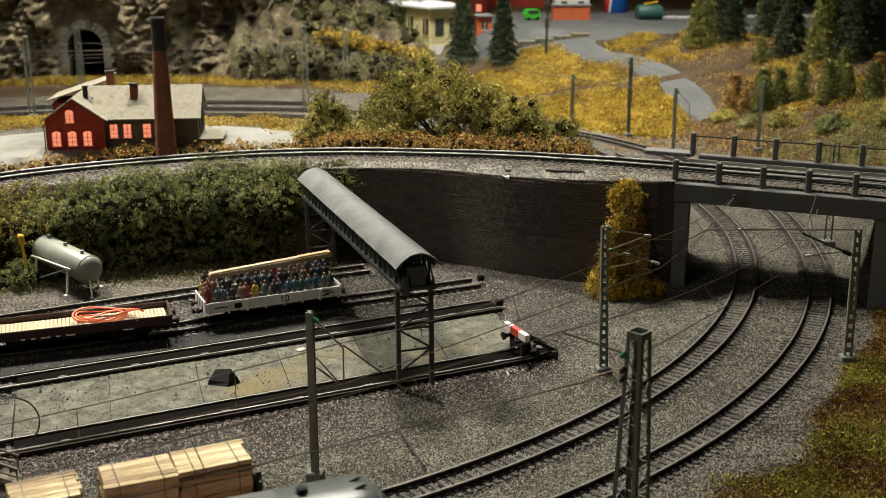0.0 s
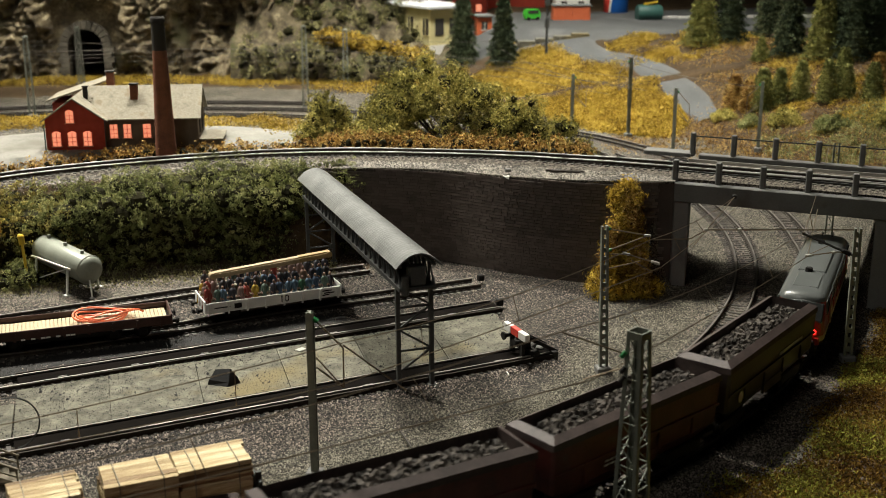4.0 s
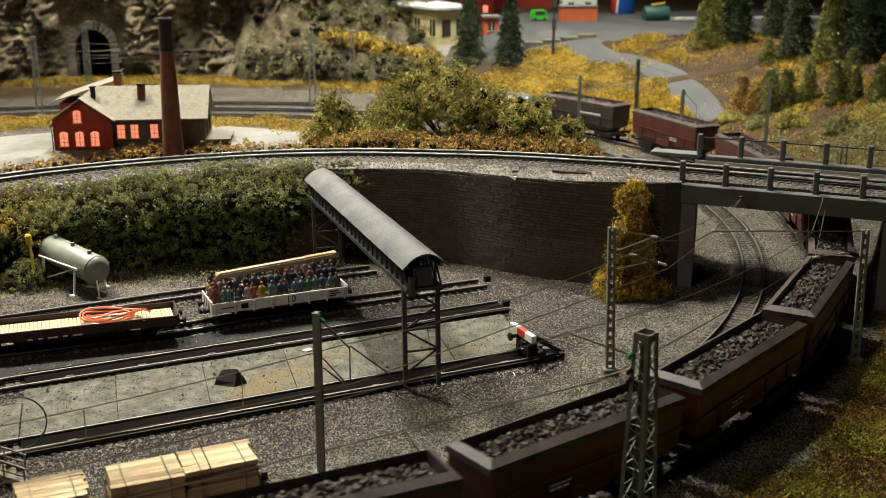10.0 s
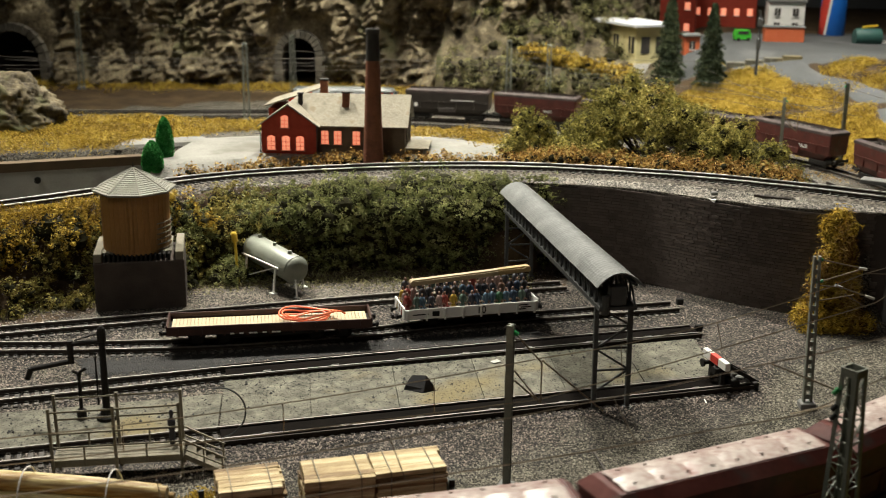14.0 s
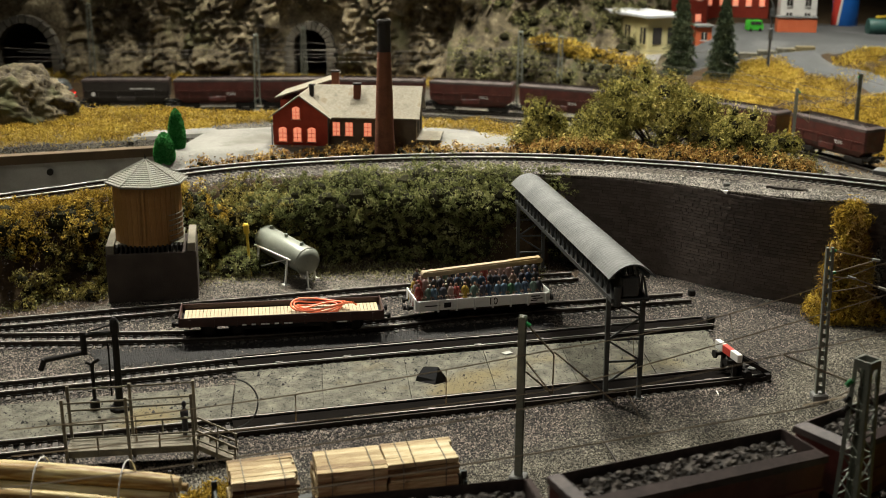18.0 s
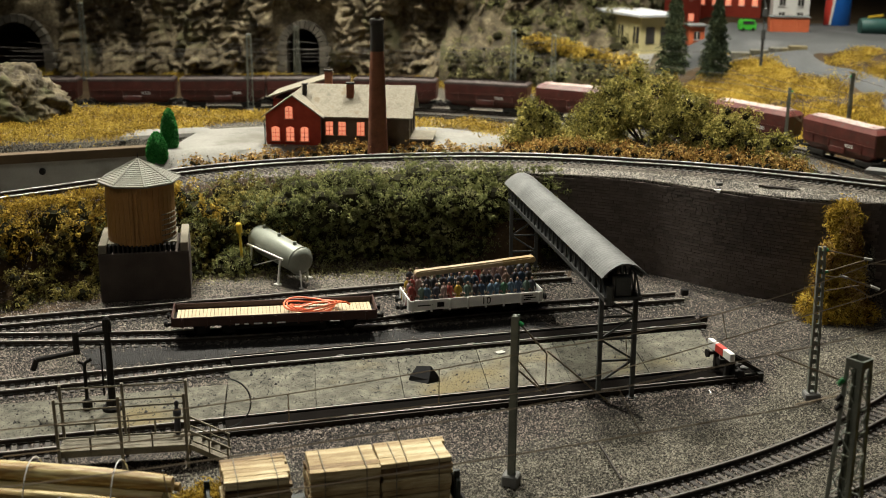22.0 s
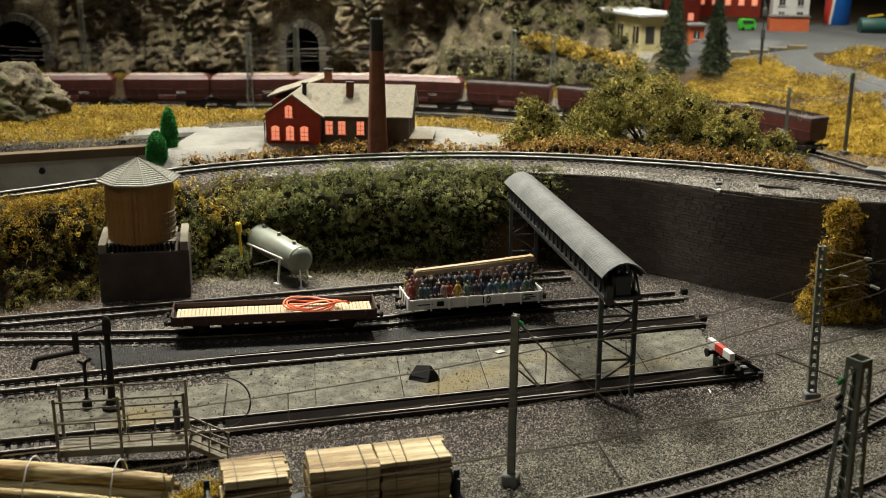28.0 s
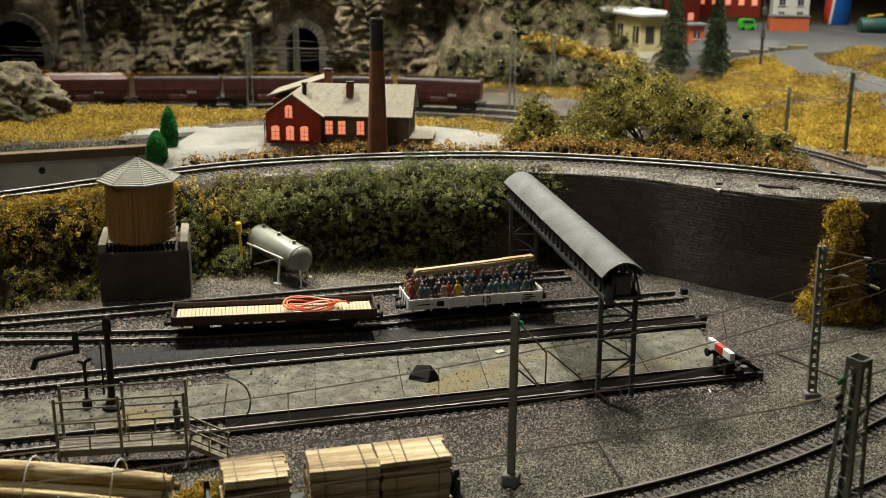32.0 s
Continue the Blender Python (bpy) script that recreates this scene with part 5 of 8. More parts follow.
def water_tower():
    t = thing("water_tower", "ochre water tower with octagonal grey shingle roof on a dark base", "water tower", -0.4445, 0.9295, 0, 21)
    W, D, H = 0.077, 0.062, 0.044
    part("base", MB().box((0.002, 0, H / 2), (W, D, H), ch=0.0008), TOWERBASE, t, "dark brown masonry base")
    for s in (-1, 1):
        part("parapet", MB().box((0.002 + s * (W / 2 - 0.004), 0, H + 0.004), (0.007, D, 0.008), ch=0.0006), GREYWOOD, t)
    for k in range(15):
        part("joist", MB().box((-0.027 + k * 0.0039, -D / 2 + 0.006, H + 0.003), (0.0018, 0.010, 0.006), ch=0.0003), BLACK, t)
    part("platform", MB().box((0, 0.003, H + 0.0055), (0.060, 0.050, 0.002)), GREYWOOD, t)
    r, z0, z1 = 0.0286, H + 0.005, 0.1035
    n = 36
    stave = MB().box((0, 0, (z1 - z0) / 2), (2 * math.pi * r / n - 0.00006, 0.0016, z1 - z0), ch=0.0001).mesh("stave", OCHRE)
    for i in range(n):
        a = 2 * math.pi * i / n
        share("stave", stave, t, Matrix.Translation((r * math.cos(a), r * math.sin(a), z0)) @ Matrix.Rotation(a + math.pi / 2, 4, "Z"))
    part("tank_core", MB().lathe([(r - 0.0006, z0 - 0.001), (r - 0.0006, z1)], 36), OCHRE, t)
    for i in range(6):
        z = z0 + 0.003 + i * 0.0046
        part("hoop", MB().tube([((r + 0.0012) * math.cos(a), (r + 0.0012) * math.sin(a), z) for a in np.linspace(-0.9, 0.5, 14)], 0.0005, 4), GREYWOOD, t)
    part("ladder_board", MB().box((-0.002, -r - 0.0012, (z0 + z1) / 2), (0.0024, 0.0016, z1 - z0 - 0.004), ch=0.0003).box((-0.0055, -r - 0.0008, (z0 + z1) / 2), (0.0012, 0.0012, z1 - z0 - 0.004)), OCHRE, t)
    R, ze, za = 0.0362, 0.1025, 0.1205
    part("eave", MB().lathe([(R - 0.001, ze - 0.0012), (R, ze), (R - 0.001, ze + 0.0004)], 8, m=Matrix.Rotation(radians(10), 4, "Z")), SHINGLE, t)
    rows = 14
    for k in range(8):
        a0, a1 = radians(10) + 2 * math.pi * k / 8, radians(10) + 2 * math.pi * (k + 1) / 8
        mb = MB()
        for j in range(rows):
            u0, u1 = j / rows, (j + 1.15) / rows
            r0, r1 = R * (1 - u0), max(R * (1 - u1), 0.0008)
            h0, h1 = ze + (za - ze) * u0, ze + (za - ze) * min(u1, 1)
            m = max(2, int(8 * (1 - u0)))
            for i in range(m):
                b0, b1 = (i + 0.06) / m, (i + 0.94) / m

                def e(r_, q, h):
                    p, q2 = Vector((math.cos(a0), math.sin(a0), 0)), Vector((math.cos(a1), math.sin(a1), 0))
                    w = p.lerp(q2, q) * r_
                    return (w.x, w.y, h)
                mb.add([e(r0, b0, h0), e(r0, b1, h0), e(r1, b1, h1), e(r1, b0, h1), e(r0, b0, h0 + 0.0009), e(r0, b1, h0 + 0.0009), e(r1, b1, h1 + 0.0001), e(r1, b0, h1 + 0.0001)],
                       [(0, 1, 5, 4), (4, 5, 6, 7), (1, 2, 6, 5), (3, 0, 4, 7), (3, 2, 1, 0)])
        part("shingle_panel", mb, SHINGLE, t)
        part("hip", MB().rod((R * math.cos(a0), R * math.sin(a0), ze + 0.0006), (0, 0, za + 0.0008), 0.0007, 6), SHINGLE, t)
    part("roof_core", MB().lathe([(R * 0.97, ze - 0.0004), (0.0004, za - 0.0008)], 8, m=Matrix.Rotation(radians(10), 4, "Z")), SHINGLE, t)
    part("finial", MB().rod((0, 0, za), (0, 0, za + 0.005), 0.0011, 6, 0.0003), BLACK, t)


water_tower()


def storage_tank():
    t = thing("storage_tank", "pale grey-green cylindrical tank on white steel legs, standing askew", "tank", -0.3385, 0.993, 0, -40)
    L, r, z = 0.082, 0.0128, 0.0270
    prof = [(0.0, 0.0), (r * 0.6, 0.0008), (r * 0.9, 0.003), (r, 0.006), (r, L - 0.006), (r * 0.9, L - 0.003), (r * 0.6, L - 0.0008), (0.0, L)]
    m = Matrix.Translation((-L / 2, 0, z + 0.003)) @ Matrix.Rotation(radians(95), 4, "Y")
    part("shell", MB().lathe(prof, 28, m=m), TANKGREY, t, smoothed=True)
    for k in (0.006, L - 0.006):
        part("seam", MB().lathe([(r + 0.0003, k - 0.0005), (r + 0.0006, k), (r + 0.0003, k + 0.0005)], 28, m=m), TANKGREY, t)
    for k in (-0.026, 0.0, 0.026):
        part("hatch", MB().rod((k, 0, z + r - 0.001 - k * 0.09), (k, 0, z + r + 0.0022 - k * 0.09), 0.0018, 10), TANKGREY, t)
    for s in (-1, 1):
        for e in (-0.028, 0.022):
            part("leg", MB().beam((e, s * 0.0135, z - 0.001), (e, s * 0.0165, 0.0), 0.0016).box((e, s * 0.017, 0.0008), (0.006, 0.005, 0.0016)), WHITE, t, "white steel leg")
        part("frame_rail", MB().beam((-0.034, s * 0.0145, z - 0.0005), (0.028, s * 0.0145, z - 0.0015), 0.0014), WHITE, t, "white frame rail")
        part("brace", MB().beam((-0.028, s * 0.0150, 0.006), (0.022, s * 0.0145, z - 0.002), 0.001), WHITE, t)
    part("drain", MB().tube([(0.040, -0.004, 0.016), (0.043, -0.005, 0.007), (0.045, -0.006, 0.0005)], 0.0008).box((0.045, -0.006, 0.0006), (0.004, 0.003, 0.0012)), WHITE, t, "white drain pipe")
    h = thing("hydrant", "yellow hydrant pipe beside the tank", "hydrant", -0.378, 0.990, 0.012, 0)
    part("stem", MB().rod((0.004, 0, -0.013), (0.002, 0, 0.029), 0.0015, 10, 0.0013), YELLOW, h)
    part("head", MB().rod((0.002, 0, 0.029), (0.0012, 0, 0.037), 0.0027, 12, 0.0029).rod((0.0012, 0, 0.037), (0.0012, 0, 0.0385), 0.0029, 12, 0.0018), YELLOW, h)


storage_tank()


# ---- catenary masts and wires ----
def h_mast(x, y, z, h, rz, name="catenary_mast", arms=True, far=False):
    t = thing(name, "grey-green H-section catenary mast" + (" on a concrete foot" if not far else " by the far track"), "mast", x, y, z, rz, "catenary masts")
    w = 0.0042
    a, b, c = w / 2, 0.0004, 0.0021
    poly = [(-a, -c), (a, -c), (a, -c + 0.0007), (b, -c + 0.0007), (b, c - 0.0007), (a, c - 0.0007), (a, c), (-a, c), (-a, c - 0.0007), (-b, c - 0.0007), (-b, -c + 0.0007), (-a, -c + 0.0007)]
    part("post", MB().prism(poly, "z", 0, h), MAST, t)
    part("foot", MB().box((0, 0, 0.003), (0.010, 0.010, 0.008), ch=0.0008), PIER, t)
    if arms:
        part("insulator", MB().rod((0.002, 0, h - 0.004), (0.0045, 0, h - 0.0055), 0.0014, 8), GREENINS, t, "green insulator")
        part("arm", MB().rod((0.003, 0, h - 0.005), (0.019, 0, h - 0.021), 0.0006, 6), WIRE, t)
        part("arm", MB().rod((0.003, 0, h - 0.034), (0.019, 0, h - 0.046), 0.0006, 6), WIRE, t)
        part("strut", MB().rod((0.019, 0, h - 0.021), (0.019, 0, h - 0.046), 0.0005, 5), WIRE, t)
        part("strut", MB().rod((0.003, 0, h - 0.028), (0.019, 0, h - 0.046), 0.0005, 5), WIRE, t)
    return t


def lattice_mast(x, y, z, h, w0, w1, rz, legs=4, head=0.006, mat=MAST, label="grey-green lattice catenary mast", bays=9, angle=0.0, battens=False):
    t = thing("lattice_mast", label, "mast", x, y, z, rz, "catenary masts")
    cs = ((-1, -1), (1, -1), (1, 1), (-1, 1)) if legs == 4 else ((-1, 0), (1, 0))

    def at(i, u):
        w = (w0 + (w1 - w0) * u) / 2
        return (cs[i][0] * w, cs[i][1] * w, h * u)
    n = len(cs)
    for i in range(n):
        p, q, (cx, cy) = at(i, 0), at(i, 1), cs[i]
        if angle:
            leg = MB().beam((p[0] - cx * angle / 2, p[1], p[2]), (q[0] - cx * angle / 2, q[1], q[2]), angle, 0.0006, up=(0, 1, 0))
            part("leg", leg.beam((p[0], p[1] - cy * angle / 2, p[2]), (q[0], q[1] - cy * angle / 2, q[2]), angle, 0.0006, up=(1, 0, 0)), mat, t)
        else:
            part("leg", MB().beam(p, q, 0.0017 if battens else 0.0015, 0.0032 if battens else 0.0011, up=(0, 1, 0)), mat, t)
    for i in range(n if n > 2 else 1):
        j = (i + 1) % n
        for k in range(bays):
            u0, u1 = k / bays, (k + 1) / bays
            a, b = (i, j) if k % 2 else (j, i)
            if battens:
                p, q = at(i, u0 + 0.3 / bays), at(j, u0 + 0.3 / bays)
                part("batten", MB().beam(p, q, 0.0008, h / bays * 0.55), mat, t)
                continue
            part("brace", MB().beam(at(a, u0), at(b, u1), 0.0007, 0.0005), mat, t)
            part("strut", MB().beam(at(i, u1), at(j, u1), 0.0006, 0.0005), mat, t)
    if angle:
        for i in range(4):
            p, q = at(i, 1), at((i + 1) % 4, 1)
            part("head", MB().beam((p[0], p[1], h - 0.001), (q[0], q[1], h - 0.001), 0.0008, 0.0042), mat, t)
    elif legs == 4:
        part("head", MB().box((0, 0, h), (w1 + 0.002, w1 + 0.002, 0.002), ch=0.0003).box((0, 0, h + 0.0012), (w1 - 0.002, w1 - 0.002, 0.002)), mat, t)
    part("foot", MB().box((0, 0, 0.002), (w0 + 0.006, w0 + 0.005, 0.006), ch=0.0008), PIER, t)
    return t


h_mast(-0.0765, 0.6245, 0, 0.1075, -8)
m1 = lattice_mast(0.1185, 0.793, 0, 0.1125, 0.0050, 0.0034, 10, 2, bays=17, battens=True)
m1.matrix_world = pose(0.1185, 0.793, 0, 0, -1.7, 10)
for p, q, r in (((0.001, 0, 0.1105), (0.031, -0.004, 0.1040), 0.0006), ((0.001, 0, 0.0935), (0.031, -0.004, 0.1040), 0.0006), ((0.001, 0, 0.0915), (0.019, -0.003, 0.0905), 0.0005),
                ((0.001, 0, 0.0800), (0.026, -0.003, 0.0850), 0.0005), ((0.013, -0.002, 0.0920), (0.040, -0.004, 0.0820), 0.0006), ((0.020, -0.002, 0.0855), (0.035, -0.004, 0.0760), 0.0005)):
    part("arm", MB().rod(p, q, r, 6), WIRE, m1)
for p, q in (((0.028, -0.004, 0.1045), (0.033, -0.004, 0.1035)), ((0.013, -0.002, 0.0920), (0.018, -0.002, 0.0902)), ((0.034, -0.004, 0.0845), (0.040, -0.004, 0.0820))):
    part("insulator", MB().rod(p, q, 0.0010, 8), PALEINS, m1, "pale grey insulator")
part("insulator", MB().rod((0.001, 0, 0.0935), (0.005, -0.001, 0.0950), 0.0012, 8).rod((0.001, 0, 0.1105), (0.004, 0, 0.1098), 0.0012, 8), GREENINS, m1, "green insulator")
m2 = lattice_mast(0.1000, 0.5510, 0, 0.1225, 0.0155, 0.0086, 47, 4, bays=10, angle=0.0021, label="wide grey-green lattice tower for the catenary")
for zz in (0.1125, 0.1040, 0.0990):
    part("insulator", MB().rod((-0.0055, 0.004, zz), (-0.0075, 0.0055, zz - 0.0030), 0.0013, 8), GREENINS if zz > 0.11 else BLACK, m2, "dark insulator")
part("arm", MB().rod((-0.006, 0.005, 0.1115), (-0.024, 0.031, 0.1212), 0.0005, 6), WIRE, m2)
part("arm", MB().rod((-0.006, 0.005, 0.1035), (-0.017, 0.022, 0.0955), 0.0005, 6), WIRE, m2)
m3 = lattice_mast(0.3065, 0.815, 0, 0.1045, 0.0048, 0.0036, -5, 2, bays=14, battens=True)
m3.matrix_world = pose(0.3065, 0.815, 0, 0, -1.2, -5)
part("arm", MB().rod((-0.002, 0, 0.0835), (-0.041, -0.003, 0.1015), 0.0009, 6), IRON, m3, "dark iron bracket arm")
for p, q, r in (((-0.037, -0.002, 0.0835), (-0.015, -0.001, 0.0865), 0.0005), ((-0.015, -0.001, 0.0865), (-0.004, 0, 0.0860), 0.0005), ((-0.037, -0.002, 0.0835), (-0.020, -0.002, 0.0920), 0.0003)):
    part("pull_off", MB().rod(p, q, r, 6), WIRE, m3)
part("insulator", MB().rod((-0.004, 0, 0.0845), (-0.010, 0, 0.0872), 0.0018, 8), BLACK, m3, "black insulator")
part("insulator", MB().rod((-0.037, -0.002, 0.0836), (-0.032, -0.002, 0.0842), 0.0011, 8).rod((-0.018, -0.001, 0.0860), (-0.014, -0.001, 0.0866), 0.0010, 8), PALEINS, m3, "pale grey insulator")
lattice_mast(0.392, 1.13, 0, 0.105, 0.007, 0.005, 0, 2, bays=10)


def sag(p, q, drop, n=14):
    return [(p[0] + (q[0] - p[0]) * i / n, p[1] + (q[1] - p[1]) * i / n, p[2] + (q[2] - p[2]) * i / n - drop * 4 * (i / n) * (1 - i / n)) for i in range(n + 1)]


def wires():
    t = thing("catenary_wire", "thin brownish catenary wires with droppers between the masts", "wire")
    A, B = (-0.0575, 0.622, 0.0895), (-0.0575, 0.622, 0.0640)
    C, D = (0.1480, 0.790, 0.1030), (0.1565, 0.790, 0.0825)
    E1, F1 = (0.2512, 0.966, 0.0906), (0.262, 0.985, 0.080)
    L1, L2 = (-0.33, 0.50, 0.070), (-0.33, 0.50, 0.055)
    spans = [(A, C, 0.007, B, D), (C, E1, 0.004, D, F1), (L1, A, 0.004, L2, B)]
    for p, q, d, p2, q2 in spans:
        up, lo = sag(p, q, d), sag(p2, q2, 0.001)
        part("messenger", MB().tube(up, 0.00035, 4), WIRE, t)
        part("contact_wire", MB().tube(lo, 0.0004, 4), WIRE, t)
        for k in (3, 7, 11):
            part("dropper", MB().rod(lo[k], up[k], 0.0003, 4), WIRE, t)
    G, H = (0.0626, 0.5568, 0.1212), (0.0783, 0.5542, 0.0955)
    G2, H2 = (0.2640, 0.813, 0.1020), (0.2685, 0.813, 0.0836)
    G3, H3 = (-0.30, 0.43, 0.075), (-0.30, 0.43, 0.052)
    for p, q, d, p2, q2 in ((G, G2, 0.008, H, H2), (G3, G, 0.006, H3, H), (G2, (0.384, 1.13, 0.10), 0.006, H2, (0.384, 1.13, 0.088))):
        up, lo = sag(p, q, d), sag(p2, q2, 0.002)
        part("messenger", MB().tube(up, 0.00035, 4), WIRE, t)
        part("contact_wire", MB().tube(lo, 0.0004, 4), WIRE, t)
        for k in (3, 7, 11):
            part("dropper", MB().rod(lo[k], up[k], 0.0003, 4), WIRE, t)
    part("cross_span", MB().tube([(0.1480, 0.790, 0.1030), (0.1781, 0.800, 0.1007), (0.1901, 0.803, 0.1066), (0.2400, 0.809, 0.1050), (0.3040, 0.816, 0.1030)], 0.0005, 5), WIRE, t)
    for q in ((0.1901, 0.803, 0.1066), (0.1801, 0.800, 0.0943)):
        part("pull_off_wire", MB().rod((0.2512, 0.966, 0.0906), q, 0.0004, 5), WIRE, t)
    part("anchor", MB().lathe([(0.0008, -0.002), (0.0022, -0.0012), (0.0022, 0.0012), (0.0008, 0.002)], 8, (0.2512, 0.967, 0.0906)), BLACK, t, "black anchor on the bridge girder")
    for p in ((0.1901, 0.803, 0.1066), (0.2150, 0.806, 0.1058)):
        part("clamp", MB().box(p, (0.003, 0.0015, 0.002), 0.2, 0.0004), PALEINS, t, "pale clamp")
    part("stay", MB().rod((-0.0575, 0.622, 0.088), (-0.022, 0.640, 0.052), 0.0005, 5), WIRE, t)
    part("ground_wire", MB().tube([(-0.0303, 0.6915, 0.0045), (-0.0114, 0.6375, 0.0030)], 0.0008, 6), RAIL_DARK, t)


wires()


# ---- coaling gantry ----
def gantry():
    a, b = Vector((-0.0195, 0.7635, 0)), Vector((-0.1165, 1.0575, 0))
    rz = math.degrees(math.atan2(b.y - a.y, b.x - a.x))
    L = (b - a).length
    t = thing("conveyor_bridge", "dark grey covered conveyor bridge with barrel roof on lattice legs", "conveyor bridge", a.x, a.y, 0, rz)
    t.matrix_world = pose(a.x, a.y, 0.0035, 0, 2.0, rz)
    W, z0, z1 = 0.0245, 0.0735, 0.0900
    x0, x1 = -0.010, L + 0.012
    # roof: a corrugated barrel
    n, m = 15, 150
    vs, fs = [], []
    for i in range(m + 1):
        x = x0 - 0.004 + (x1 - x0 + 0.008) * i / m
        k = 0.0002 * (i % 2)
        for j in range(n):
            u = -1 + 2 * j / (n - 1)
            vs.append((x, u * (W / 2 + 0.0045), z1 + 0.0098 * (1 - u * u) + k))
    for i in range(m):
        fs += [(i * n + j, (i + 1) * n + j, (i + 1) * n + j + 1, i * n + j + 1) for j in range(n - 1)]
    off = len(vs)
    vs += [(p[0], p[1] * 0.98, p[2] - 0.0009) for p in vs]
    fs += [tuple(q + off for q in f[::-1]) for f in fs]
    for j in range(n - 1):
        fs += [(j, j + 1, off + j + 1, off + j), (m * n + j + 1, m * n + j, off + m * n + j, off + m * n + j + 1)]
    for i in range(m):
        for j in (0, n - 1):
            fs.append((i * n + j, (i + 1) * n + j, off + (i + 1) * n + j, off + i * n + j))
    part("roof", MB().add(vs, fs), ROOFGREY, t, "corrugated grey barrel roof")
    part("floor", MB().box(((x0 + x1) / 2, 0, z0), (x1 - x0, W, 0.0022), ch=0.0003), IRON, t)
    for s in (-1, 1):
        part("top_chord", MB().beam((x0, s * W / 2, z1), (x1, s * W / 2, z1), 0.0018), IRON, t)
        part("bottom_chord", MB().beam((x0, s * W / 2, z0), (x1, s * W / 2, z0), 0.0024, 0.003), IRON, t)
        bays = 24
        for k in range(bays):
            xa, xb = x0 + (x1 - x0) * k / bays, x0 + (x1 - x0) * (k + 1) / bays
            part("web", MB().beam((xa, s * W / 2, z0), (xb, s * W / 2, z1), 0.0011).beam((xb, s * W / 2, z0), (xb, s * W / 2, z1), 0.0013), IRON, t)
    part("hopper_head", MB().box((x0 + 0.004, 0, z0 + 0.009), (0.008, 0.012, 0.014), ch=0.001).rod((x0, 0.009, z0 + 0.010), (x0 + 0.002, 0.009, z0 - 0.004), 0.0028, 10), IRON, t)
    for e, base in ((0.0, 0), (L, 0)):
        for s in (-1, 1):
            part("leg", MB().beam((e, s * W / 2, -0.005 if e == 0 else 0.009), (e, s * W / 2, z0), 0.0030, 0.0030, up=(1, 0, 0)).box((e, s * W / 2, -0.003 if e == 0 else 0.0095), (0.006, 0.006, 0.003)), IRON, t)
        for k, z in enumerate((0.016, 0.032, 0.048)):
            mb = MB().beam((e, -W / 2, z + 0.010), (e, W / 2, z + 0.010), 0.0014)
            sgn = 1 if k % 2 else -1
            mb.beam((e, -sgn * W / 2, z - 0.006), (e, sgn * W / 2, z + 0.010), 0.0014)
            part("cross_brace", mb, IRON, t)
        part("cross_brace", MB().beam((e, -W / 2, 0.058), (e, W / 2, z0), 0.0014), IRON, t)


gantry()


def buffer_stop(x, y, rz, painted=True):
    t = thing("buffer_stop", "black buffer stop with red and white beam" if painted else "low black buffer stop", "buffer stop", x, y, 0.004, rz)
    if painted:
        for i in range(3):
            part("beam_block", MB().box((0, -0.0115 + i * 0.0115, 0.0185), (0.004, 0.0114, 0.0062), ch=0.0004), RED if i == 1 else WHITE, t, "red block" if i == 1 else "white block")
        for s in (-1, 1):
            part("frame", MB().beam((0.002, s * 0.008, 0.018), (0.030, s * 0.009, 0.001), 0.0028).beam((0.001, s * 0.008, 0.0), (0.001, s * 0.008, 0.019), 0.0030), BLACK, t)
            part("buffer", MB().rod((-0.006, s * 0.0085, 0.0135), (0.002, s * 0.0085, 0.0135), 0.0016, 8).rod((-0.007, s * 0.0085, 0.0135), (-0.0055, s * 0.0085, 0.0135), 0.0032, 12), BLACK, t)
        part("tie", MB().box((0.010, 0, 0.003), (0.006, 0.028, 0.005), ch=0.0006).box((0.026, 0, 0.001), (0.004, 0.030, 0.004)).box((0.006, 0, 0.010), (0.010, 0.008, 0.010), ch=0.001), BLACK, t)
        part("rubble", MB().box((0.014, 0.003, 0.004), (0.006, 0.005, 0.004), 0.4, 0.001).box((0.018, -0.004, 0.004), (0.004, 0.006, 0.003), 0.9, 0.001), PIER, t, "pale rubble")
    else:
        part("block", MB().box((0, 0.004, 0.002), (0.006, 0.005, 0.006), ch=0.0008), BLACK, t)


buffer_stop(0.0555, 0.818, 25.4)
buffer_stop(0.036, 0.998, 23.7, False)
buffer_stop(0.050, 0.930, 25.4, False)


COALBLACK = make_mat("dull_coal_black", [(0.006, 0.006, 0.007), (0.018, 0.017, 0.018)], 90, 0.55, bump=0.3, fine=500)


def coal_heap(x, y):
    t = thing("coal_heap", "small black wedge-shaped lump of coal on the concrete slab", "coal")
    part("lump", MB().add([(x - 0.0115, y - 0.004, 0.004), (x + 0.0035, y - 0.0085, 0.004), (x + 0.0115, y - 0.001, 0.004), (x + 0.006, y + 0.007, 0.004), (x - 0.009, y + 0.0065, 0.004),
                          (x - 0.0105, y - 0.003, 0.0075), (x + 0.004, y - 0.0065, 0.0068), (x + 0.0095, y - 0.0005, 0.0085), (x + 0.0045, y - 0.0005, 0.0150), (x - 0.0065, y + 0.001, 0.0138), (x - 0.008, y + 0.005, 0.0105)],
                         [(4, 3, 2, 1, 0), (0, 1, 6, 5), (1, 2, 7, 6), (5, 6, 8, 9), (6, 7, 8), (2, 3, 8, 7), (3, 4, 10, 9, 8), (4, 0, 5, 10), (5, 9, 10)]), COALBLACK, t)


coal_heap(-0.156, 0.764)


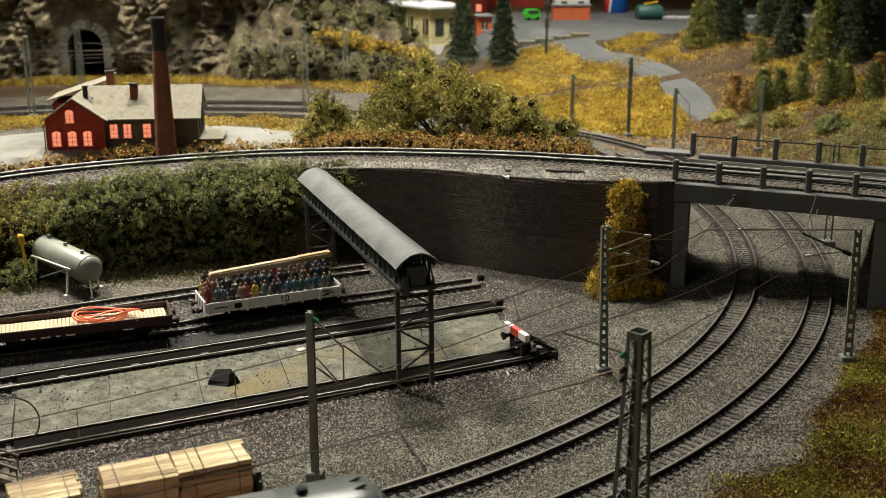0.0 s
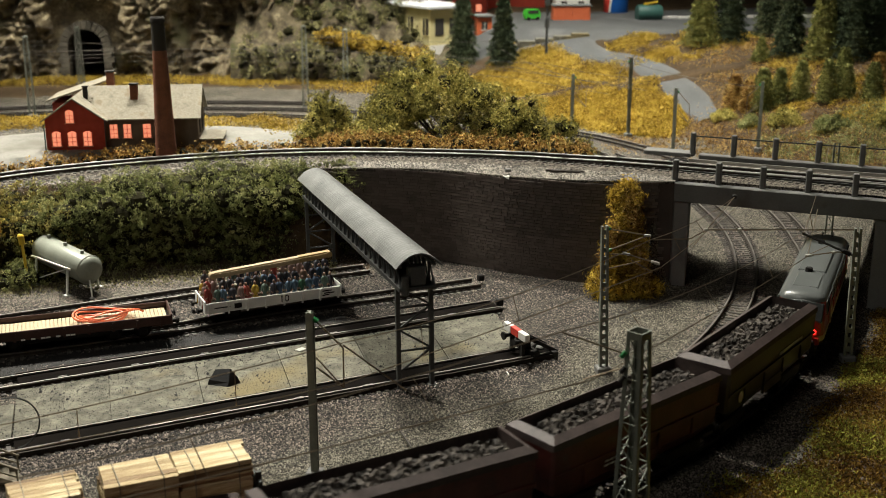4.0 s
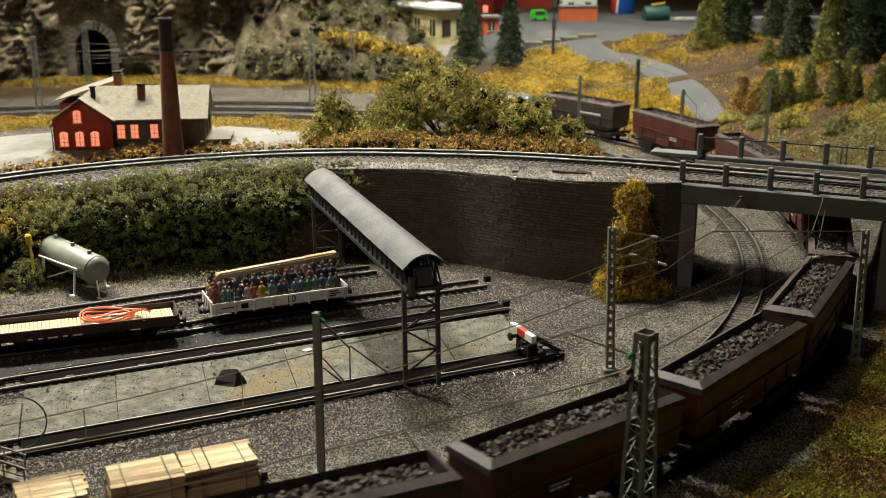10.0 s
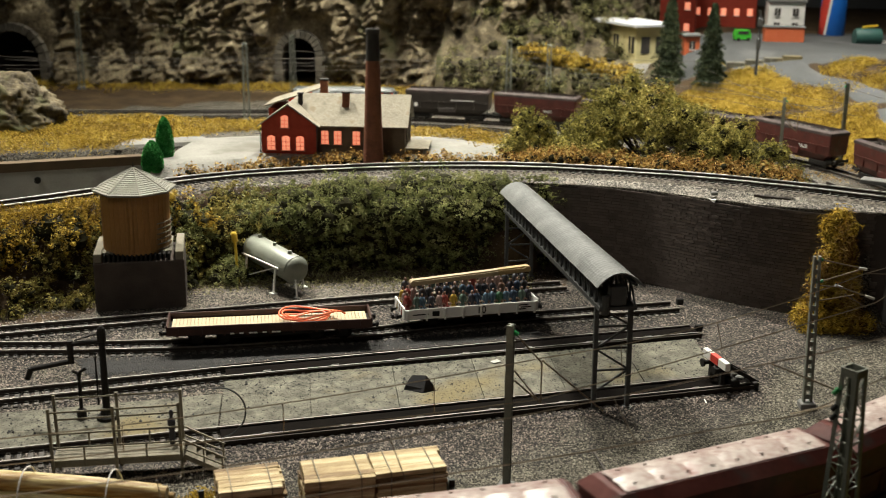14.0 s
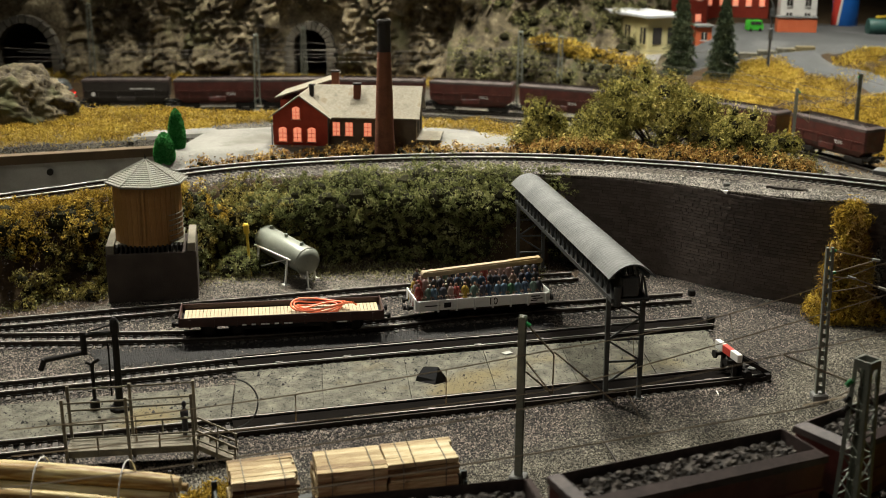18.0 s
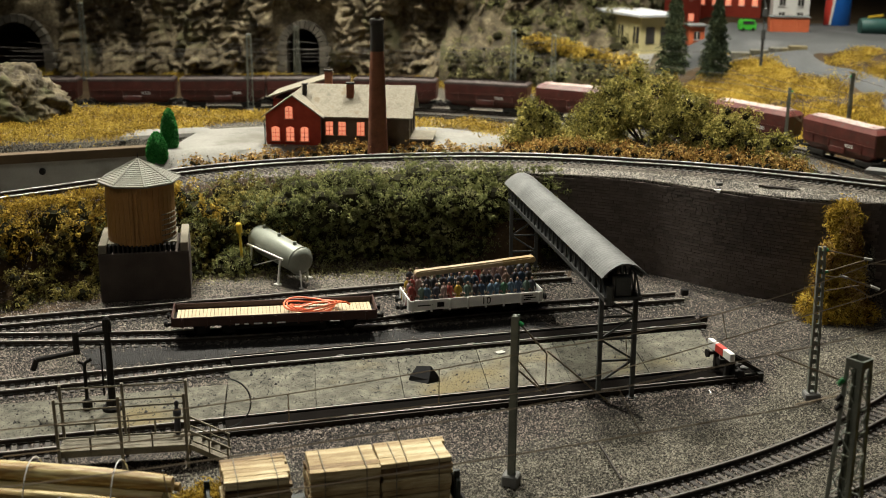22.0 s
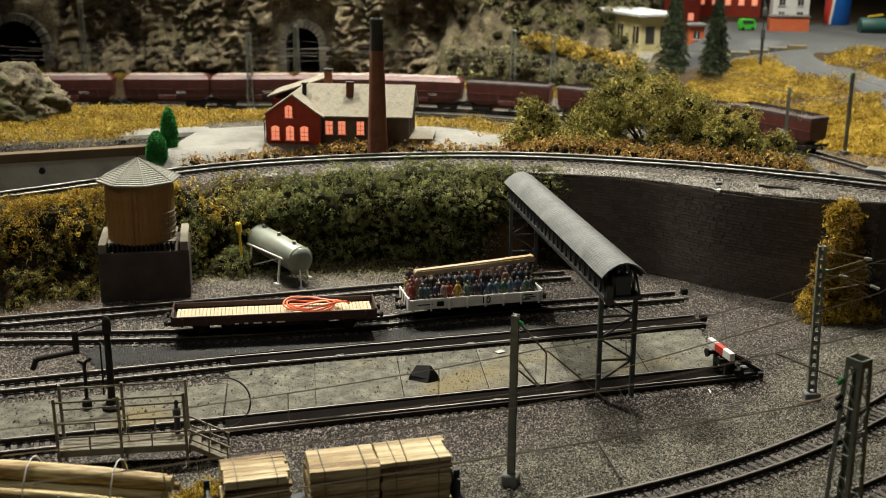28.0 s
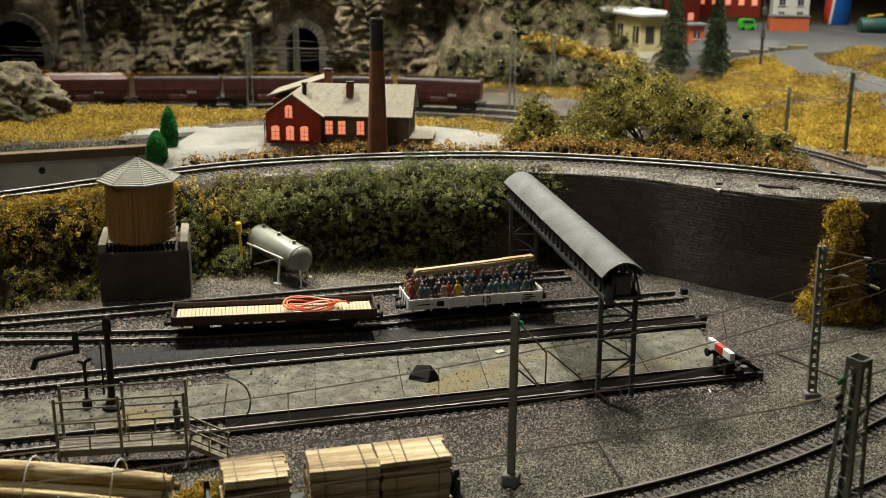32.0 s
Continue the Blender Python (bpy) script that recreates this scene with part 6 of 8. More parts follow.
def water_crane():
    t = thing("water_crane", "black water crane with swivelling arm", "water crane", -0.3556, 0.6745, 0.003, 0)
    part("base", MB().lathe([(0.0070, 0), (0.0070, 0.002), (0.0045, 0.004), (0.0034, 0.008)], 14), BLACK, t)
    part("column", MB().lathe([(0.0025, 0.006), (0.0021, 0.055), (0.0030, 0.056), (0.0030, 0.062), (0.0023, 0.065), (0.0012, 0.0665)], 12), BLACK, t)
    part("arm", MB().rod((0, 0, 0.056), (-0.021, -0.004, 0.0535), 0.0017, 10).rod((-0.021, -0.004, 0.056), (-0.021, -0.004, 0.040), 0.0022, 10), BLACK, t)
    part("spout", MB().rod((-0.021, -0.004, 0.0415), (-0.047, -0.010, 0.036), 0.0018, 10).rod((-0.047, -0.010, 0.0365), (-0.050, -0.011, 0.029), 0.0020, 10), BLACK, t)
    part("brace", MB().rod((-0.005, -0.001, 0.048), (-0.005, -0.001, 0.010), 0.0006, 5).rod((0.0, 0, 0.062), (-0.018, -0.003, 0.056), 0.0006, 5), BLACK, t)
    k = thing("pipe_stand", "small black bent standpipe beside the water crane", "standpipe", -0.3722, 0.6712, 0.003, 0)
    part("stem", MB().lathe([(0.0034, 0), (0.0034, 0.006), (0.0012, 0.008), (0.0012, 0.030)], 10), BLACK, k)
    part("bend", MB().tube([(0, 0, 0.030), (0.001, 0, 0.034), (0.005, 0.001, 0.0365)], 0.0012, 6).tube([(0, 0, 0.030), (-0.001, 0, 0.033), (-0.004, -0.001, 0.0345)], 0.0010, 6), BLACK, k)


water_crane()


def walkway():
    """The raised wooden platform with railings beside the timber wagons."""
    a, b = Vector((-0.3500, 0.5925, 0)), Vector((-0.2765, 0.6175, 0))
    rz = math.degrees(math.atan2(b.y - a.y, b.x - a.x))
    L = (b - a).length
    t = thing("walkway", "weathered wooden inspection platform with thin metal railings and steps", "walkway", a.x, a.y, 0, rz)
    n = 5
    board = MB().box((0, 0, 0), (L - 0.0004, 0.0195 / n - 0.0003, 0.0012), ch=0.0002).mesh("board", GREYWOOD)
    for i in range(n):
        share("board", board, t, Matrix.Translation((L / 2, -0.00975 + 0.0195 * (i + 0.5) / n, 0.0150)))
    for s in (-1, 1):
        part("bearer", MB().box((L / 2, s * 0.0085, 0.0128), (L, 0.0022, 0.0032)), GREYWOOD, t)
        part("toe_rail", MB().rod((0, s * 0.0103, 0.0245), (L, s * 0.0103, 0.0245), 0.0006, 5), GREYWOOD, t)
        for i, x in enumerate((0.001, L * 0.49, L - 0.001)):
            part("post", MB().beam((x, s * 0.0105, 0.0), (x - 0.0008, s * 0.0105, 0.0500), 0.0021, 0.0017, up=(1, 0, 0)), GREYWOOD, t)
        for i, x in enumerate((L * 0.25, L * 0.72)):
            part("baluster", MB().beam((x, s * 0.0105, 0.0125), (x, s * 0.0105, 0.0245), 0.0011, 0.0010, up=(1, 0, 0)), GREYWOOD, t)
        for z in (0.0345, 0.0485):
            part("rail", MB().rod((0, s * 0.0108, z - 0.001), (L - 0.001, s * 0.0108, z), 0.0006, 5), GREYWOOD, t)
    for k in range(4):
        part("step", MB().box((L + 0.004 + k * 0.0055, 0, 0.0120 - k * 0.0034), (0.0058, 0.018, 0.0010)), GREYWOOD, t)
    for s in (-1, 1):
        part("stringer", MB().beam((L, s * 0.0095, 0.0142), (L + 0.024, s * 0.0095, 0.001), 0.0012, 0.0030), GREYWOOD, t)
        part("step_rail", MB().beam((L, s * 0.0098, 0.0250), (L + 0.024, s * 0.0098, 0.0115), 0.0010).beam((L, s * 0.0098, 0.0190), (L + 0.024, s * 0.0098, 0.0065), 0.0008).beam((L + 0.023, s * 0.0098, 0.001), (L + 0.023, s * 0.0098, 0.0125), 0.0011, up=(1, 0, 0)).beam((L + 0.012, s * 0.0098, 0.006), (L + 0.012, s * 0.0098, 0.0185), 0.0009, up=(1, 0, 0)), GREYWOOD, t)
    ring = thing("wire_loop", "thin dark wire loop above the walkway", "wire")
    part("loop", MB().tube([(-0.262 + 0.012 * math.cos(q) * 1.3, 0.640 + 0.006 * math.cos(q), 0.030 + 0.017 * math.sin(q)) for q in np.linspace(-1.4, 1.8, 20)], 0.0005, 4), IRON, ring)
    d = new("doll", MB().lathe([(0.0022, 0), (0.0028, 0.004), (0.0026, 0.009), (0.0034, 0.0125), (0.0036, 0.0155), (0.0013, 0.0178), (0.0012, 0.0184), (0.0019, 0.0192), (0.0019, 0.0212), (0.0009, 0.0224)], 10).mesh("doll", CLOTHES[2], True))
    d.matrix_world = pose(-0.2860, 0.6215, 0.0156)
    d.scale = (0.72, 0.72, 1.0)
    tagged(d, "small standing doll in dark blue paint by the walkway", "doll")


walkway()


# ---- timber train in the foreground ----
def timber_wagons():
    a25 = radians(25)
    ux, uy = math.cos(a25), math.sin(a25)

    def at(s):
        return (-0.1245 + ux * s, 0.5628 + uy * s)
    track("siding_5", catmull([(-0.62, 0.455), (-0.45, 0.485), (-0.31, 0.505), (-0.235, 0.519), (-0.178, 0.540), at(-0.01), at(0.04)], 8), 0.006, "straight siding track under the timber wagons", bed=False)
    x, y = at(-0.039)
    t = thing("timber_wagon", "dark green flat wagon carrying bound veneer crates", "wagon", x - ux * 0.005, y - uy * 0.005, 0.006, 25)
    L = 0.133
    part("underframe", MB().box((0, 0, 0.0105), (L, 0.026, 0.005), ch=0.0006), BLACK, t)
    part("floor", MB().box((0, 0, 0.0140), (L, 0.031, 0.002), ch=0.0003), DARKGREEN, t)
    for s in (-1, 1):
        part("end_wall", MB().box((s * L / 2, 0, 0.020), (0.002, 0.030, 0.016), ch=0.0004).box((s * (L / 2), 0.010, 0.022), (0.003, 0.002, 0.020)).box((s * (L / 2), -0.010, 0.022), (0.003, 0.002, 0.020)), DARKGREEN, t)
        part("side_sill", MB().box((0, s * 0.0155, 0.0125), (L, 0.0014, 0.005), ch=0.0003), DARKGREEN, t)
    running_gear(t, (-0.045, 0.045))
    buffers(t, L / 2)
    rnd = random.Random(8)
    for s, w in ((-0.0003, 0.0372), (0.0388, 0.0390), (-0.0468, 0.0345)):
        c = thing("timber_crate", "stack of pale veneer slats bound with dark bands on the wagon", "crate", x + ux * s, y + uy * s, 0.0212, 25 + rnd.uniform(-1, 1), "crates on the wagon")
        h, dpt = 0.0265, 0.027
        z = 0.0
        while z < h - 0.0012:
            th = min(rnd.choice((0.0014, 0.0020, 0.0032, 0.0052)), h - z)
            cut = [0.0] + sorted(rnd.uniform(0.12, 0.88) for _ in range(rnd.choice((2, 3, 4, 5)))) + [1.0]
            for u0, u1 in zip(cut, cut[1:]):
                if u1 - u0 > 0.05:
                    yy, dy = -dpt / 2 + dpt * (u0 + u1) / 2, dpt * (u1 - u0)
                    ob = part("slat", MB().box((0, 0, 0), (w + rnd.uniform(-.0018, .0010), dy - 0.0001 + rnd.uniform(0, .0003), th - 0.0001 - rnd.random() ** 3 * 0.0004), ch=0.0002), WOODBOX, c)
                    ob.matrix_local = pose(rnd.uniform(-.0007, .0007), yy + rnd.uniform(-.0005, .0005) * (u0 == 0 or u1 == 1), z + th / 2, rnd.uniform(-1, 1), rnd.uniform(-0.6, 0.6), rnd.uniform(-1.1, 1.1))
            z += th
        for k in (-0.3, 0.3):
            bx = k * w
            part("band", MB().box((bx, -dpt / 2 - 0.0008, h / 2), (0.0005, 0.0004, h)).box((bx, 0, h + 0.0004), (0.0005, dpt + 0.001, 0.0004)), GREYWOOD, c, "dark binding string")
    x, y = -0.3165, 0.5040
    t = thing("log_wagon", "flat wagon loaded with long pale peeled logs", "wagon", x, y, 0.006, 7)
    L = 0.150
    part("underframe", MB().box((0, 0, 0.0105), (L, 0.026, 0.005), ch=0.0006).box((0, 0, 0.0140), (L, 0.031, 0.002)), BLACK, t)
    for k in (-0.06, -0.02, 0.02, 0.064):
        for s in (-1, 1):
            part("stake", MB().beam((k, s * 0.0158, 0.012), (k, s * 0.0165, 0.034), 0.0014, up=(1, 0, 0)), IRON, t)
    running_gear(t, (-0.048, 0.048))
    buffers(t, L / 2)
    stack = ((-0.0120, 0.0200, 0.0042), (-0.0035, 0.0197, 0.0040), (0.0045, 0.0200, 0.0043), (0.0125, 0.0198, 0.0038), (-0.0090, 0.0272, 0.0044), (0.0000, 0.0268, 0.0042), (0.0088, 0.0272, 0.0043),
             (-0.0125, 0.0330, 0.0030), (-0.0045, 0.0345, 0.0046), (0.0050, 0.0345, 0.0045), (0.0115, 0.0335, 0.0030), (-0.0005, 0.0415, 0.0047), (0.0072, 0.0405, 0.0032))
    for yy, z, r in stack:
        e0, e1 = rnd.uniform(-0.004, 0.004), rnd.uniform(-0.007, 0.001)
        bow, lift, taper = rnd.uniform(-.0016, .0016), rnd.uniform(-.001, .0022), rnd.uniform(0.62, 0.85)
        pts, m, vs, fs = 9, 11, [], []
        for i in range(pts):
            u = i / (pts - 1)
            cx = -L / 2 + e0 + (L + e1 - e0) * u
            cy, cz = yy * (1 - 0.12 * u) + bow * math.sin(u * 3.1), lift * math.sin(u * 3.1) - 0.0050 * u * u * z / 0.04
            for k in range(m):
                q = 2 * math.pi * k / m
                rr = r * (1 + (taper - 1) * u) * (1 + 0.10 * math.sin(q * 2 + yy * 900) + 0.06 * noise.noise((u * 6, q, z * 300)))
                vs.append((cx, cy + rr * math.cos(q), cz + rr * math.sin(q)))
        fs = [(i * m + k, i * m + (k + 1) % m, (i + 1) * m + (k + 1) % m, (i + 1) * m + k) for i in range(pts - 1) for k in range(m)] + [tuple(range(m))[::-1], tuple(range((pts - 1) * m, pts * m))]
        ob = part("log", MB().add(vs, fs), LOG, None, "", True)
        ob.matrix_world = pose(x, y, 0.006 + z - 0.0015, 0, 0, 7)
        tagged(ob, "long pale peeled log bound on the wagon", "log", "logs on the wagon")
    for k in (-0.046, 0.0, 0.046):
        part("string", MB().tube([(k, 0.0172 * math.cos(q), 0.0195 + 0.0275 * math.sin(q)) for q in np.linspace(-0.1, math.pi + 0.1, 16)], 0.0004, 4), WHITE, t, "pale binding string")


timber_wagons()
turf("turf", "golden tuft of dry grass beside the timber wagons", patch([(-0.262, 0.545), (-0.245, 0.550), (-0.236, 0.575), (-0.252, 0.58), (-0.268, 0.56)], 0.004, -0.9), 900, 0.004, GRASS_GOLD, 0, 0.012)


def loose_bits():
    for x, y, l, a in ((0.312, 0.700, 0.010, 150), (0.322, 0.712, 0.006, 20), (-0.005, 0.765, 0.004, 60), (0.048, 0.787, 0.006, 100)):
        t = thing("twig", "short pale splinter lying on the gravel", "splinter", x, y, 0.0012, a, "splinters on the ground")
        part("splinter", MB().beam((-l / 2, 0, 0), (l / 2, 0.0005, 0.0006), 0.0007), WHITE, t)
    t = thing("paper_scrap", "pale paper scrap on the concrete slab", "paper", -0.109, 0.826, 0.0052, 45)
    part("scrap", MB().box((0, 0, 0), (0.007, 0.005, 0.0003)), PALEINS, t)
    t = thing("drain_cover", "small rusty drain cover in the sand", "drain", 0.318, 0.752, 0.0008, 20)
    part("cover", MB().box((0, 0, 0), (0.016, 0.008, 0.0012), ch=0.0004), RAIL_DARK, t)


loose_bits()


# ---- the brick house ----
BRICKRED = make_mat("red_brick_wall", [(0.26, 0.03, 0.014), (0.38, 0.048, 0.024)], 120, 0.8, bump=0.3)
WALLBROWN = make_mat("grey_brown_wall", [(0.085, 0.065, 0.045), (0.13, 0.10, 0.072)], 120, 0.85, bump=0.3)
ROOFTILE = make_mat("pale_grey_beige_roof", [(0.13, 0.116, 0.084), (0.195, 0.176, 0.132), (0.255, 0.235, 0.185)], 70, 0.85, bump=0.5, fine=420, stain=((0.155, 0.125, 0.08), 70, 0.56))
GLOW = make_mat("lit_window", [(0.8, 0.35, 0.22), (0.9, 0.45, 0.3)], 30, 0.4, bump=0, emit=((1.0, 0.29, 0.16), 0.85))
FRAME = make_mat("pale_window_bars", [(0.55, 0.25, 0.16), (0.6, 0.3, 0.2)], 60, 0.7, bump=0)
CHIMNEY = make_mat("rust_brown_stack_brick", [(0.10, 0.035, 0.018), (0.17, 0.062, 0.032), (0.22, 0.085, 0.045)], 60, 0.85, bump=0.5)
SOOT = make_mat("soot_black", [(0.02, 0.018, 0.016), (0.04, 0.035, 0.03)], 60, 0.9, bump=0.3)


def window(t, x, z, w, h, y=-0.0008, arched=False, rz=None):
    """A lit window with its bars, in a wall that faces -y."""
    pts = [(x - w / 2, z), (x + w / 2, z), (x + w / 2, z + h)]
    if arched:
        pts += [(x + w * 0.25, z + h * 1.10), (x, z + h * 1.14), (x - w * 0.25, z + h * 1.10)]
    pts += [(x - w / 2, z + h)]
    win = part("window", MB().prism(pts, "y", y, y + 0.0006), GLOW, t, "glowing orange-red window")
    part("mullion", MB().box((x, y - 0.0003, z + h / 2), (0.0006, 0.0006, h * 1.08)), FRAME, win)
    for k in (0.33, 0.66):
        part("glazing_bar", MB().box((x, y - 0.0003, z + h * k), (w, 0.0006, 0.0005)), FRAME, win)
    for s in (-1, 1):
        part("jamb", MB().box((x + s * w / 2, y - 0.0003, z + h / 2), (0.0007, 0.0008, h)), FRAME, win)
    part("sill", MB().box((x, y - 0.0005, z - 0.0003), (w + 0.002, 0.0014, 0.0009)), FRAME, win)


def gable_roof(t, x0, x1, y0, y1, ze, zr, along, over=0.004):
    th = 0.0014
    if along == "y":
        xm = (x0 + x1) / 2
        sl = (zr - ze) / (xm - x0)
        for s, xe in ((-1, x0), (1, x1)):
            e = xe + s * over
            poly = [(xm, zr), (e, ze - sl * over), (e, ze - sl * over + th), (xm, zr + th * 1.3)]
            part("roof", MB().prism(poly, "y", y0 - over, y1), ROOFTILE, t)
    else:
        ym = (y0 + y1) / 2
        sl = (zr - ze) / (ym - y0)
        for s, ye in ((-1, y0), (1, y1)):
            e = ye + s * over
            poly = [(ym, zr), (e, ze - sl * over), (e, ze - sl * over + th), (ym, zr + th * 1.3)]
            part("roof", MB().prism(poly, "x", x0, x1 + over), ROOFTILE, t)


def brick_house():
    t = thing("brick_house", "red and brown factory house with pale roof and glowing windows", "house", -0.4055, 1.163, 0.0845, 6.0)
    W, D, ze, zr = 0.0585, 0.100, 0.038, 0.0585
    part("gable_wing", MB().prism([(0, -0.004), (W, -0.004), (W, ze), (W / 2, zr), (0, ze)], "y", 0, D), BRICKRED, t, "red brick gable wing")
    x1, y0, y1, zm = 0.152, 0.008, 0.078, 0.0640
    part("long_wing", MB().prism([(y0, -0.004), (y1, -0.004), (y1, ze), ((y0 + y1) / 2, zm), (y0, ze)], "x", W - 0.004, x1), WALLBROWN, t, "grey-brown long wing")
    gable_roof(t, 0, W, 0, D, ze, zr, "y")
    gable_roof(t, W - 0.026, x1, y0, y1, ze, zm, "x")
    part("annex", MB().box((0.020, 0.115, 0.018), (0.062, 0.05, 0.046)), BRICKRED, t, "red back wing")
    part("annex_roof", MB().add([(-0.016, 0.082, 0.0430), (0.050, 0.082, 0.0645), (0.050, 0.146, 0.0645), (-0.016, 0.146, 0.0430), (-0.016, 0.082, 0.0444), (0.050, 0.082, 0.0659), (0.050, 0.146, 0.0659), (-0.016, 0.146, 0.0444)],
                                [(3, 2, 1, 0), (4, 5, 6, 7), (0, 1, 5, 4), (1, 2, 6, 5), (2, 3, 7, 6), (3, 0, 4, 7)]), ROOFTILE, t)
    for x in (0.0105, 0.0262, 0.0415):
        window(t, x, 0.0105, 0.0088, 0.0135, arched=True)
    window(t, 0.0252, 0.0345, 0.0082, 0.0115, arched=True)
    for x in (0.0668, 0.0805, 0.1005):
        window(t, x, 0.0165, 0.0080, 0.0140, y0 - 0.0008)
    for x in (0.0668, 0.0790):
        window(t, x, -0.002, 0.0090, 0.0080, y0 - 0.0008)
    for x, y, z, w, h, mt in ((0.037, 0.030, 0.050, 0.0045, 0.017, SOOT), (0.0865, 0.030, 0.052, 0.0075, 0.017, CHIMNEY), (0.055, 0.078, 0.060, 0.008, 0.016, CHIMNEY)):
        ch = part("chimney", MB().box((x, y, z + h / 2 - 0.004), (w, w, h + 0.006), ch=0.0004), mt, t)
        part("chimney_cap", MB().box((x, y, z + h), (w + 0.0016, w + 0.0016, 0.0014)), SOOT, ch)
    part("downpipe", MB().tube([(0.0008, -0.003, 0.034), (-0.002, -0.0016, 0.031), (-0.001, -0.0012, 0.027), (-0.001, -0.0012, -0.004)], 0.0007, 5).rod((W + 0.001, -0.001, ze - 0.002), (W + 0.001, -0.001, -0.004), 0.0007, 5), IRON, t)
    part("side_window", MB().box((x1 + 0.0002, 0.030, 0.024), (0.001, 0.006, 0.014)).box((x1 + 0.0002, 0.055, 0.024), (0.001, 0.006, 0.014)), SOOT, t)
    part("porch_roof", MB().box((x1 + 0.012, 0.040, 0.012), (0.026, 0.055, 0.0014)), ROOFTILE, t)
    part("porch", MB().box((x1 + 0.010, 0.040, 0.003), (0.018, 0.050, 0.016)), WALLBROWN, t)
    s = thing("smoke_stack", "tall tapering rust-brown brick chimney with black sooty top", "chimney", -0.2845, 1.1665, 0.0845, 0)
    prof = [(0.0112, -0.004), (0.0100, 0.02), (0.0083, 0.075), (0.0070, 0.108)]
    part("shaft", MB().lathe(prof, 24), CHIMNEY, s, smoothed=True)
    part("top", MB().lathe([(0.0070, 0.108), (0.0066, 0.135), (0.0073, 0.136), (0.0073, 0.1395), (0.0065, 0.141), (0.0050, 0.141), (0.0048, 0.135)], 24), SOOT, s, "sooty black top")
    for k in range(9):
        z = 0.012 + k * 0.011
        part("band", MB().lathe([(interp(z, (-0.004, 0.02, 0.075, 0.108), (0.0112, 0.0100, 0.0083, 0.0070)) + 0.00018, z), (interp(z, (-0.004, 0.02, 0.075, 0.108), (0.0112, 0.0100, 0.0083, 0.0070)) + 0.00018, z + 0.0006)], 24), CHIMNEY, s)


brick_house()
ASPHALT = make_mat("pale_grey_lot", [(0.112, 0.109, 0.096), (0.172, 0.168, 0.148), (0.22, 0.215, 0.192)], 18, 0.9, bump=0.3, fine=400, stain=((0.11, 0.104, 0.085), 14, 0.58))
ROADGREY = make_mat("grey_road", [(0.045, 0.047, 0.047), (0.078, 0.081, 0.081)], 14, 0.8, bump=0.2, fine=300, stain=((0.10, 0.10, 0.10), 9, 0.6))


def draped(name, label, category, centre, widths, mat, lift=0.003, n=6):
    """A road or path laid over the ground along a line."""
    cs = catmull([(*c, w) for c, w in zip(centre, widths)], 10)
    vs, fs = [], []
    for i, (x, y, w) in enumerate(cs):
        a, b = cs[max(i - 1, 0)], cs[min(i + 1, len(cs) - 1)]
        l = math.hypot(b[0] - a[0], b[1] - a[1]) or 1
        nx, ny = -(b[1] - a[1]) / l, (b[0] - a[0]) / l
        for k in range(n + 1):
            q = (k / n - 0.5) * w * (1 + 0.12 * noise.noise((x * 9, y * 9, k)))
            px, py = x + nx * q, y + ny * q
            vs.append((px, py, gz(px, py) + lift - (0.003 if k in (0, n) else 0)))
    for i in range(len(cs) - 1):
        fs += [(i * (n + 1) + k, i * (n + 1) + k + 1, (i + 1) * (n + 1) + k + 1, (i + 1) * (n + 1) + k) for k in range(n)]
    ob = new(name, MB().add(vs, fs).mesh(name, mat, True))
    tagged(ob, label, category, kind="structure")


def lot():
    """The paved lot from the embankment's back to the turf."""
    vs, fs, m = [], [], 16
    xs = np.arange(-0.575, -0.15, 0.008)
    for x in xs:
        y0 = max(upper_y(x) + 0.030, 1.184 + (x + 0.54) * 0.585 if x < -0.50 else 0.0)
        y1 = max(interp(x, (-0.58, -0.51, -0.45, -0.36, -0.25, -0.16), (1.215, 1.240, 1.268, 1.300, 1.310, 1.275)), y0 + 0.004) + 0.008 * noise.noise((x * 30, 0, 0))
        for k in range(m + 1):
            y = y0 + (y1 - y0) * k / m
            vs.append((x, y, gz(x, y) + (0.003 if 0 < k < m else -0.001)))
    for i in range(len(xs) - 1):
        fs += [(i * (m + 1) + k, (i + 1) * (m + 1) + k, (i + 1) * (m + 1) + k + 1, i * (m + 1) + k + 1) for k in range(m)]
    tagged(new("pavement_lot", MB().add(vs, fs).mesh("pavement_lot", ASPHALT, True)), "grey paved lot around the brick house", "pavement", kind="structure")


lot()
draped("road", "grey town road behind the field", "road", [(0.05, 2.43), (0.30, 2.43), (0.55, 2.49), (0.9, 2.60), (1.6, 2.75)], [0.42, 0.50, 0.46, 0.42, 0.42], ROADGREY, 0.004, 16)
draped("footpath", "pale grey footpath winding through the field", "path", [(0.408, 1.75), (0.404, 1.82), (0.392, 1.90), (0.372, 1.98), (0.335, 2.06), (0.28, 2.12), (0.24, 2.20)], [0.036, 0.048, 0.050, 0.050, 0.046, 0.05, 0.09], ROADGREY)
draped("yard_lane", "dark rutted lane across the field", "path", [(0.07, 2.005), (0.16, 1.990), (0.26, 1.972), (0.36, 1.95), (0.50, 1.93)], [0.014, 0.022, 0.026, 0.026, 0.03], EARTH, 0.004)


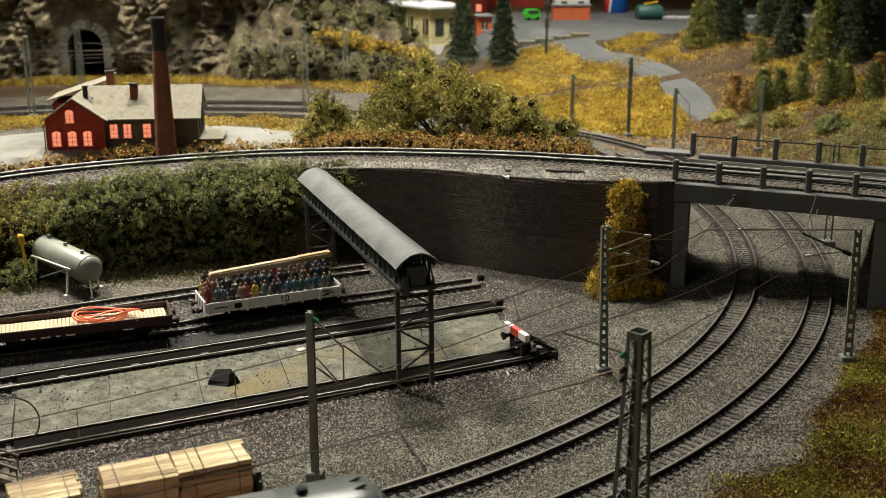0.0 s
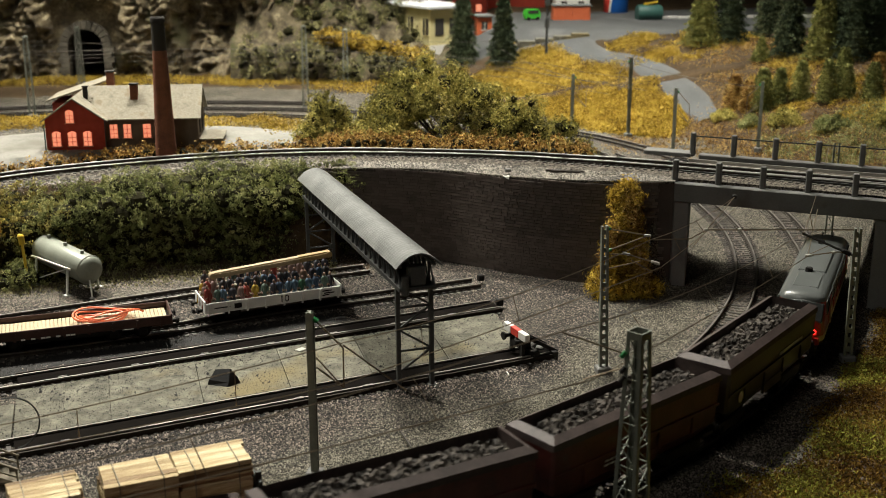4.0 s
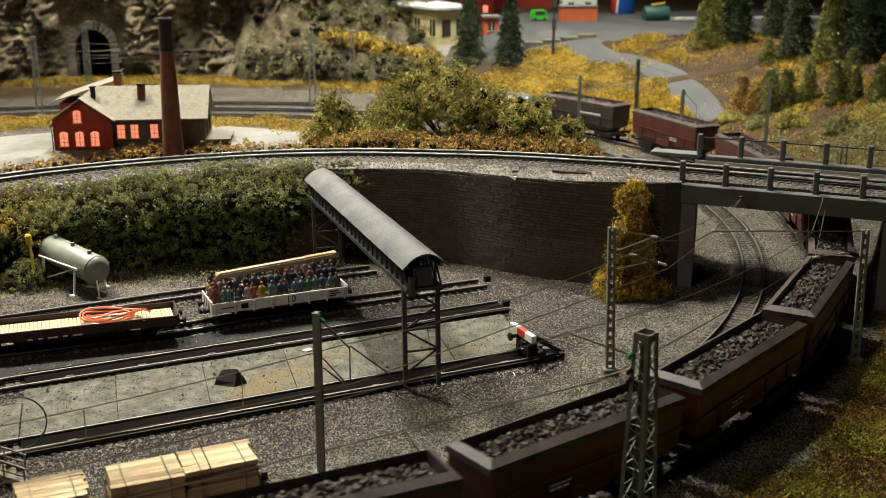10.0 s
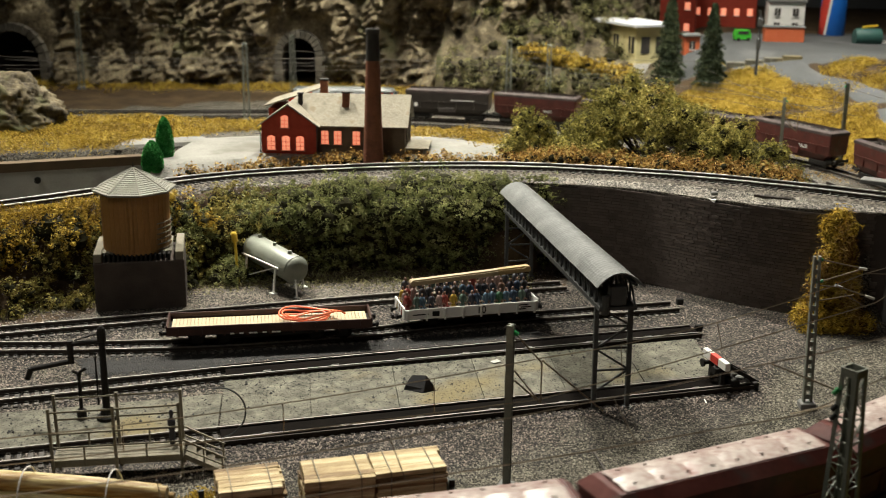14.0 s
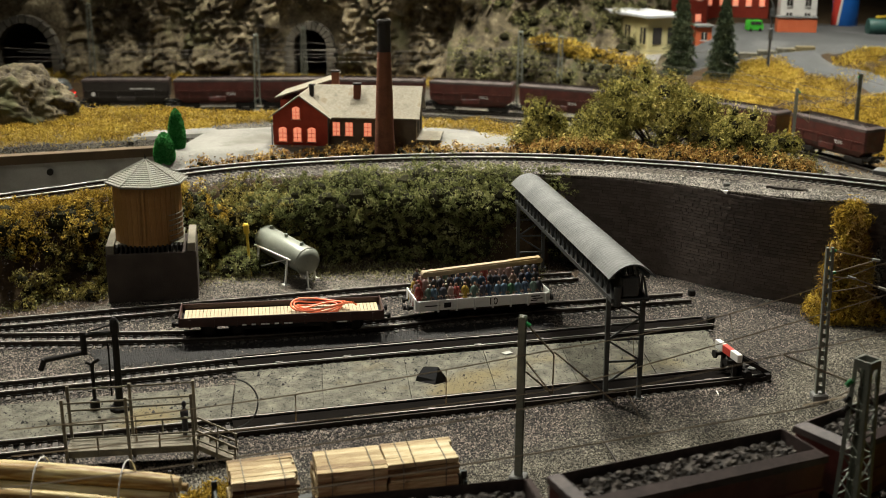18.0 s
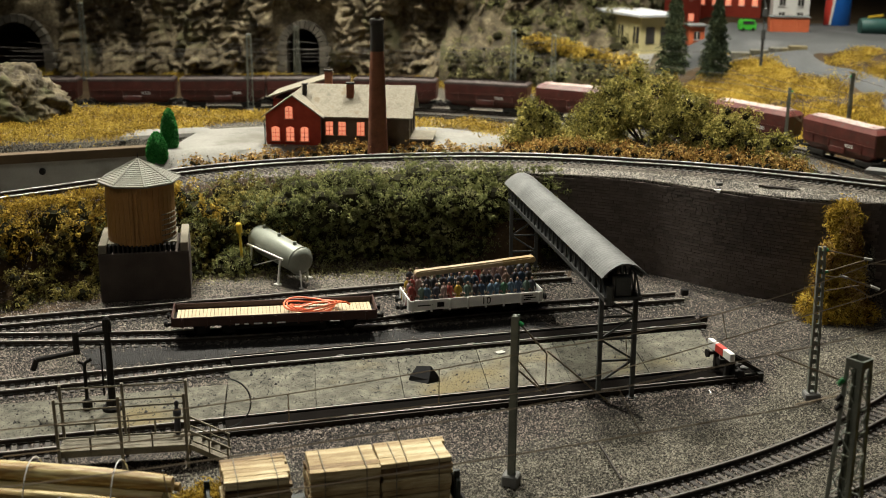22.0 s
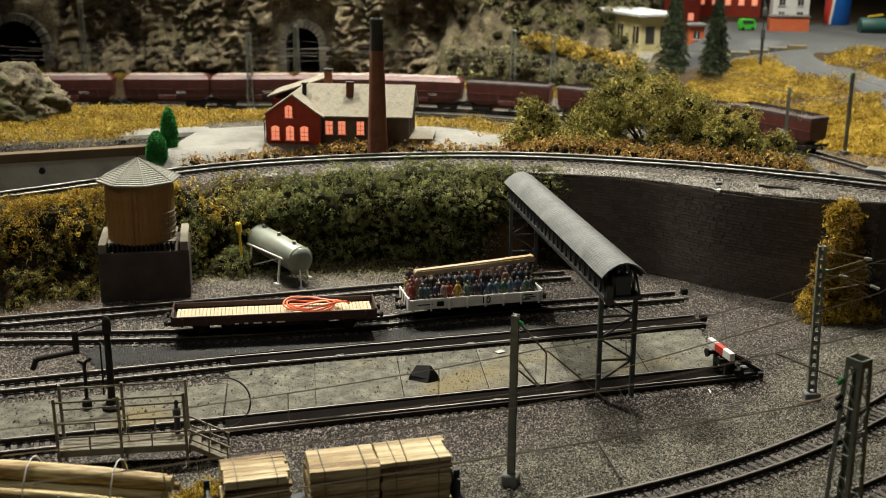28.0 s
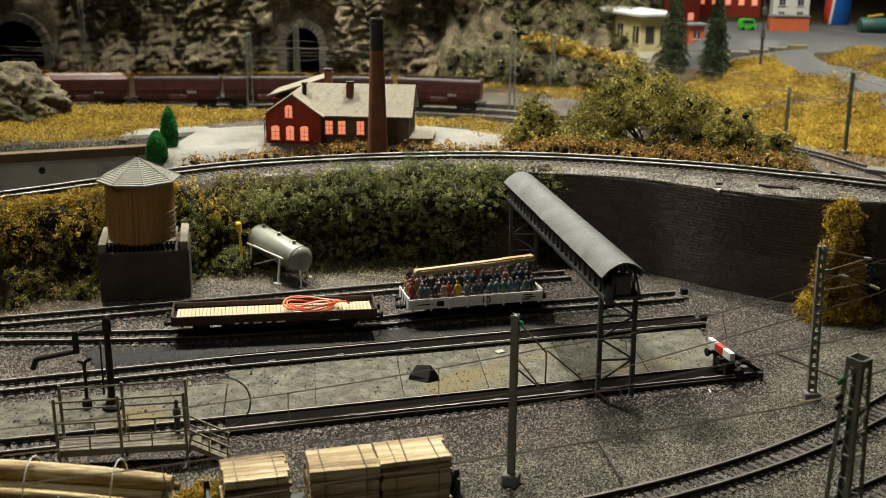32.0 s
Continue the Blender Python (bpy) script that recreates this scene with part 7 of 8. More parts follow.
def fascia():
    """The grey board with a timber cap that closes the lot towards the front."""
    t = thing("wall_fascia", "grey plywood fascia with a brown timber edge behind the embankment", "wall", kind="structure")
    grey = make_mat("grey_fascia_board", [(0.26, 0.255, 0.24), (0.40, 0.395, 0.37)], 20, 0.8, bump=0.2, stain=((0.22, 0.215, 0.20), 18, 0.56))
    timber = make_mat("brown_timber_edge", [(0.06, 0.038, 0.018), (0.11, 0.072, 0.036)], 30, 0.7, bump=0.3)
    p, q = (-0.528, 1.171), (-1.30, 0.7195)
    part("board", MB().beam((p[0], p[1], 0.036), (q[0], q[1], 0.036), 0.008, 0.075), grey, t)
    part("timber_edge", MB().beam((p[0], p[1] - 0.001, 0.0785), (q[0], q[1] - 0.001, 0.0785), 0.014, 0.0095), timber, t)
    for u in (0.02, 0.14, 0.30):
        x, y = p[0] + (q[0] - p[0]) * u, p[1] + (q[1] - p[1]) * u
        part("bolt", MB().rod((x + 0.003, y - 0.006, 0.064), (x + 0.005, y - 0.010, 0.064), 0.0035, 10), BLACK, t)


fascia()


def flock_bush(x, y, z, h, r, seed):
    t = thing("topiary", "bright green flocked cone bush", "bush", x, y, z)
    part("stem", MB().rod((0, 0, -0.004), (0, 0, h * 0.6), 0.0015, 6, 0.0006), BARK, t)
    d = RNG.normal(size=(3600, 3))
    d /= np.linalg.norm(d, axis=1)[:, None]
    pts = np.stack([d[:, 0] * r, d[:, 1] * r, h * 0.52 + d[:, 2] * h * 0.5], 1)
    taper = 1 - 0.35 * np.clip((pts[:, 2] / h - 0.4), 0, 1)
    pts[:, 0] *= taper
    pts[:, 1] *= taper
    part("crown", leaf_mesh("crown", pts, 0.0022, BRIGHT_GREEN), BRIGHT_GREEN, t)
    part("core", MB().lathe([(r * 0.3, 0.002), (r * 0.9, h * 0.25), (r * 0.92, h * 0.55), (r * 0.6, h * 0.85), (0.0005, h * 0.97)], 12), BRIGHT_GREEN, t)


flock_bush(-0.4970, 1.088, 0.072, 0.041, 0.0110, 1)
flock_bush(-0.4985, 1.125, 0.078, 0.053, 0.0092, 2)


DARKROCK = make_mat("mossy_brown_rock", [(0.015, 0.012, 0.007), (0.048, 0.037, 0.020), (0.11, 0.089, 0.050), (0.26, 0.222, 0.142)], 36, 0.9, bump=1.0, fine=260, stain=((0.055, 0.055, 0.018), 22, 0.55))


def boulder():
    t = thing("boulder", "large mossy tan rock outcrop beside the lot", "rock")
    n, m = 150, 90
    vs, fs = [], []
    for j in range(m + 1):
        ph = math.pi * j / m
        for i in range(n):
            a = 2 * math.pi * i / n
            d = Vector((math.cos(a) * math.sin(ph), math.sin(a) * math.sin(ph), math.cos(ph)))
            k = 1 + 0.16 * noise.fractal(d * 2.0, 1.0, 2.1, 4) - 0.16 * abs(noise.noise(d * 4.0)) - 0.10 * abs(noise.noise(Vector((d.x * 8, d.y * 8, d.z * 18)))) - 0.05 * abs(noise.noise(d * 17)) + 0.02 * noise.noise(d * 34)
            vs.append((-0.785 + d.x * 0.098 * k, 1.262 + d.y * 0.070 * k, 0.092 + d.z * 0.066 * k))
    for j in range(m):
        fs += [(j * n + i, j * n + (i + 1) % n, (j + 1) * n + (i + 1) % n, (j + 1) * n + i) for i in range(n)]
    part("rock", raw_mesh("rock", vs, fs, DARKROCK, False), DARKROCK, t)


boulder()


# ---- cliff with tunnel portals ----
def cliff_y(x):
    return interp(x, (-3.0, -1.6, -1.2, -0.9, -0.70, -0.45, -0.2, 0.0), (1.95, 2.20, 2.26, 2.30, 2.33, 2.38, 2.45, 2.6))


PORTALS = ((-0.712, 0.035, 0.098), (-1.305, 0.060, 0.105))


def in_portal(x, z, grow=0.0):
    for cx, hw, top in PORTALS:
        w = hw + grow
        if abs(x - cx) < w and z < top - hw + math.sqrt(max(0.0, w * w - (x - cx) ** 2)):
            return True
    return False


def cliff():
    t = thing("cliff", "rugged tan and grey model rock cliff with tunnel openings", "cliff", kind="structure")
    xs = list(np.arange(-2.9, -1.75, 0.02)) + list(np.arange(-1.75, 0.021, 0.0026))
    zs = list(np.arange(-0.01, 0.205, 0.0026)) + list(np.arange(0.205, 0.41, 0.02))
    nx, nz = len(xs) - 1, len(zs) - 1
    vs, fs = [], []
    for z in zs:
        for x in xs:
            warp = noise.noise(Vector((x * 11, z * 7, 5))) * 0.5
            f = noise.fractal(Vector((x * 6.5 + warp, z * 3.2, 0)), 0.8, 2.1, 3)
            ridge = 1 - abs(noise.noise(Vector((x * 9 + warp, z * 4, 2)))) * 2
            w2 = noise.noise(Vector((x * 30, z * 22, 9)))
            column = abs(noise.noise(Vector((x * 26 + warp * 2 + w2 * 0.5, z * 7, 11))))
            flake = noise.noise(Vector((x * 42 + w2 * 0.9, z * 88 + w2 * 1.6, 8)))
            flake = math.floor(flake * 3.2 + 0.5) / 3.2 * 0.75 + flake * 0.25
            chip = abs(noise.noise(Vector((x * 85 + w2, z * 60, 4))))
            small = noise.noise(Vector((x * 170, z * 150, 3)))
            y = cliff_y(x) + 0.045 * f - 0.060 * ridge + 0.085 * column - 0.019 * flake + 0.024 * chip + 0.005 * small + z * 0.10
            for cx, hw, top in PORTALS:
                k = smooth(hw + 0.05, hw + 0.016, abs(x - cx)) * smooth(top + 0.07, top + 0.03, z)
                y = y * (1 - k) + (cliff_y(cx) + 0.004) * k
            vs.append((x, y, z))
    for j in range(nz):
        for i in range(nx):
            q = (j * (nx + 1) + i, j * (nx + 1) + i + 1, (j + 1) * (nx + 1) + i + 1, (j + 1) * (nx + 1) + i)
            c = [sum(vs[k][a] for k in q) / 4 for a in range(3)]
            if not in_portal(c[0], c[2], 0.004):
                fs.append(q)
    part("rock_face", raw_mesh("rock_face", vs, fs, ROCK, False), ROCK, t)
    for cx, hw, top in PORTALS:
        y = cliff_y(cx)
        n = 13
        for i in range(n):
            a0, a1 = math.pi * i / n + 0.02, math.pi * (i + 1) / n - 0.02
            zc = top - hw
            poly = [(cx + r * math.cos(a), zc + r * math.sin(a)) for r, a in ((hw, a0), (hw + 0.016, a0), (hw + 0.016, a1), (hw, a1))]
            part("arch_stone", MB().prism(poly, "y", y - 0.012, y + 0.01), PORTAL, t, "grey arch stone")
        for s in (-1, 1):
            k, zz = 0, 0.0
            while zz < top - hw - 0.001:
                h = min(0.0105, top - hw - zz)
                w = 0.016 + (0.005 if k % 2 else 0)
                part("pier_stone", MB().box((cx + s * (hw + w / 2), y - 0.001, zz + h / 2), (w, 0.022, h - 0.0006), ch=0.0006), PORTAL, t, "grey portal stone")
                zz += h
                k += 1
        line = [(cx, y + 0.005, 0), (cx, y + 0.35, 0)]
        prof = [(-hw - 0.003, 0.0)] + [(-(hw + 0.003) * math.cos(a), top - hw + (hw + 0.003) * math.sin(a)) for a in np.linspace(0, math.pi, 13)] + [(hw + 0.003, 0.0)]
        # Lining and end sheet are coloured near black as the tunnel's shade.
        part("tunnel_lining", MB().strip(line, prof), SOOT, t, "tunnel lining coloured dark for the unlit inside")
        part("tunnel_end", MB().box((cx, y + 0.35, top / 2), (hw * 2.2, 0.004, top * 1.1)), VOID, t)


cliff()


def hill():
    """Overgrown slope at the end of the cliff, below the yellow house."""
    rnd = random.Random(31)
    green, gold = [], []
    for _ in range(150):
        x, y = rnd.uniform(-0.34, -0.03), rnd.uniform(2.34, 2.72)
        top = interp(x, (-0.34, -0.2, -0.03), (0.20, 0.17, 0.10)) * smooth(2.28, 2.6, y + rnd.uniform(-.03, .03)) + 0.05
        r = rnd.uniform(0.016, 0.032)
        green.append((x, y, top, r, r, r * 0.75))
    for _ in range(110):
        u = rnd.random()
        r = rnd.uniform(0.008, 0.019)
        green.append((-0.40 + 0.36 * u, 2.275 - 0.045 * u + rnd.uniform(-0.01, 0.05), rnd.uniform(0.01, 0.078 - 0.035 * u), r, r, r * 0.8))
    for _ in range(60):
        u = rnd.random()
        gold.append((-0.235 + 0.21 * u, 2.315 - 0.05 * u + rnd.uniform(-.02, .02), 0.086 - 0.040 * u + rnd.uniform(-.006, .004), 0.014, 0.013, 0.008))
    foliage("hillside_scrub", "grey-green lichen scrub on the hillside", "scrub", green, 52000, 0.0050, LEAF_GREY, kind="stuff", shell=0.4, core=0.5)
    foliage("hillside_turf", "golden yellow turf along the hillside edge", "turf", gold, 9000, 0.006, GRASS_GOLD, kind="stuff")
    n, m = 150, 70
    vs, fs = [], []
    for j in range(m + 1):
        v = j / m
        for i in range(n + 1):
            u = i / n
            x, y = -0.42 + 0.46 * u, 2.27 - 0.05 * u + 0.5 * v
            z = (0.080 - 0.045 * u) * smooth(0.0, 0.10, v) + smooth(0.1, 0.6, v) * interp(u, (0, 0.6, 1), (0.16, 0.12, 0.02))
            z += 0.016 * noise.fractal(Vector((x * 22, y * 22, 1)), 0.8, 2, 5) - 0.022 * abs(noise.noise(Vector((x * 34, y * 20, 6)))) + 0.004
            vs.append((x, y - 0.02 * noise.noise(Vector((x * 20, z * 20, 3))), z))
    for j in range(m):
        fs += [(j * (n + 1) + i, j * (n + 1) + i + 1, (j + 1) * (n + 1) + i + 1, (j + 1) * (n + 1) + i) for i in range(n)]
    ob = new("hillside", raw_mesh("hillside", vs, fs, DARKROCK, False))
    tagged(ob, "rocky brown hillside at the end of the cliff", "hillside", kind="structure")


hill()


# ---- trees ----
def fir(x, y, h, r, mat, label, n=2600, seed=0, tiers=11, leaf=0.0062, full=0.8):
    z = gz(x, y)
    t = thing("fir_tree", label, "tree", x, y, z, seed * 37 % 360)
    part("trunk", MB().rod((0, 0, -0.004), (0, 0, h * 0.95), r * 0.10, 7, r * 0.02), BARK, t)
    prof = [(r * 0.18, h * 0.04)]
    for k in range(tiers):
        v = k / tiers
        prof += [(r * 0.70 * (1 - v) ** full, h * (0.06 + 0.92 * v)), (r * 0.50 * (1 - v) ** full, h * (0.06 + 0.92 * (v + 0.75 / tiers)))]
    part("inner_needles", MB().lathe(prof + [(0.0003, h * 0.98)], 9), mat, t, "dense inner needles")
    n = int(n * 1.9)
    u = RNG.random(n) ** 1.2
    tier = np.floor(u * tiers) / tiers
    frac = u * tiers - np.floor(u * tiers)
    a = RNG.uniform(0, 6.283, n)
    lobes = 1 + 0.12 * np.sin(a * 5 + tier * 40) + 0.10 * np.sin(a * 9 + tier * 17)
    rad = r * (1 - tier) ** full * lobes * (0.62 + 0.38 * np.sqrt(RNG.random(n))) * (1.05 - 0.42 * frac) + r * 0.03
    zz = h * (0.06 + 0.93 * (tier + frac * 0.9 / tiers)) - rad * 0.20 + RNG.normal(size=n) * h * 0.008
    pts = np.stack([rad * np.cos(a), rad * np.sin(a), np.clip(zz, 0.001, h * 1.01)], 1)
    ups = np.stack([np.cos(a), np.sin(a), np.full(n, 0.15)], 1)
    part("crown", leaf_mesh("crown", pts, leaf * 0.8, mat, 0.55, ups, slim=(0.2, 0.4)), mat, t)


DARKFIR = "tall dark green model fir tree with dense needles"
for i, (x, y, h, r) in enumerate(((0.038, 2.235, 0.175, 0.036), (0.112, 2.165, 0.150, 0.032), (0.462, 2.080, 0.130, 0.038), (0.512, 2.085, 0.150, 0.036), (0.600, 2.150, 0.160, 0.034),
                                  (0.575, 1.930, 0.150, 0.034), (0.612, 1.880, 0.155, 0.032), (0.652, 1.850, 0.165, 0.036), (0.700, 1.880, 0.170, 0.036), (0.66, 1.97, 0.17, 0.036),
                                  (0.74, 1.95, 0.17, 0.038), (0.72, 2.08, 0.17, 0.04), (0.80, 2.05, 0.18, 0.04), (0.86, 1.9, 0.18, 0.04), (0.53, 1.935, 0.040, 0.018))):
    fir(x, y, h, r * 0.94, FIR if i % 4 != 2 else FIR_OLIVE, DARKFIR if i % 4 != 2 else "olive green model fir tree with dense needles", 3400 if h > 0.1 else 900, i)
for i, (x, y, h, c) in enumerate(((0.452, 1.782, 0.050, 2), (0.466, 1.752, 0.046, 2), (0.482, 1.735, 0.054, 0), (0.508, 1.737, 0.058, 1), (0.538, 1.733, 0.062, 0), (0.566, 1.698, 0.064, 1), (0.592, 1.695, 0.050, 0),
                                  (0.618, 1.656, 0.056, 1), (0.606, 1.75, 0.056, 0), (0.64, 1.70, 0.052, 2), (0.66, 1.64, 0.060, 0), (0.69, 1.69, 0.06, 1), (0.50, 1.80, 0.04, 1))):
    fir(x, y, h, 0.0175, (FIR_OLIVE, FIR_OLIVE, LEAF_RUST)[c], ("small dark green conifer with dense crown", "small olive green conifer with dense crown", "small rust-brown conifer with dense crown")[c], 1700, i + 40, 9, 0.0042, 0.42)
for i, (x, y, w, h) in enumerate(((0.428, 1.742, 0.035, 0.014), (0.455, 1.690, 0.030, 0.016), (0.50, 1.665, 0.05, 0.022), (0.55, 1.60, 0.06, 0.018), (0.62, 1.56, 0.06, 0.02), (0.70, 1.58, 0.07, 0.025))):
    big_bush(x, y, gz(x, y), w, w * 0.7, h, 1800, LEAF_DARK if i % 2 else LEAF_OLIVE, 50 + i, "low green shrub on the slope")


# ---- town in the distance ----
CREAM = make_mat("pale_yellow_plaster", [(0.55, 0.49, 0.24), (0.66, 0.60, 0.33)], 40, 0.8, bump=0.1)
DARKPANE = make_mat("dark_window_pane", [(0.03, 0.028, 0.025), (0.06, 0.055, 0.05)], 40, 0.2, bump=0)
PALEROOF = make_mat("white_flat_roof", [(0.50, 0.52, 0.54), (0.64, 0.66, 0.68)], 30, 0.7, bump=0.1)
BLUE = make_mat("blue_print", [(0.01, 0.10, 0.42), (0.015, 0.14, 0.52)], 30, 0.35, bump=0)
GREENP = make_mat("bright_green_paint", [(0.05, 0.42, 0.03), (0.07, 0.52, 0.05)], 40, 0.4, bump=0)
ORANGEB = make_mat("orange_red_box_paint", [(0.50, 0.11, 0.04), (0.60, 0.15, 0.06)], 40, 0.6, bump=0)
TEAL = make_mat("dark_teal_paint", [(0.02, 0.07, 0.06), (0.04, 0.11, 0.095)], 40, 0.5, bump=0)


def yellow_house():
    t = thing("yellow_house", "pale yellow plaster house with white flat roof and dark windows", "house", -0.026, 2.350, 0.042, 122)
    L, D, H = 0.175, 0.078, 0.092
    part("wall", MB().box((L / 2, -D / 2, H / 2 - 0.01), (L, D, H + 0.02), ch=0.0008), CREAM, t)
    part("plinth", MB().box((L / 2, -D / 2, 0.006), (L + 0.002, D + 0.002, 0.028)), WHITE, t, "white base storey")
    part("roof", MB().box((L / 2, -D / 2, H + 0.003), (L + 0.024, D + 0.024, 0.006), ch=0.0008), PALEROOF, t)
    for x in (0.016, 0.076, 0.130):
        w = part("window", MB().box((x, 0.0004, 0.056), (0.020, 0.0016, 0.033)), DARKPANE, t, "dark window pane")
        part("mullion", MB().box((x, 0.001, 0.056), (0.0014, 0.002, 0.033)), CREAM, w)
        for z in (0.0385, 0.0735):
            part("window_sill", MB().box((x, 0.001, z), (0.023, 0.003, 0.0018)), CREAM, w)
    for y in (-0.022, -0.056):
        part("window", MB().box((-0.0004, y, 0.056), (0.0016, 0.02, 0.033)), DARKPANE, t, "dark window pane")


yellow_house()


def box_house(name, label, x, y, w, d, h, rz, mat, roof, lit=0):
    z = gz(x, y)
    t = thing(name, label, "house", x, y, z, rz)
    part("wall", MB().box((0, 0, h / 2 - 0.003), (w, d, h + 0.006), ch=0.0008), mat, t)
    part("roof", MB().box((0, 0, h + 0.002), (w + 0.008, d + 0.008, 0.004), ch=0.0006), roof, t)
    n = max(1, int(w / 0.028))
    for i in range(n):
        xx = -w / 2 + w * (i + 0.5) / n
        for zz in ((h * 0.32, h * 0.72) if h > 0.06 else (h * 0.5,)):
            wi = part("window", MB().box((xx, -d / 2 - 0.0004, zz), (0.012, 0.0014, 0.016)), GLOW if lit and (i * 3 + int(zz * 900)) % 3 else DARKPANE, t, "window pane")
            part("window_frame", MB().box((xx, -d / 2 - 0.001, zz), (0.001, 0.001, 0.016)).box((xx, -d / 2 - 0.001, zz - 0.009), (0.015, 0.002, 0.001)), WHITE, wi)


box_house("brick_building", "red brick town building with lit windows", 0.158, 2.88, 0.18, 0.10, 0.11, -4, BRICKRED, SOOT, 1)
box_house("outbuilding", "small red shed with grey roof behind the firs", 0.082, 2.40, 0.030, 0.04, 0.034, 8, ORANGEB, PIER)
box_house("white_building", "white town house with red ground floor", 0.285, 2.62, 0.075, 0.07, 0.075, 0, WHITE, PIER)
box_house("red_building", "red town building behind the road", 0.05, 2.80, 0.11, 0.08, 0.12, -4, BRICKRED, SOOT, 1)


def container():
    t = thing("container", "orange-red metal container with pale lid", "container", 0.268, 2.462, gz(0.268, 2.462), 4)
    part("body", MB().box((0, 0, 0.015), (0.078, 0.03, 0.034), ch=0.001), ORANGEB, t)
    part("lid", MB().box((0, 0, 0.0335), (0.081, 0.033, 0.003), ch=0.0006), PIER, t)
    for i in range(5):
        part("rib", MB().box((-0.032 + i * 0.016, -0.0155, 0.015), (0.0018, 0.0016, 0.030)), ORANGEB, t)


container()


def van():
    t = thing("van", "small bright green toy van parked by the road", "van", 0.186, 2.455, gz(0.186, 2.455) + 0.004, 15)
    part("body", MB().prism([(-0.016, 0.003), (0.016, 0.003), (0.0165, 0.012), (0.012, 0.022), (-0.014, 0.022), (-0.0165, 0.012)], "y", -0.009, 0.009), GREENP, t)
    part("windscreen", MB().box((0.0145, 0, 0.0165), (0.002, 0.014, 0.006)).box((0, -0.0092, 0.0165), (0.022, 0.001, 0.006)), DARKPANE, t)
    for x in (-0.010, 0.010):
        for s in (-1, 1):
            part("wheel", MB().rod((x, s * 0.007, 0.003), (x, s * 0.0095, 0.003), 0.0036, 10), BLACK, t)


van()


def drinks_can():
    t = thing("drinks_can", "blue and red drinks can standing on the town square", "can", 0.388, 2.640, gz(0.388, 2.64) - 0.002, -25)
    r, h = 0.027, 0.105
    part("can_body", MB().lathe([(r * 0.86, 0), (r, 0.006), (r, h - 0.008), (r * 0.84, h)], 28), BLUE, t, smoothed=True)
    for name, mat, a0, a1 in (("red_panel", RED, -2.75, -1.9), ("white_stripe", WHITE, -1.9, -1.72)):
        vs, fs = [], []
        for j in range(9):
            z = 0.007 + (h - 0.016) * j / 8
            for i in range(7):
                a = a0 + (a1 - a0) * i / 6 + j * 0.05
                vs.append(((r + 0.0004) * math.cos(a), (r + 0.0004) * math.sin(a), z))
        fs = [(j * 7 + i, j * 7 + i + 1, (j + 1) * 7 + i + 1, (j + 1) * 7 + i) for j in range(8) for i in range(6)]
        part(name, MB().add(vs, fs), mat, t)


drinks_can()


def scrap_tank():
    t = thing("barrel", "dark teal barrel lying beside a yellow bar", "barrel", 0.432, 2.462, gz(0.432, 2.462), 8)
    part("drum", MB().lathe([(0.0, 0), (0.016, 0.001), (0.0175, 0.004), (0.0175, 0.050), (0.016, 0.053), (0.0, 0.054)], 18, m=Matrix.Translation((-0.027, 0, 0.0165)) @ Matrix.Rotation(radians(90), 4, "Y")), TEAL, t, smoothed=True)
    part("bar", MB().beam((-0.012, -0.002, 0.036), (0.018, 0.0, 0.040), 0.005, 0.004), YELLOW, t, "yellow bar")
    part("stand", MB().box((0, 0, 0.002), (0.040, 0.02, 0.008)), TEAL, t)


scrap_tank()


def signal_pole():
    t = thing("light_pole", "dark metal signal pole beside the road", "pole", 0.192, 2.160, gz(0.192, 2.16), 0)
    part("post", MB().rod((0, 0, -0.004), (0, 0, 0.112), 0.0028, 8, 0.0020), IRON, t)
    part("lamp_head", MB().box((0.0, -0.001, 0.098), (0.009, 0.006, 0.016), ch=0.001).rod((0, 0, 0.112), (-0.004, 0, 0.121), 0.0014, 6), IRON, t)
    part("box", MB().box((0, -0.002, 0.060), (0.0075, 0.006, 0.020), ch=0.001), IRON, t)


signal_pole()


def low_wall():
    t = thing("stone_kerb", "low pale kerb wall along the town road", "kerb", 0, 0, 0)
    for i in range(18):
        x = 0.44 + i * 0.022
        y = 2.475 + 0.12 * (x - 0.44)
        part("kerb_stone", MB().box((x, y, gz(x, y) + 0.004), (0.020, 0.008, 0.010), 0.12, 0.0008), WHITE, t)
    k = thing("platform_edge", "pale concrete platform edge by the road", "platform", 0, 0, 0)
    for i in range(5):
        part("edge_slab", MB().box((0.125 + i * 0.034, 2.215 + i * 0.002, gz(0.125 + i * 0.034, 2.215) + 0.004), (0.033, 0.02, 0.012), 0.05, 0.0008), CONCRETE, k)


low_wall()

# ---- far masts and wires ----
for x, y, h, rz in ((-1.130, 2.185, 0.150, 10), (-0.690, 1.925, 0.125, 10), (-0.700, 2.235, 0.110, 170), (-0.238, 1.995, 0.135, 0), (-0.188, 2.235, 0.105, 180), (0.092, 2.235, 0.085, 0)):
    lattice_mast(x, y, dip(x, y), h - dip(x, y), 0.010, 0.0065, rz, 4, bays=8, label="grey lattice catenary mast by the far tracks")
for x, y, h, rz in ((0.184, 1.632, 0.105, -10), (0.276, 1.700, 0.118, 200), (0.316, 1.560, 0.095, -20), (0.436, 1.572, 0.098, 160)):
    h_mast(x, y, gz(x, y), h, rz, far=True)


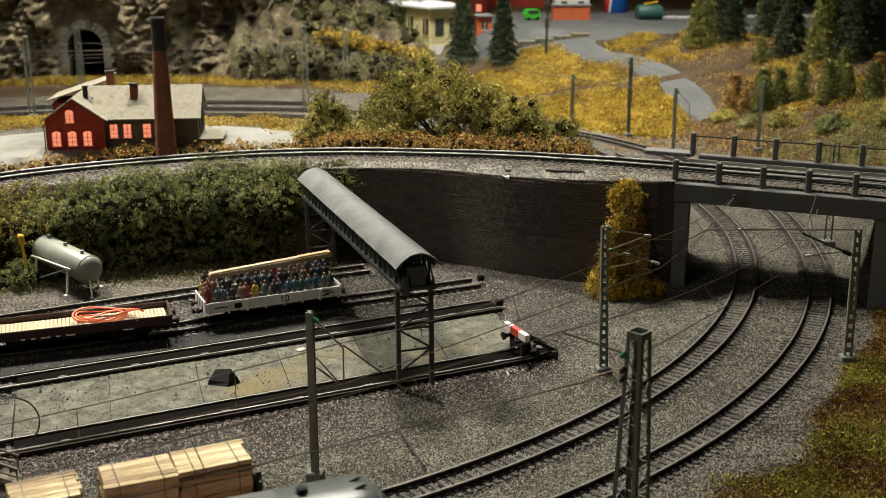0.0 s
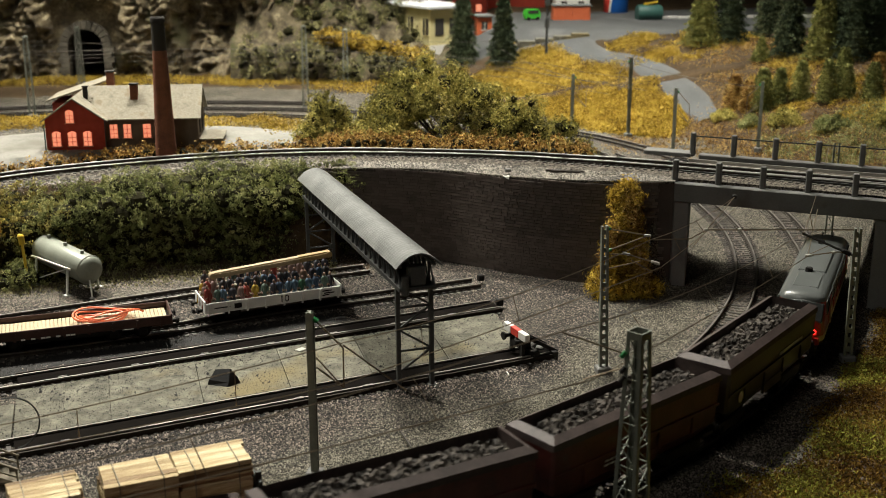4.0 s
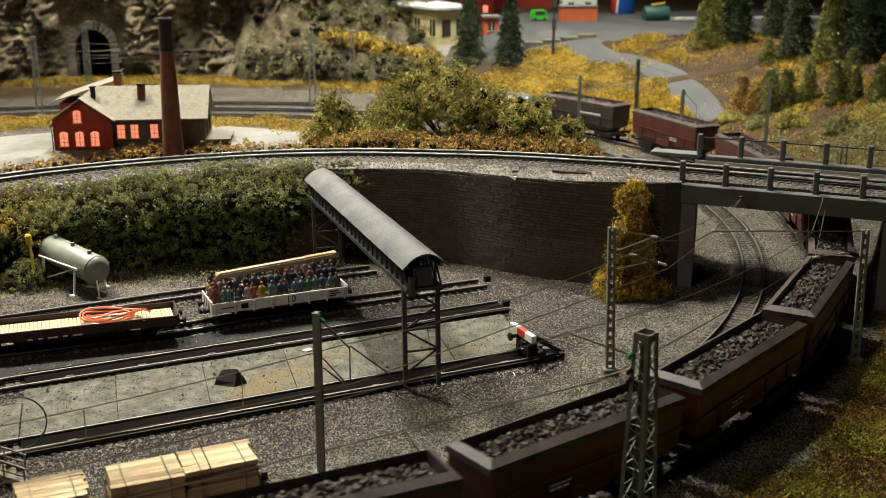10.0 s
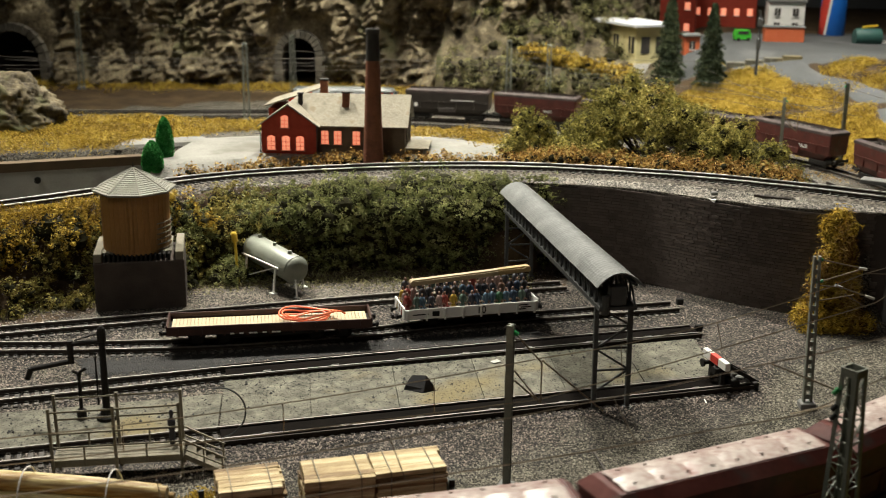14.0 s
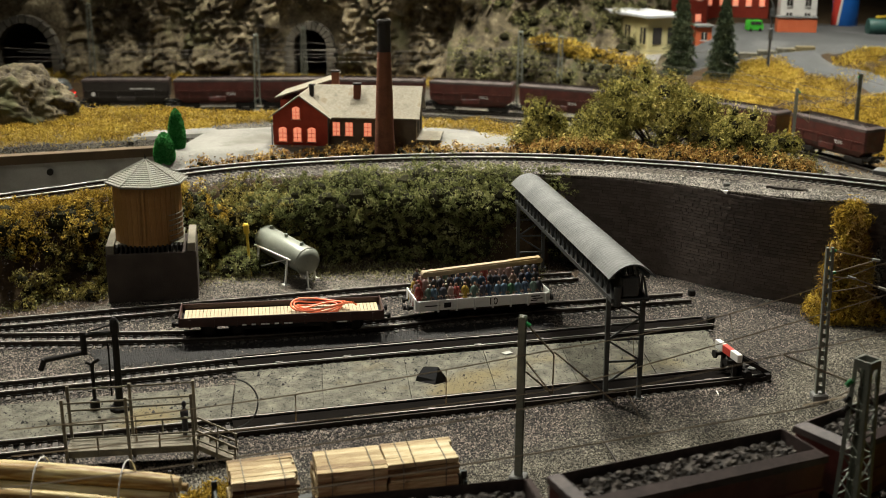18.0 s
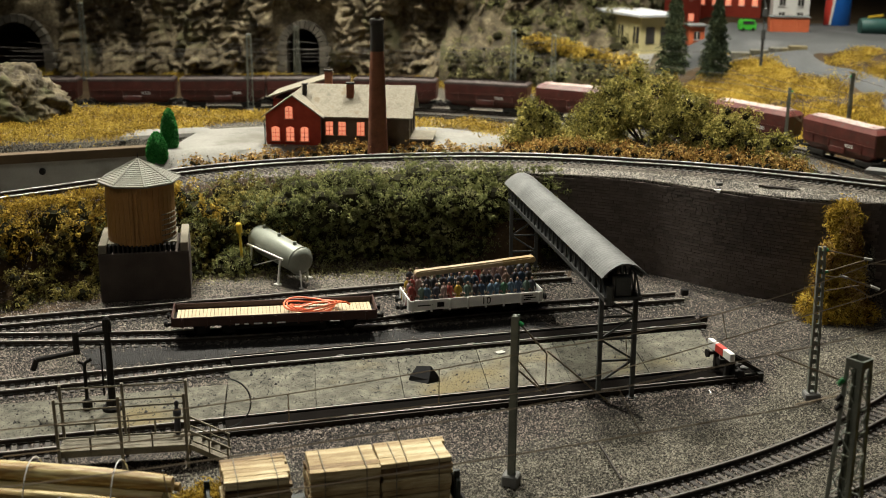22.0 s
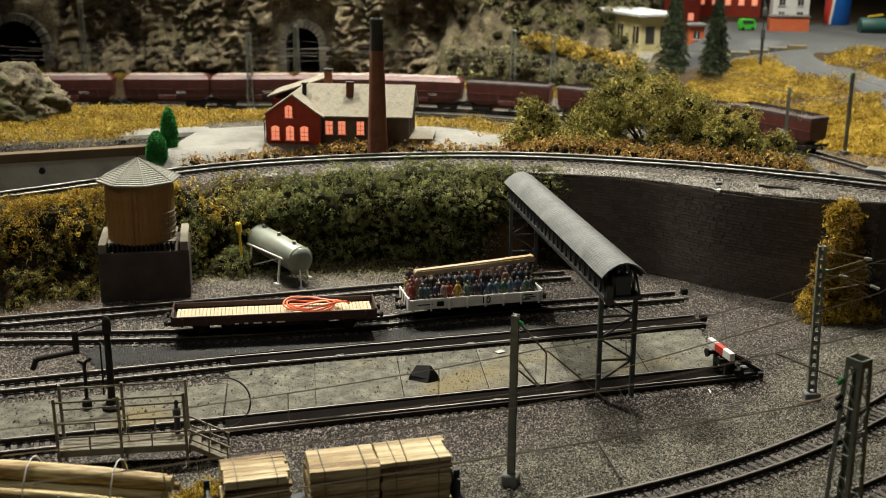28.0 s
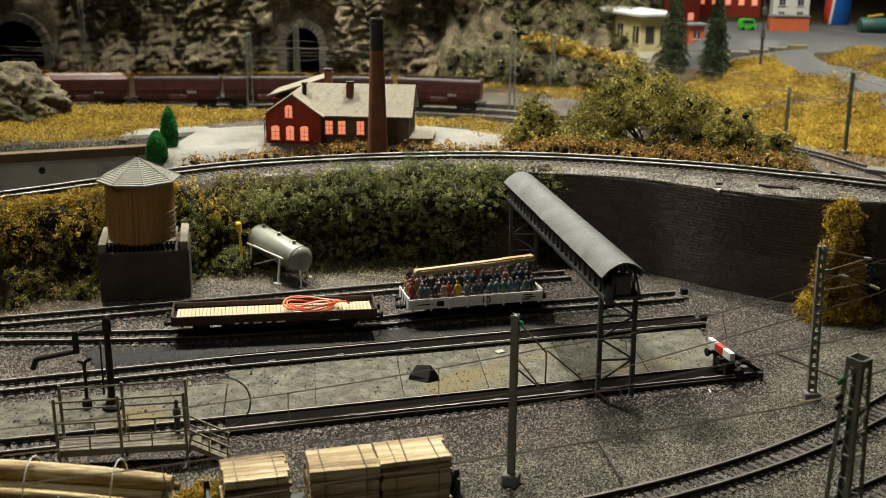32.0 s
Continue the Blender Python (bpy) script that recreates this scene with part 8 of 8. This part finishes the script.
def far_wires():
    t = thing("catenary_wire", "thin grey catenary wires along the far tracks", "wire")
    for off, z in ((0.0, 0.086), (0.0, 0.102), (-0.066, 0.086), (-0.066, 0.102), (0.066, 0.090), (0.066, 0.104)):
        angs = [30, 45, 62, 80, 98, 112, 126, 140] if off <= 0 else [75, 90, 105, 120, 135]
        pts = []
        for a in angs:
            p = loop_point(a)
            r = math.hypot(p[0] - LOOP[0], p[1] - LOOP[1])
            k = (r + off) / r
            pts.append((LOOP[0] + (p[0] - LOOP[0]) * k, LOOP[1] + (p[1] - LOOP[1]) * k, z))
        for p, q in zip(pts, pts[1:]):
            part("wire", MB().tube(sag(p, q, 0.004 if z > 0.1 else 0.0008, 8), 0.00028, 4), FARWIRE, t)
    for a, b in (((-1.13, 2.185, 0.148), (-0.70, 2.235, 0.108)), ((-0.69, 1.925, 0.118), (-0.70, 2.235, 0.100)), ((-0.238, 1.995, 0.118), (-0.188, 2.235, 0.100)), ((-0.238, 1.995, 0.122), (0.092, 2.235, 0.083)),
                 ((-1.13, 2.185, 0.12), (-1.6, 2.0, 0.13)), ((0.184, 1.632, 0.098), (0.092, 2.235, 0.080)), ((0.276, 1.70, 0.112), (0.436, 1.572, 0.095))):
        part("span_wire", MB().tube(sag(a, b, 0.006, 8), 0.00035, 4), FARWIRE, t)


far_wires()


# ---- the hall around the layout ----
def hall():
    wall = make_mat("grey_blue_hall_wall", [(0.16, 0.17, 0.175), (0.21, 0.22, 0.225)], 3, 0.9, bump=0.05, fine=80)
    ceil = make_mat("dark_ceiling", [(0.20, 0.19, 0.17), (0.26, 0.25, 0.23)], 3, 0.9, bump=0.05, fine=80)
    floor = make_mat("dark_hall_floor", [(0.06, 0.055, 0.05), (0.10, 0.09, 0.08)], 4, 0.7, bump=0.1, fine=60)
    for name, c, s, mt, cat in (("wall_north", (-1.0, 3.65, 0.5), (8.4, 0.1, 2.9), wall, "wall"), ("wall_south", (-1.0, -2.4, 0.5), (8.4, 0.1, 2.9), wall, "wall"),
                                ("wall_west", (-5.2, 0.6, 0.5), (0.1, 6.0, 2.9), wall, "wall"), ("wall_east", (3.2, 0.6, 0.5), (0.1, 6.0, 2.9), wall, "wall"),
                                ("floor", (-1.0, 0.6, -0.98), (8.3, 6.0, 0.06), floor, "floor"), ("ceiling", (-1.0, 0.6, 1.98), (8.3, 6.0, 0.06), ceil, "ceiling")):
        ob = new(name, MB().box(c, s).mesh(name, mt))
        tagged(ob, "plain grey hall " + cat + " around the layout", cat, kind="structure")
    ob = new("layout_board", MB().box((-1.0, 2.15, -0.06), (6.2, 3.9, 0.06)).mesh("layout_board", make_mat("plywood_board", [(0.2, 0.14, 0.08), (0.3, 0.22, 0.13)], 10, 0.8)))
    tagged(ob, "plywood board under the layout", "board", kind="structure")


hall()


# ---- the running train ----
LOCORED = make_mat("red_loco_paint", [(0.31, 0.022, 0.011), (0.40, 0.030, 0.015)], 40, 0.32, bump=0.03, spec=0.5)
LOCOGREY = make_mat("grey_loco_roof", [(0.075, 0.082, 0.080), (0.115, 0.123, 0.12)], 40, 0.30, 0.05, bump=0.04, spec=0.6)
LOCOCREAM = make_mat("cream_loco_stripe", [(0.50, 0.44, 0.27), (0.60, 0.54, 0.35)], 40, 0.4, bump=0.02)
GLASS = make_mat("grey_loco_glass", [(0.30, 0.32, 0.33), (0.42, 0.44, 0.45)], 40, 0.12, bump=0)
DARKGLASS = make_mat("dark_cab_glass", [(0.035, 0.038, 0.038), (0.07, 0.075, 0.075)], 40, 0.06, bump=0)
TAILRED = make_mat("red_tail_lamp", [(0.6, 0.02, 0.01), (0.7, 0.03, 0.02)], 40, 0.3, bump=0, emit=((1.0, 0.02, 0.015), 4.0))
HOPPER = make_mat("dusty_dark_red_hopper", [(0.045, 0.012, 0.009), (0.080, 0.019, 0.0145), (0.115, 0.034, 0.028)], 55, 0.42, bump=0.12, fine=420, objvar=0.25, stain=((0.055, 0.038, 0.034), 70, 0.6))
HOPPERBLACK = make_mat("dark_grey_brown_hopper", [(0.028, 0.023, 0.02), (0.05, 0.042, 0.037)], 55, 0.42, bump=0.12, fine=420)
HOPPERRIM = make_mat("sooty_hopper_rim", [(0.020, 0.014, 0.012), (0.045, 0.031, 0.028), (0.07, 0.050, 0.045)], 60, 0.6, bump=0.15, fine=420)
LIDPINK = make_mat("chalky_pale_red_lid", [(0.20, 0.10, 0.088), (0.40, 0.33, 0.30), (0.60, 0.56, 0.52)], 38, 0.36, bump=0.2, fine=300, stain=((0.21, 0.035, 0.030), 34, 0.57))
BOGIE = make_mat("black_bogie", [(0.008, 0.007, 0.006), (0.02, 0.018, 0.016)], 60, 0.6, bump=0.1)


def bogie(t, x):
    b = part("bogie", MB().box((x, 0, 0.0075), (0.036, 0.020, 0.004), ch=0.0008).box((x, 0.0108, 0.0065), (0.034, 0.0022, 0.006), ch=0.0006).box((x, -0.0108, 0.0065), (0.034, 0.0022, 0.006), ch=0.0006), BOGIE, t)
    for k in (-0.0115, 0.0115):
        for s in (-1, 1):
            part("wheel", MB().rod((x + k, s * 0.0074, 0.0055), (x + k, s * 0.0096, 0.0055), 0.0055, 14), BOGIE, b)


def hopper_mesh_parts(body_mat, covered):
    """Shared meshes of one hopper wagon; its rails' top is z = 0, it runs towards +x."""
    L = 0.1475
    h = L / 2
    rings = [(0.0085, 0.0085, 0.78), (0.0130, 0.0125, 0.84), (0.0185, 0.0160, 0.985), (0.0300, 0.0168, 0.995), (0.0395, 0.0174, 1.0), (0.0440, 0.0174, 1.0)]
    vs, fs = [], []
    for z, w, k in rings:
        e = h * k
        c = 0.0018
        vs += [(-e + c, -w, z), (e - c, -w, z), (e, -w + c, z), (e, w - c, z), (e - c, w, z), (-e + c, w, z), (-e, w - c, z), (-e, -w + c, z)]
    for i in range(len(rings) - 1):
        fs += [(i * 8 + j, i * 8 + (j + 1) % 8, (i + 1) * 8 + (j + 1) % 8, (i + 1) * 8 + j) for j in range(8)]
    fs.append(tuple(range(8))[::-1])
    body = MB().add(vs, fs)
    for s in (-1, 1):
        body.box((0, s * 0.0172, 0.0290), (L * 0.985, 0.0012, 0.0012))
        for x in (-0.048, -0.016, 0.016, 0.048):
            body.box((x, s * 0.0168, 0.0235), (0.0012, 0.0014, 0.011))
        body.box((0, s * 0.0158, 0.0165), (0.030, 0.002, 0.007), ch=0.0005)
    out = [("body", body.mesh("body", body_mat), "")]
    w, z = 0.0174, 0.0440
    rim = MB()
    if covered:
        lid = MB()
        wi, zi, hi = 0.0115, 0.0505, h - 0.010
        a = [(-h, -w, z), (h, -w, z), (h, w, z), (-h, w, z)]
        b = [(-hi - 0.004, -wi - 0.0008, zi - 0.0012), (hi + 0.004, -wi - 0.0008, zi - 0.0012), (hi + 0.004, wi + 0.0008, zi - 0.0012), (-hi - 0.004, wi + 0.0008, zi - 0.0012)]
        rim.add(a + b, [(0, 1, 5, 4), (1, 2, 6, 5), (2, 3, 7, 6), (3, 0, 4, 7), (4, 5, 6, 7)])
        n = 30
        vs, fs = [], []
        for i in range(n + 1):
            x = -hi + 2 * hi * i / n
            bulge = 0.0009 * abs(math.sin(i * math.pi / 5))
            for u in (-1, -0.5, 0, 0.5, 1):
                vs.append((x, u * wi, zi - 0.0014 + (0.0020 - 0.0012 * abs(u)) + bulge * (1 - u * u)))
        fs = [(i * 5 + j, (i + 1) * 5 + j, (i + 1) * 5 + j + 1, i * 5 + j + 1) for i in range(n) for j in range(4)]
        lid.add(vs, fs)
        for i in range(8):
            for s in (-1, 1):
                lid.box((-hi + 0.008 + (2 * hi - 0.016) * i / 7, s * wi * 0.62, zi + 0.0008), (0.0018, 0.0010, 0.0008))
        out.append(("lid", lid.mesh("lid", LIDPINK), "chalky pale red hopper lid"))
        out.append(("shoulder", rim.mesh("shoulder", HOPPER), ""))
    else:
        wi, hi = 0.0128, h - 0.0050
        a = [(-h - 0.0004, -w - 0.0004, z - 0.0015), (h + 0.0004, -w - 0.0004, z - 0.0015), (h + 0.0004, w + 0.0004, z - 0.0015), (-h - 0.0004, w + 0.0004, z - 0.0015)]
        b = [(-h, -w, z + 0.0018), (h, -w, z + 0.0018), (h, w, z + 0.0018), (-h, w, z + 0.0018)]
        c = [(-hi, -wi, z + 0.0042), (hi, -wi, z + 0.0042), (hi, wi, z + 0.0042), (-hi, wi, z + 0.0042)]
        d = [(-hi, -wi, z - 0.006), (hi, -wi, z - 0.006), (hi, wi, z - 0.006), (-hi, wi, z - 0.006)]
        ring = [(k, (k + 1) % 4, 4 + (k + 1) % 4, 4 + k) for k in range(4)]
        rim.add(a + b + c + d, ring + [tuple(q + 4 for q in f) for f in ring] + [tuple(q + 8 for q in f) for f in ring])
        out.append(("rim", rim.mesh("rim", HOPPERRIM), "sooty rim"))
        n, m = 56, 12
        vs, fs = [], []
        for i in range(n + 1):
            for j in range(m + 1):
                u, v = i / n * 2 - 1, j / m * 2 - 1
                zz = z - 0.0030 + 0.0042 * (1 - v * v) * (1 - abs(u) ** 6) + 0.0018 * noise.noise((u * 14, v * 4, 1)) + 0.0012 * noise.noise((u * 40, v * 10, 7))
                vs.append((u * hi, v * wi, zz))
        fs = [(i * (m + 1) + j, (i + 1) * (m + 1) + j, (i + 1) * (m + 1) + j + 1, i * (m + 1) + j + 1) for i in range(n) for j in range(m)]
        coal = MB().add(vs, fs)
        rnd = random.Random(6)
        for _ in range(420):
            u, v = rnd.uniform(-0.96, 0.96), rnd.uniform(-0.92, 0.92)
            zz = z - 0.0022 + 0.0042 * (1 - v * v) * (1 - abs(u) ** 6)
            s = rnd.uniform(0.0013, 0.0030)
            q = Euler((rnd.random() * 3, rnd.random() * 3, rnd.random() * 3)).to_matrix().to_4x4()
            coal.box((0, 0, 0), (s, s * rnd.uniform(.6, 1), s * rnd.uniform(.6, 1)), m=Matrix.Translation((u * hi, v * wi, zz)) @ q)
        out.append(("coal_load", coal.mesh("coal_load", COAL), "heaped lumps of coal"))
    return out


def hopper(meshes, label, marks=False):
    t = thing("hopper_wagon", label, "wagon", 0, 0, 0.006, 0, "wagons of the train")
    for name, me, lb in meshes:
        ob = share(name, me, t, Matrix())
        if lb:
            ob["label"] = lb
    part("underframe", MB().box((0, 0, 0.0100), (0.146, 0.012, 0.003), ch=0.0005), BOGIE, t)
    for s in (-1, 1):
        part("end_platform", MB().box((s * 0.0700, 0, 0.0105), (0.010, 0.026, 0.002)).beam((s * 0.071, 0.010, 0.011), (s * 0.071, 0.010, 0.030), 0.0009, up=(1, 0, 0)).beam((s * 0.071, -0.010, 0.011), (s * 0.071, -0.010, 0.030), 0.0009, up=(1, 0, 0)), BOGIE, t)
    bogie(t, -0.048)
    bogie(t, 0.048)
    buffers(t, 0.0745, 0.0115, BOGIE)
    for s in (-1, 1):
        rows = [(0.010 + k * 0.0052, 0.0322, 0.0040, 0.0017) for k in range(8)] if marks else [(-0.030 + k * 0.004, 0.0255, 0.0028, 0.0010) for k in range(4)] + [(-0.030 + k * 0.005, 0.0232, 0.0036, 0.0010) for k in range(3)]
        for x, z, w, h in rows:
            part("marking", MB().box((x * -s if marks else x, s * 0.0173, z), (w, 0.0003, h)), WHITE, t, "small white lettering bar")
        if marks:
            part("emblem", MB().lathe([(0.0024, 0), (0.0034, 0), (0.0034, 0.0002), (0.0024, 0.0002)], 16, m=Matrix.Translation((-0.055 * s * -1, s * 0.01745, 0.024)) @ Matrix.Rotation(radians(90), 4, "X")), WHITE, t, "small white ring emblem")
    return t


def locomotive():
    t = thing("locomotive", "red diesel locomotive with grey roof and cream stripe", "locomotive", 0, 0, 0.006, 0)
    L, W = 0.182, 0.0345
    h = L / 2

    def shell(z0, z1, xs0, xs1, w0, w1, nose=0.010):
        """A band of the body from z0 to z1 with rounded ends; half lengths xs0, xs1."""
        def loop(e, w, z):
            pts = []
            for a in np.linspace(-90, 90, 9):
                pts.append((e - nose + nose * math.cos(radians(a)), w * math.copysign(abs(math.sin(radians(a))) ** 0.45, a), z))
            return pts + [(-p[0], -p[1], z) for p in pts]
        a, b = loop(xs0, w0, z0), loop(xs1, w1, z1)
        n = len(a)
        return MB().add(a + b, [(i, (i + 1) % n, n + (i + 1) % n, n + i) for i in range(n)] + [tuple(range(n))[::-1], tuple(range(n, 2 * n))])
    w = W / 2
    part("frame", shell(0.0125, 0.0155, h - 0.001, h - 0.001, w - 0.001, w - 0.0008), BLACK, t)
    part("stripe", shell(0.0155, 0.0192, h, h, w + 0.0001, w + 0.0001), LOCOCREAM, t, "cream stripe along the sill")
    part("body", shell(0.0192, 0.0285, h + 0.0004, h - 0.001, w, w), LOCORED, t, "glossy red body side")
    part("window_band", shell(0.0285, 0.0395, h - 0.001, h - 0.0085, w, w - 0.0012), LOCORED, t)
    sections = []
    for e, zz, wk in ((h - 0.0080, 0.0395, 1.0), (h - 0.0086, 0.0415, 0.96), (h - 0.0100, 0.0432, 0.84), (h - 0.013, 0.0444, 0.56), (h - 0.017, 0.0449, 0.14)):
        pts = []
        for a in np.linspace(-90, 90, 7):
            pts.append((e - 0.008 + 0.008 * math.cos(radians(a)), (w - 0.0010) * wk * math.copysign(abs(math.sin(radians(a))) ** 0.5, a), zz))
        sections.append(pts + [(-p[0], -p[1], zz) for p in pts])
    n = len(sections[0])
    vs = [p for s in sections for p in s]
    fs = [(k * n + i, k * n + (i + 1) % n, (k + 1) * n + (i + 1) % n, (k + 1) * n + i) for k in range(len(sections) - 1) for i in range(n)] + [tuple(range((len(sections) - 1) * n, len(sections) * n))]
    part("roof", MB().add(vs, fs), LOCOGREY, t, "grey rounded roof", True)
    part("roof_hatch", MB().box((0.004, 0, 0.0446), (0.066, 0.020, 0.0016), ch=0.0008), LOCOGREY, t)
    part("roof_hatch", MB().box((-0.052, 0, 0.0444), (0.030, 0.018, 0.0014), ch=0.0008), LOCOGREY, t)
    for x in (0.048, -0.030):
        part("exhaust", MB().rod((x, 0.002, 0.044), (x, 0.002, 0.0473), 0.0027, 12).rod((x, 0.002, 0.0473), (x, 0.002, 0.0476), 0.0020, 12), BLACK, t)
    for s in (-1, 1):
        part("horn", MB().rod((h - 0.020, s * 0.004, 0.0445), (h - 0.015, s * 0.004, 0.0460), 0.0008, 6), IRON, t)
        part("gutter", MB().beam((-h + 0.012, s * (w - 0.0007), 0.0396), (h - 0.012, s * (w - 0.0007), 0.0396), 0.0009), LOCOGREY, t)
        for k in range(8):
            x = -0.0455 + k * 0.0128
            part("window_frame", MB().box((x, s * (w - 0.0006), 0.0346), (0.0122, 0.0012, 0.0100), ch=0.0003), LOCOGREY, t)
            part("side_window", MB().box((x, s * (w - 0.0003), 0.0346), (0.0108, 0.0012, 0.0086), ch=0.0004), GLASS, t, "pale grey side window")
        for e in (-1, 1):
            part("cab_window", MB().box((e * 0.0705, s * (w - 0.0003), 0.0342), (0.0125, 0.0014, 0.0085), ch=0.0004), DARKGLASS, t)
            part("door", MB().box((e * 0.0575, s * w, 0.0285), (0.0085, 0.0008, 0.0190), ch=0.0003), LOCORED, t)
            part("handrail", MB().rod((e * 0.0525, s * (w + 0.0009), 0.0175), (e * 0.0525, s * (w + 0.0009), 0.0300), 0.0004, 5), LOCOCREAM, t)
        for k in range(3):
            part("grille", MB().box((-0.024 + k * 0.024, s * (w + 0.0002), 0.0240), (0.013, 0.0006, 0.0060), ch=0.0002), LOCORED, t)
        part("marking", MB().box((0.062, s * (w + 0.0002), 0.0255), (0.0060, 0.0005, 0.0016)), WHITE, t, "small white lettering bar")
        part("marking", MB().box((-0.004, s * (w + 0.0002), 0.0215), (0.008, 0.0005, 0.0012)), WHITE, t, "small white lettering bar")
    for e in (-1, 1):
        for s in (-1, 1):
            m = Matrix.Translation((e * (h - 0.0053), s * 0.0078, 0.0342)) @ Matrix.Rotation(e * radians(-34), 4, "Y") @ Matrix.Rotation(s * e * radians(14), 4, "Z")
            part("windscreen_frame", MB().box((-0.0004 * e, 0, 0), (0.0012, 0.0158, 0.0134), ch=0.0004, m=m), LOCOGREY, t)
            part("windscreen", MB().box((0, 0, 0), (0.0016, 0.0148, 0.0122), ch=0.0004, m=m), DARKGLASS, t, "dark windscreen")
            part("head_lamp", MB().rod((e * (h - 0.003), s * 0.0108, 0.0222), (e * (h + 0.0004), s * 0.0108, 0.0222), 0.0015, 12), WHITE if e > 0 else (TAILRED if s < 0 else RED), t, "lamp")
        part("plough", MB().box((e * (h - 0.002), 0, 0.0095), (0.004, 0.026, 0.006), ch=0.0008), BLACK, t)
        part("buffer_beam", MB().box((e * (h + 0.0002), 0, 0.0165), (0.0024, 0.030, 0.005), ch=0.0006), RED, t)
    buffers(t, h, 0.0155, BOGIE)
    part("fuel_tank", MB().box((0, 0, 0.0070), (0.050, 0.024, 0.007), ch=0.001), BLACK, t)
    for x in (-0.054, 0.054):
        bogie(t, x)
    t.scale = (1.085, 1.05, 1.15)
    return t


COALCAR = hopper_mesh_parts(HOPPER, False)
BLACKCAR = [(n, m, l) for n, m, l in hopper_mesh_parts(HOPPERBLACK, False)]
LIDCAR = hopper_mesh_parts(HOPPER, True)
LOCO = locomotive()
black_wagon = hopper(BLACKCAR, "grey-brown hopper wagon with white lettering, heaped with coal", True)
coal_wagon = hopper(COALCAR, "dark red hopper wagon heaped with coal")
lid_wagon = hopper(LIDCAR, "dark red hopper wagon with chalky pale red lid")
WAGONS = [black_wagon]
for k in range(2, 19):
    if k == 2:
        WAGONS.append(coal_wagon)
    elif k == 10:
        WAGONS.append(lid_wagon)
    else:
        WAGONS.append(copy_thing(lid_wagon if 10 <= k <= 14 else coal_wagon, pose(0, 0, 0.006)))


for wagon in WAGONS:
    wagon.scale = (1.0, 1.05, 1.13)


def train_angle(tau):
    """Place on the loop, in degrees, tau seconds after a point of the train has passed the near curve at -50 degrees."""
    xs = (-40.0, 3.2, 6.9, 12.2, 16.0, 60.0)
    ys = (-490.0, -14.4, 37.9, 97.2, 135.2, 135.2 + 44 * 11.0)
    return sum(interp(tau + d, xs, ys) for d in (-0.4, -0.2, 0.0, 0.2, 0.4)) / 5


def train_pose(tau, half):
    a, b = loop_point(train_angle(tau - half)), loop_point(train_angle(tau + half))
    return pose((a[0] + b[0]) / 2, (a[1] + b[1]) / 2, 0.006 + dip((a[0] + b[0]) / 2, (a[1] + b[1]) / 2), 0, 0, math.degrees(math.atan2(b[1] - a[1], b[0] - a[0])))


def motions():
    steps = [i * 0.5 for i in range(65)]
    walk(LOCO, [(t, train_pose(t - 1.645, 0.40)) for t in steps])
    for k, wagon in enumerate(WAGONS):
        walk(wagon, [(t, train_pose(t - (2.345 + 1.0515 * (k + 0.5) + interp(k + 1, (1, 4, 6, 11, 15, 18), (0.02, -0.035, -0.045, 0.045, -0.04, 0.0))), 0.32)) for t in steps])


motions()
